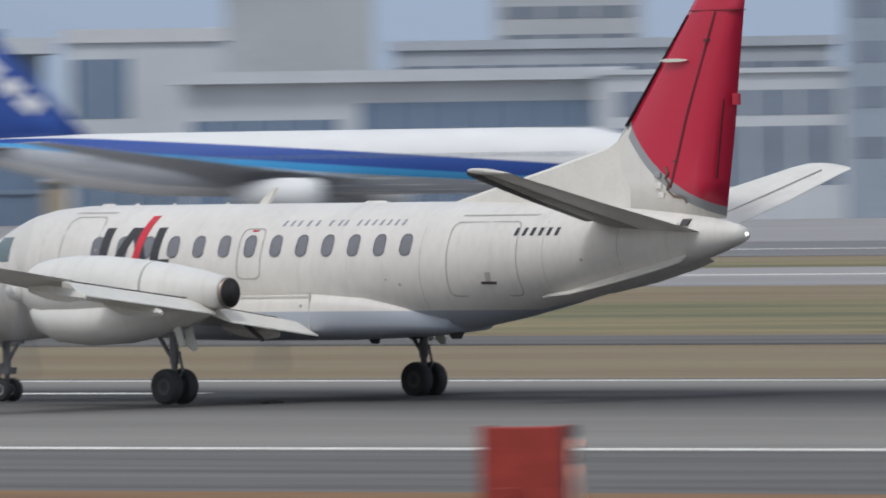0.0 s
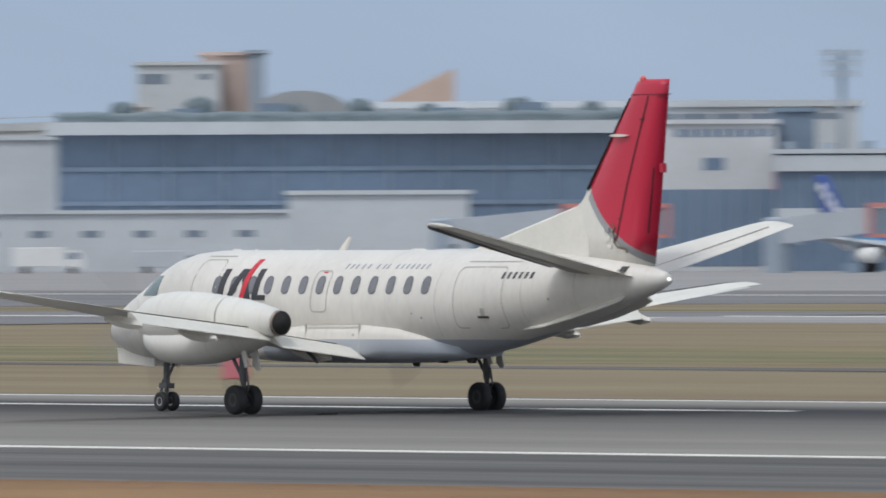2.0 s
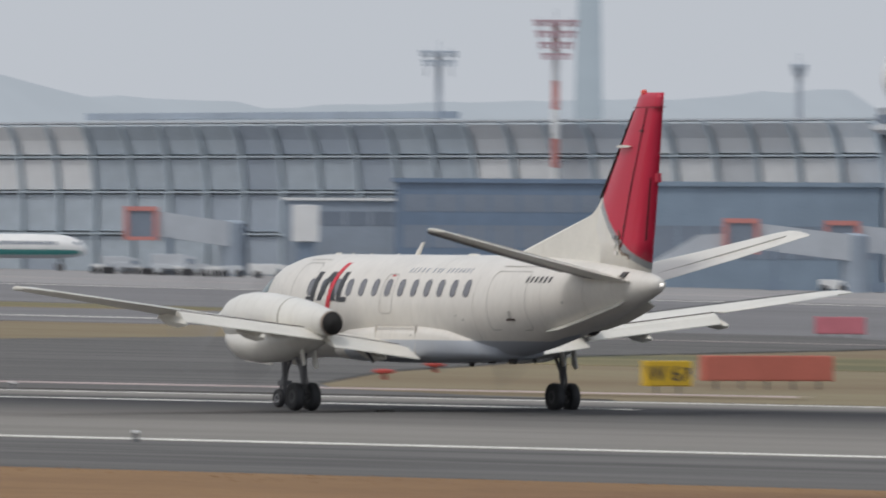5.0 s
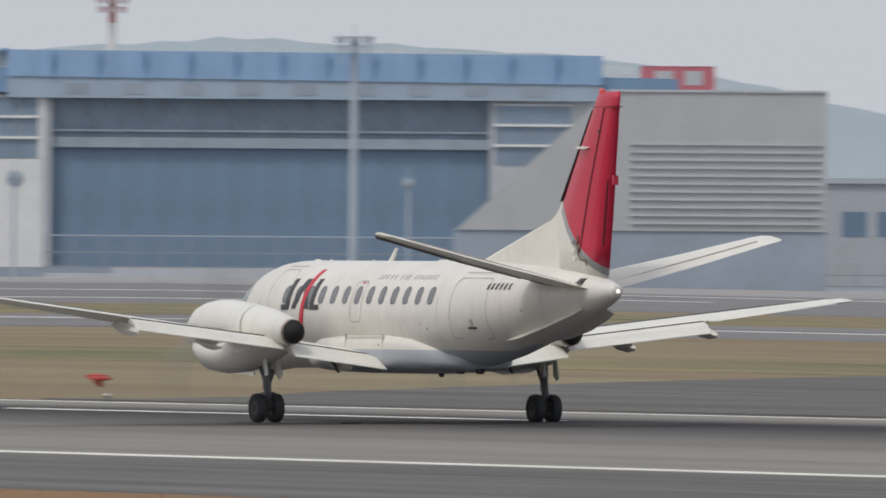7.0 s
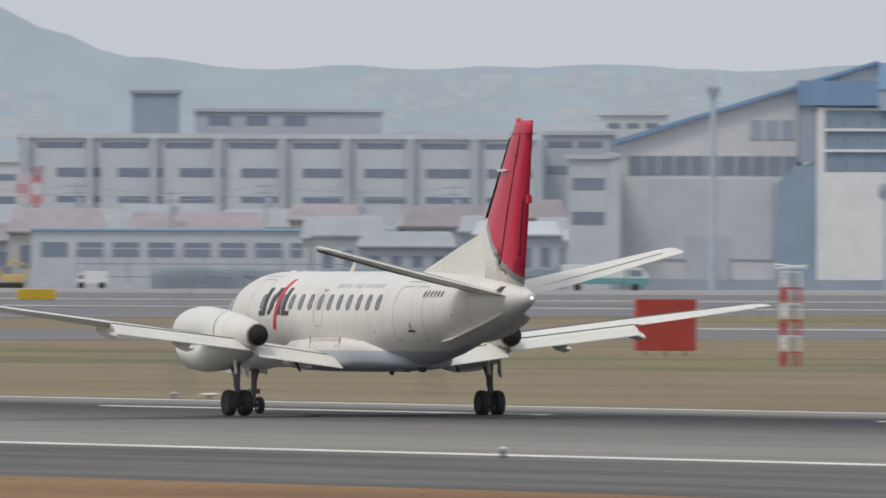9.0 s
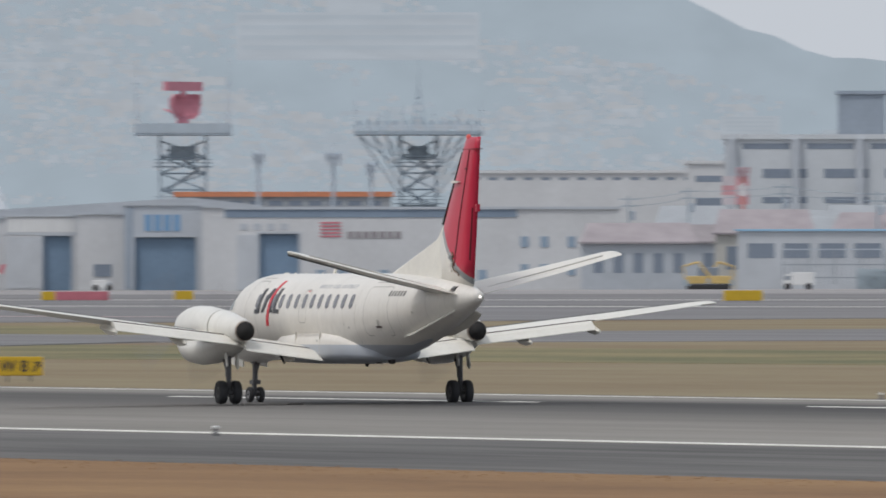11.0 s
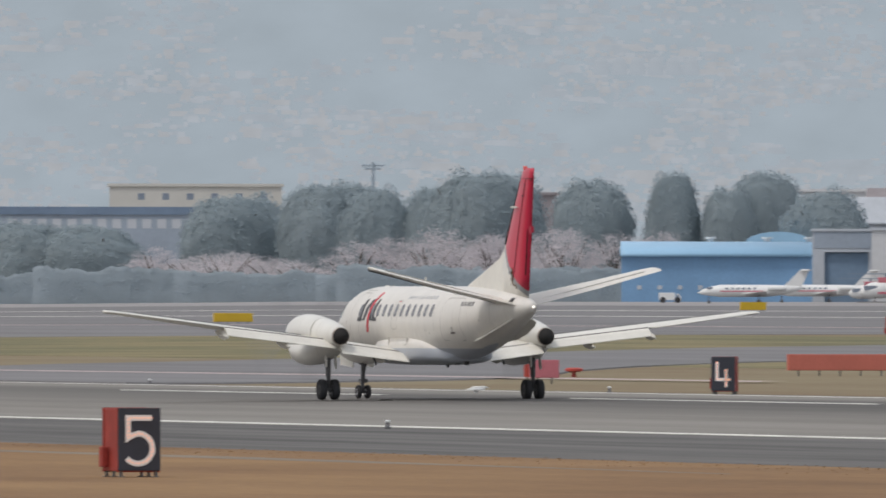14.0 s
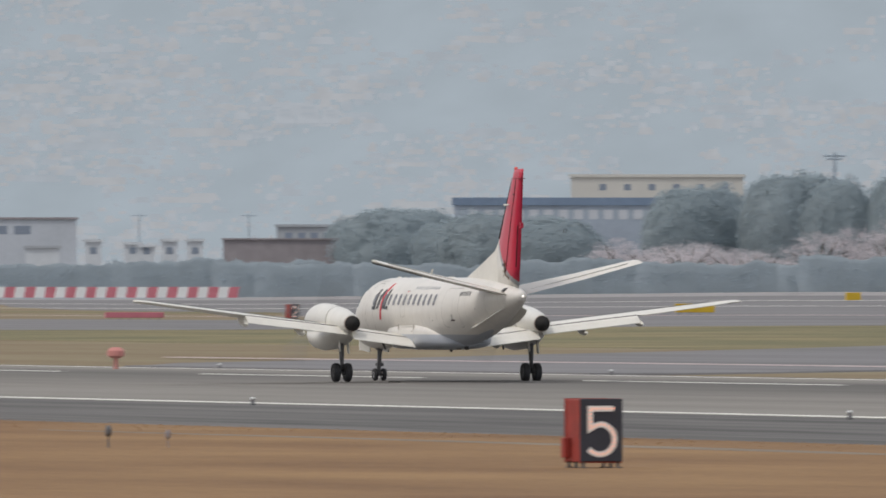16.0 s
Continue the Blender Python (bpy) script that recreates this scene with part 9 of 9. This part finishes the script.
distance_board(-627.0, 207.0, "4", "black distance sign with a white four across the runway", -24.0)
distance_board(-81.1, 103.0, "6", "red-cased distance sign beside the runway", 38.0)
distance_board(-1192.2, 406.0, "3", "black distance sign with a white three on the far field", -6.0)
distance_board(-1717.4, 585.0, "2", "black distance sign with a white two on the far field", -12.0)
guide_sign(-645.1, 222.0, 1.84, 0.72, yellow_mat, "yellow taxiway guidance sign with black lettering", "W 8")
guide_sign(-756.1, 255.0, 4.85, 0.72, board_red, "long orange-red sign back in the grass", "")
guide_sign(-393.4, 226.0, 1.5, 0.72, yellow_mat, "yellow taxiway guidance sign in the grass", "W 6")
guide_sign(-410.5, 240.0, 4.49, 0.75, board_red, "long orange-red sign back in the grass", "")
guide_sign(-238.0, 224.0, 3.3, 0.8, board_red, "long orange-red sign back in the grass", "", -45)
guide_sign(-298.7, 226.0, 0.65, 0.6, pink_mat, "small red sign in the grass", "", -45)
guide_sign(-481.9, 330.0, 2.64, 0.7, pink_mat, "long pale red sign by the taxiway", "", -40)
guide_sign(-668.8, 405.0, 2.34, 0.8, pink_mat, "red sign by the taxiway", "", -40)
guide_sign(-738.6, 318.0, 2.88, 2.3, red_mat, "tall red equipment cabinet in the grass", "")
guide_sign(-714.5, 228.0, 1.2, 0.75, pink_mat, "red runway holding sign in the grass", "")
guide_sign(-719.8, 229.0, 0.34, 0.9, red_mat, "narrow red sign end panel", "")
guide_sign(-1758.3, 612.0, 5.72, 0.9, pink_mat, "red sign on the far taxiway", "")
guide_sign(-1755.1, 622.0, 2.03, 0.9, yellow_mat, "yellow sign on the far taxiway", "")
guide_sign(-1769.0, 612.0, 1.38, 0.9, yellow_mat, "yellow sign on the far taxiway", "")
guide_sign(-1554.9, 606.0, 3.77, 0.95, yellow_mat, "yellow sign on the far taxiway", "")
guide_sign(-1898.2, 630.0, 2.99, 0.9, yellow_mat, "yellow sign on the far taxiway", "")
distance_board(-1579.9, 436.0, "2", "red-cased distance sign with a white two", 8.0)
guide_sign(-1594.5, 425.0, 5.52, 0.5, pink_mat, "long low red sign by the taxiway", "")
guide_sign(-1113.3, 650.0, 2.28, 0.95, yellow_mat, "yellow sign on the far taxiway", "")
guide_sign(-1097.0, 650.0, 2.26, 0.95, yellow_mat, "yellow sign on the far taxiway", "")
guide_sign(-773.2, 665.0, 2.18, 0.95, yellow_mat, "yellow sign on the far taxiway", "")
guide_sign(-2149.3, 610.0, 1.8, 0.9, yellow_mat, "yellow sign on the far taxiway", "")
guide_sign(-1565.9, 470.0, 3.67, 0.8, yellow_mat, "yellow sign on the far runway edge", "")
guide_sign(-1995.2, 618.0, 1.78, 0.9, yellow_mat, "yellow sign on the far taxiway", "")
for k in range(-8, 9):
    edge_lamp(-456.5 + 60 * k, 141.3)
for k in range(-8, 9):
    edge_lamp(-573.3 + 60 * k, 204.6)
marker(-715.8, 190.0, 0.35, 0.9, orange_red, "orange mushroom-shaped marker in the grass")
marker(-521.0, 234.9, 0.36, 0.3, red_mat, "low flat red marker in the grass")
marker(-529.9, 238.8, 0.36, 0.3, red_mat, "low flat red marker in the grass")
marker(-464.6, 260.9, 0.34, 0.3, red_mat, "low flat red marker in the grass")
marker(-660.1, 377.8, 0.45, 0.9, red_mat, "round red marker by the taxiway")
marker(-757.9, 243.2, 0.4, 0.4, red_mat, "low flat red marker in the grass")
marker(-645.1, 203.3, 0.32, 0.16, white_mat, "low white marker beside the runway")
marker(-608.1, 191.5, 0.32, 0.16, white_mat, "low white marker beside the runway")
marker(-534.3, 214.2, 0.34, 0.16, white_mat, "low white marker beside the runway")
marker(-331.4, 218.2, 0.36, 0.18, white_mat, "low white marker beside the runway")
marker(-717.1, 341.5, 0.5, 0.9, red_mat, "round red marker in the grass")
marker(-390.2, 103.4, 0.075, 0.5, gear_mat, "short dark stake in the turf")
marker(-389.9, 104.7, 0.06, 0.4, roof_tile, "short brown stake in the turf")
marker(-439.1, 243.8, 0.34, 0.3, red_mat, "low flat red marker in the grass")
vane_mast = thing("wind_mast", pose(-665.7, 292.1, ground_z(-665.7, 292.1)), "red and white lattice mast with a small cross head", "mast")
for k in range(6):
    z0, z1 = 3.88 * k / 6, 3.88 * (k + 1) / 6
    part("mast_section", merge(*[tube((a, b, z0), (a, b, z1), 0.05, n=6) for a in (-0.3, 0.3) for b in (-0.3, 0.3)], *[tube((a, -0.3, z0), (-a, -0.3, z1), 0.035, n=5) for a in (-0.3, 0.3)], block(-0.34, 0.34, -0.34, 0.34, z1 - 0.05, z1)), red_mat if k % 2 == 0 else white_mat, vane_mast)
part("cross_head", merge(tube((0, -0.7, 3.99), (0, 0.7, 4.10), 0.06, n=6), tube((0, -0.7, 4.15), (0, 0.7, 4.01), 0.06, n=6)), white_mat, vane_mast)


# ---- hills and the town on them ----
RIDGE = ((13.78, 131.6), (16.19, 126.5), (17.23, 121.2), (18.28, 109.6), (19.69, 95.8), (20.73, 81.7), (21.11, 73.4), (21.27, 67.9), (21.45, 62.4), (21.56, 60.1), (21.81, 58.0), (21.98, 56.1), (22.28, 56.9), (22.52, 56.6), (23.06, 57.7), (23.6, 56.2), (24.66, 61.4), (25.47, 59.8), (26.04, 56.0), (27.6, 30.0), (29.28, 46.3), (29.56, 41.3), (30.19, 38.9), (31.47, 41.6), (32.01, 44.6), (32.45, 19.4), (32.64, 22.6), (32.82, 29.9), (33.01, 37.8), (33.19, 44.7), (33.37, 51.0), (33.6, 56.8), (34.11, 69.1), (35.14, 79.4), (37.81, 90.7), (41.08, 85.2), (47.06, 74.6))


def ridge(b):
    if b <= RIDGE[0][0]:
        return RIDGE[0][1]
    for (b0, z0), (b1, z1) in zip(RIDGE, RIDGE[1:]):
        if b <= b1:
            k = (b - b0) / (b1 - b0)
            return z0 + (z1 - z0) * k + 1.2 * noise.noise((b * 9.0, 0.3, 0)) + 0.5 * noise.noise((b * 40.0, 0.9, 0))
    return RIDGE[-1][1]


def slope_point(b, k):
    """A point of the hillside: k runs from its foot to its crest."""
    d = 3700 + 700 * k
    z = 3.0 + (ridge(b) - 3.0) * (0.12 * k + 0.88 * k * k) + 2.0 * noise.noise((b * 6, k * 5, 0)) * k * (1 - k)
    return (-d * math.cos(radians(b)), d * math.sin(radians(b)), z)


def hillside(b0, b1, n, nk=14):
    """A stretch of the hills between two bearings."""
    vs = [slope_point(b0 + (b1 - b0) * i / n, k / nk) for i in range(n + 1) for k in range(nk + 1)]
    fs = [(i * (nk + 1) + k, (i + 1) * (nk + 1) + k, (i + 1) * (nk + 1) + k + 1, i * (nk + 1) + k + 1) for i in range(n) for k in range(nk)]
    return vs, fs


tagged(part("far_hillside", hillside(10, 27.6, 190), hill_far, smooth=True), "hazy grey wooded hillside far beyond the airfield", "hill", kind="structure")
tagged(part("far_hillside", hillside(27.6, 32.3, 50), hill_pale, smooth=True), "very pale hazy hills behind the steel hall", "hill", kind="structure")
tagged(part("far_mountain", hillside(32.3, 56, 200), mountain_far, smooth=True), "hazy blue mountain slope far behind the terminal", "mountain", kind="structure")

# the town: small pale houses scattered in loose quarters over the slope
rnd = random.Random(21)
town = {0: [], 1: [], 2: []}
for _ in range(62000):
    b_ = rnd.uniform(12.8, 26.4)
    k_ = math.sqrt(rnd.random()) * 0.98
    high = slope_point(b_, k_)[2]
    built = noise.noise((b_ * 1.7, high * 0.075, 0.5)) + 0.7 * noise.noise((b_ * 5.0, high * 0.21, 2.5)) - 0.004 * max(0.0, high - 45)
    if 20.3 < b_ < 22.3 and k_ > 0.84 or rnd.random() < 0.4 * (k_ > 0.75):
        continue
    if built < rnd.uniform(-0.45, 0.22):
        continue
    p_ = Vector(slope_point(b_, k_))
    c_, s_ = math.cos(radians(90 - b_)), math.sin(radians(90 - b_))
    kind_ = rnd.choice((0, 1, 1, 2, 2))
    size = rnd.random()
    w_, h_ = (rnd.uniform(6.0, 14.0), rnd.uniform(0.9, 1.8)) if size < 0.02 else (rnd.uniform(2.2, 4.5), rnd.uniform(0.8, 1.6)) if size < 0.25 else (rnd.uniform(0.8, 2.0), rnd.uniform(0.4, 1.0))
    v_, f_ = block(-w_ / 2, w_ / 2, -1, 1, -0.6, h_)
    if rnd.random() < 0.5:
        v_ = [(x * (0.6 if z > 0 else 1), y, z) for x, y, z in v_]
    town[kind_].append(([(p_.x + x * c_ - y * s_, p_.y + x * s_ + y * c_, p_.z + z) for x, y, z in v_], f_))
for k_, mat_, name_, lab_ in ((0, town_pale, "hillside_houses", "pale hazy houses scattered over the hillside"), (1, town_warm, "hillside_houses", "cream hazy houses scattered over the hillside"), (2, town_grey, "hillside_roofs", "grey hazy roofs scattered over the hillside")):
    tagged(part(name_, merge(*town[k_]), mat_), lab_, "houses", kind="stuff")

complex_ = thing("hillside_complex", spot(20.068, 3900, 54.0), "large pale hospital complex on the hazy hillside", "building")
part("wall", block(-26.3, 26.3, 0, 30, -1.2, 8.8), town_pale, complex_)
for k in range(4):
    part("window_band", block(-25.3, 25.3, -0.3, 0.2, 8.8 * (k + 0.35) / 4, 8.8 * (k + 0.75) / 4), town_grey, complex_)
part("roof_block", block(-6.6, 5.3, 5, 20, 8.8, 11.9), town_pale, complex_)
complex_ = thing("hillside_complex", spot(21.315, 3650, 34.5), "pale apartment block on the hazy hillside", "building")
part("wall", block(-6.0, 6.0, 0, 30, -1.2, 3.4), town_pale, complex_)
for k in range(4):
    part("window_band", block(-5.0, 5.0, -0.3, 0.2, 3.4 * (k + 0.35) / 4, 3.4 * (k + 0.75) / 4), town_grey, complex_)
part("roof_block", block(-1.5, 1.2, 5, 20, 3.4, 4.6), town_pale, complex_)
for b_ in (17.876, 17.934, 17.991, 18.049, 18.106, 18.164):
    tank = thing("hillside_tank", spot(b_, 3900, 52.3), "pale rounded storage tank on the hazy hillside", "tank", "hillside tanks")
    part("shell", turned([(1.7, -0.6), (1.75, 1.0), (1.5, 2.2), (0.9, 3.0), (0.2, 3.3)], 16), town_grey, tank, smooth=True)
complex_ = thing("hillside_complex", spot(15.404, 3800, 39.4), "small pale school block on the hazy hillside", "building")
part("wall", block(-2.1, 2.1, 0, 30, -1.2, 1.9), town_pale, complex_)
for k in range(2):
    part("window_band", block(-1.1, 1.1, -0.3, 0.2, 1.9 * (k + 0.35) / 2, 1.9 * (k + 0.75) / 2), town_grey, complex_)
part("roof_block", block(-0.5, 0.4, 5, 20, 1.9, 2.6), town_pale, complex_)
complex_ = thing("hillside_complex", spot(15.476, 3800, 39.4), "small pale school block on the hazy hillside", "building")
part("wall", block(-2.4, 2.4, 0, 30, -1.2, 2.6), town_pale, complex_)
for k in range(2):
    part("window_band", block(-1.4, 1.4, -0.3, 0.2, 2.6 * (k + 0.35) / 2, 2.6 * (k + 0.75) / 2), town_grey, complex_)
part("roof_block", block(-0.6, 0.5, 5, 20, 2.6, 3.5), town_pale, complex_)
complex_ = thing("hillside_complex", spot(15.548, 3800, 39.4), "small pale school block on the hazy hillside", "building")
part("wall", block(-1.8, 1.8, 0, 30, -1.2, 1.7), town_pale, complex_)
for k in range(2):
    part("window_band", block(-0.8, 0.8, -0.3, 0.2, 1.7 * (k + 0.35) / 2, 1.7 * (k + 0.75) / 2), town_grey, complex_)
part("roof_block", block(-0.4, 0.4, 5, 20, 1.7, 2.3), town_pale, complex_)


# ---- what moves ----
PLANE_ROWS = [
    (0.0, -151.14, 3.358),
    (0.5, -168.02, 2.439),
    (1.0, -184.55, 1.623),
    (1.5, -201.35, 0.871),
    (2.0, -217.65, 0.207),
    (2.5, -233.51, -0.381),
    (3.0, -249.15, -0.913),
    (3.5, -264.66, -1.398),
    (4.0, -279.94, -1.838),
    (4.5, -295.01, -2.185),
    (5.0, -309.83, -2.367),
    (5.5, -322.96, -2.025),
    (6.0, -334.66, -1.200),
    (6.5, -345.73, -0.375),
    (7.0, -356.98, -0.000),
    (7.5, -369.22, -0.000),
    (8.0, -382.76, -0.000),
    (8.5, -396.34, -0.000),
    (9.0, -409.66, -0.000),
    (9.5, -422.79, -0.000),
    (10.0, -435.81, -0.000),
    (10.5, -448.79, -0.000),
    (11.0, -461.79, -0.000),
    (11.5, -474.78, -0.000),
    (12.0, -487.67, -0.000),
    (12.5, -500.49, -0.000),
    (13.0, -513.41, -0.000),
    (13.5, -526.34, -0.000),
    (14.0, -539.17, -0.000),
    (14.5, -551.97, -0.000),
    (15.0, -564.86, -0.000),
    (15.5, -577.98, -0.000),
    (16.0, -591.40, -0.000),
]


def motions():
    ground = ground_z(0, 168.30)
    walk(plane, [(t, pose(x, 168.30, ground + 0.03, 0, 0, turn)) for t, x, turn in PLANE_ROWS])

    base = radar_dish.matrix_basis.copy()
    walk(radar_dish, [(0.5 * k, base @ pose(0, 0, 0, 0, 0, 84.0 * (0.5 * k - 12.5))) for k in range(33)])
    # the blades turn 80 degrees each frame
    for prop in PROPELLERS:
        hub = prop.location.copy()
        walk(prop, [(k / FPS, Matrix.Translation(hub) @ pose(0, 0, 0, 80.0 * k)) for k in range(16 * FPS + 1)])


motions()
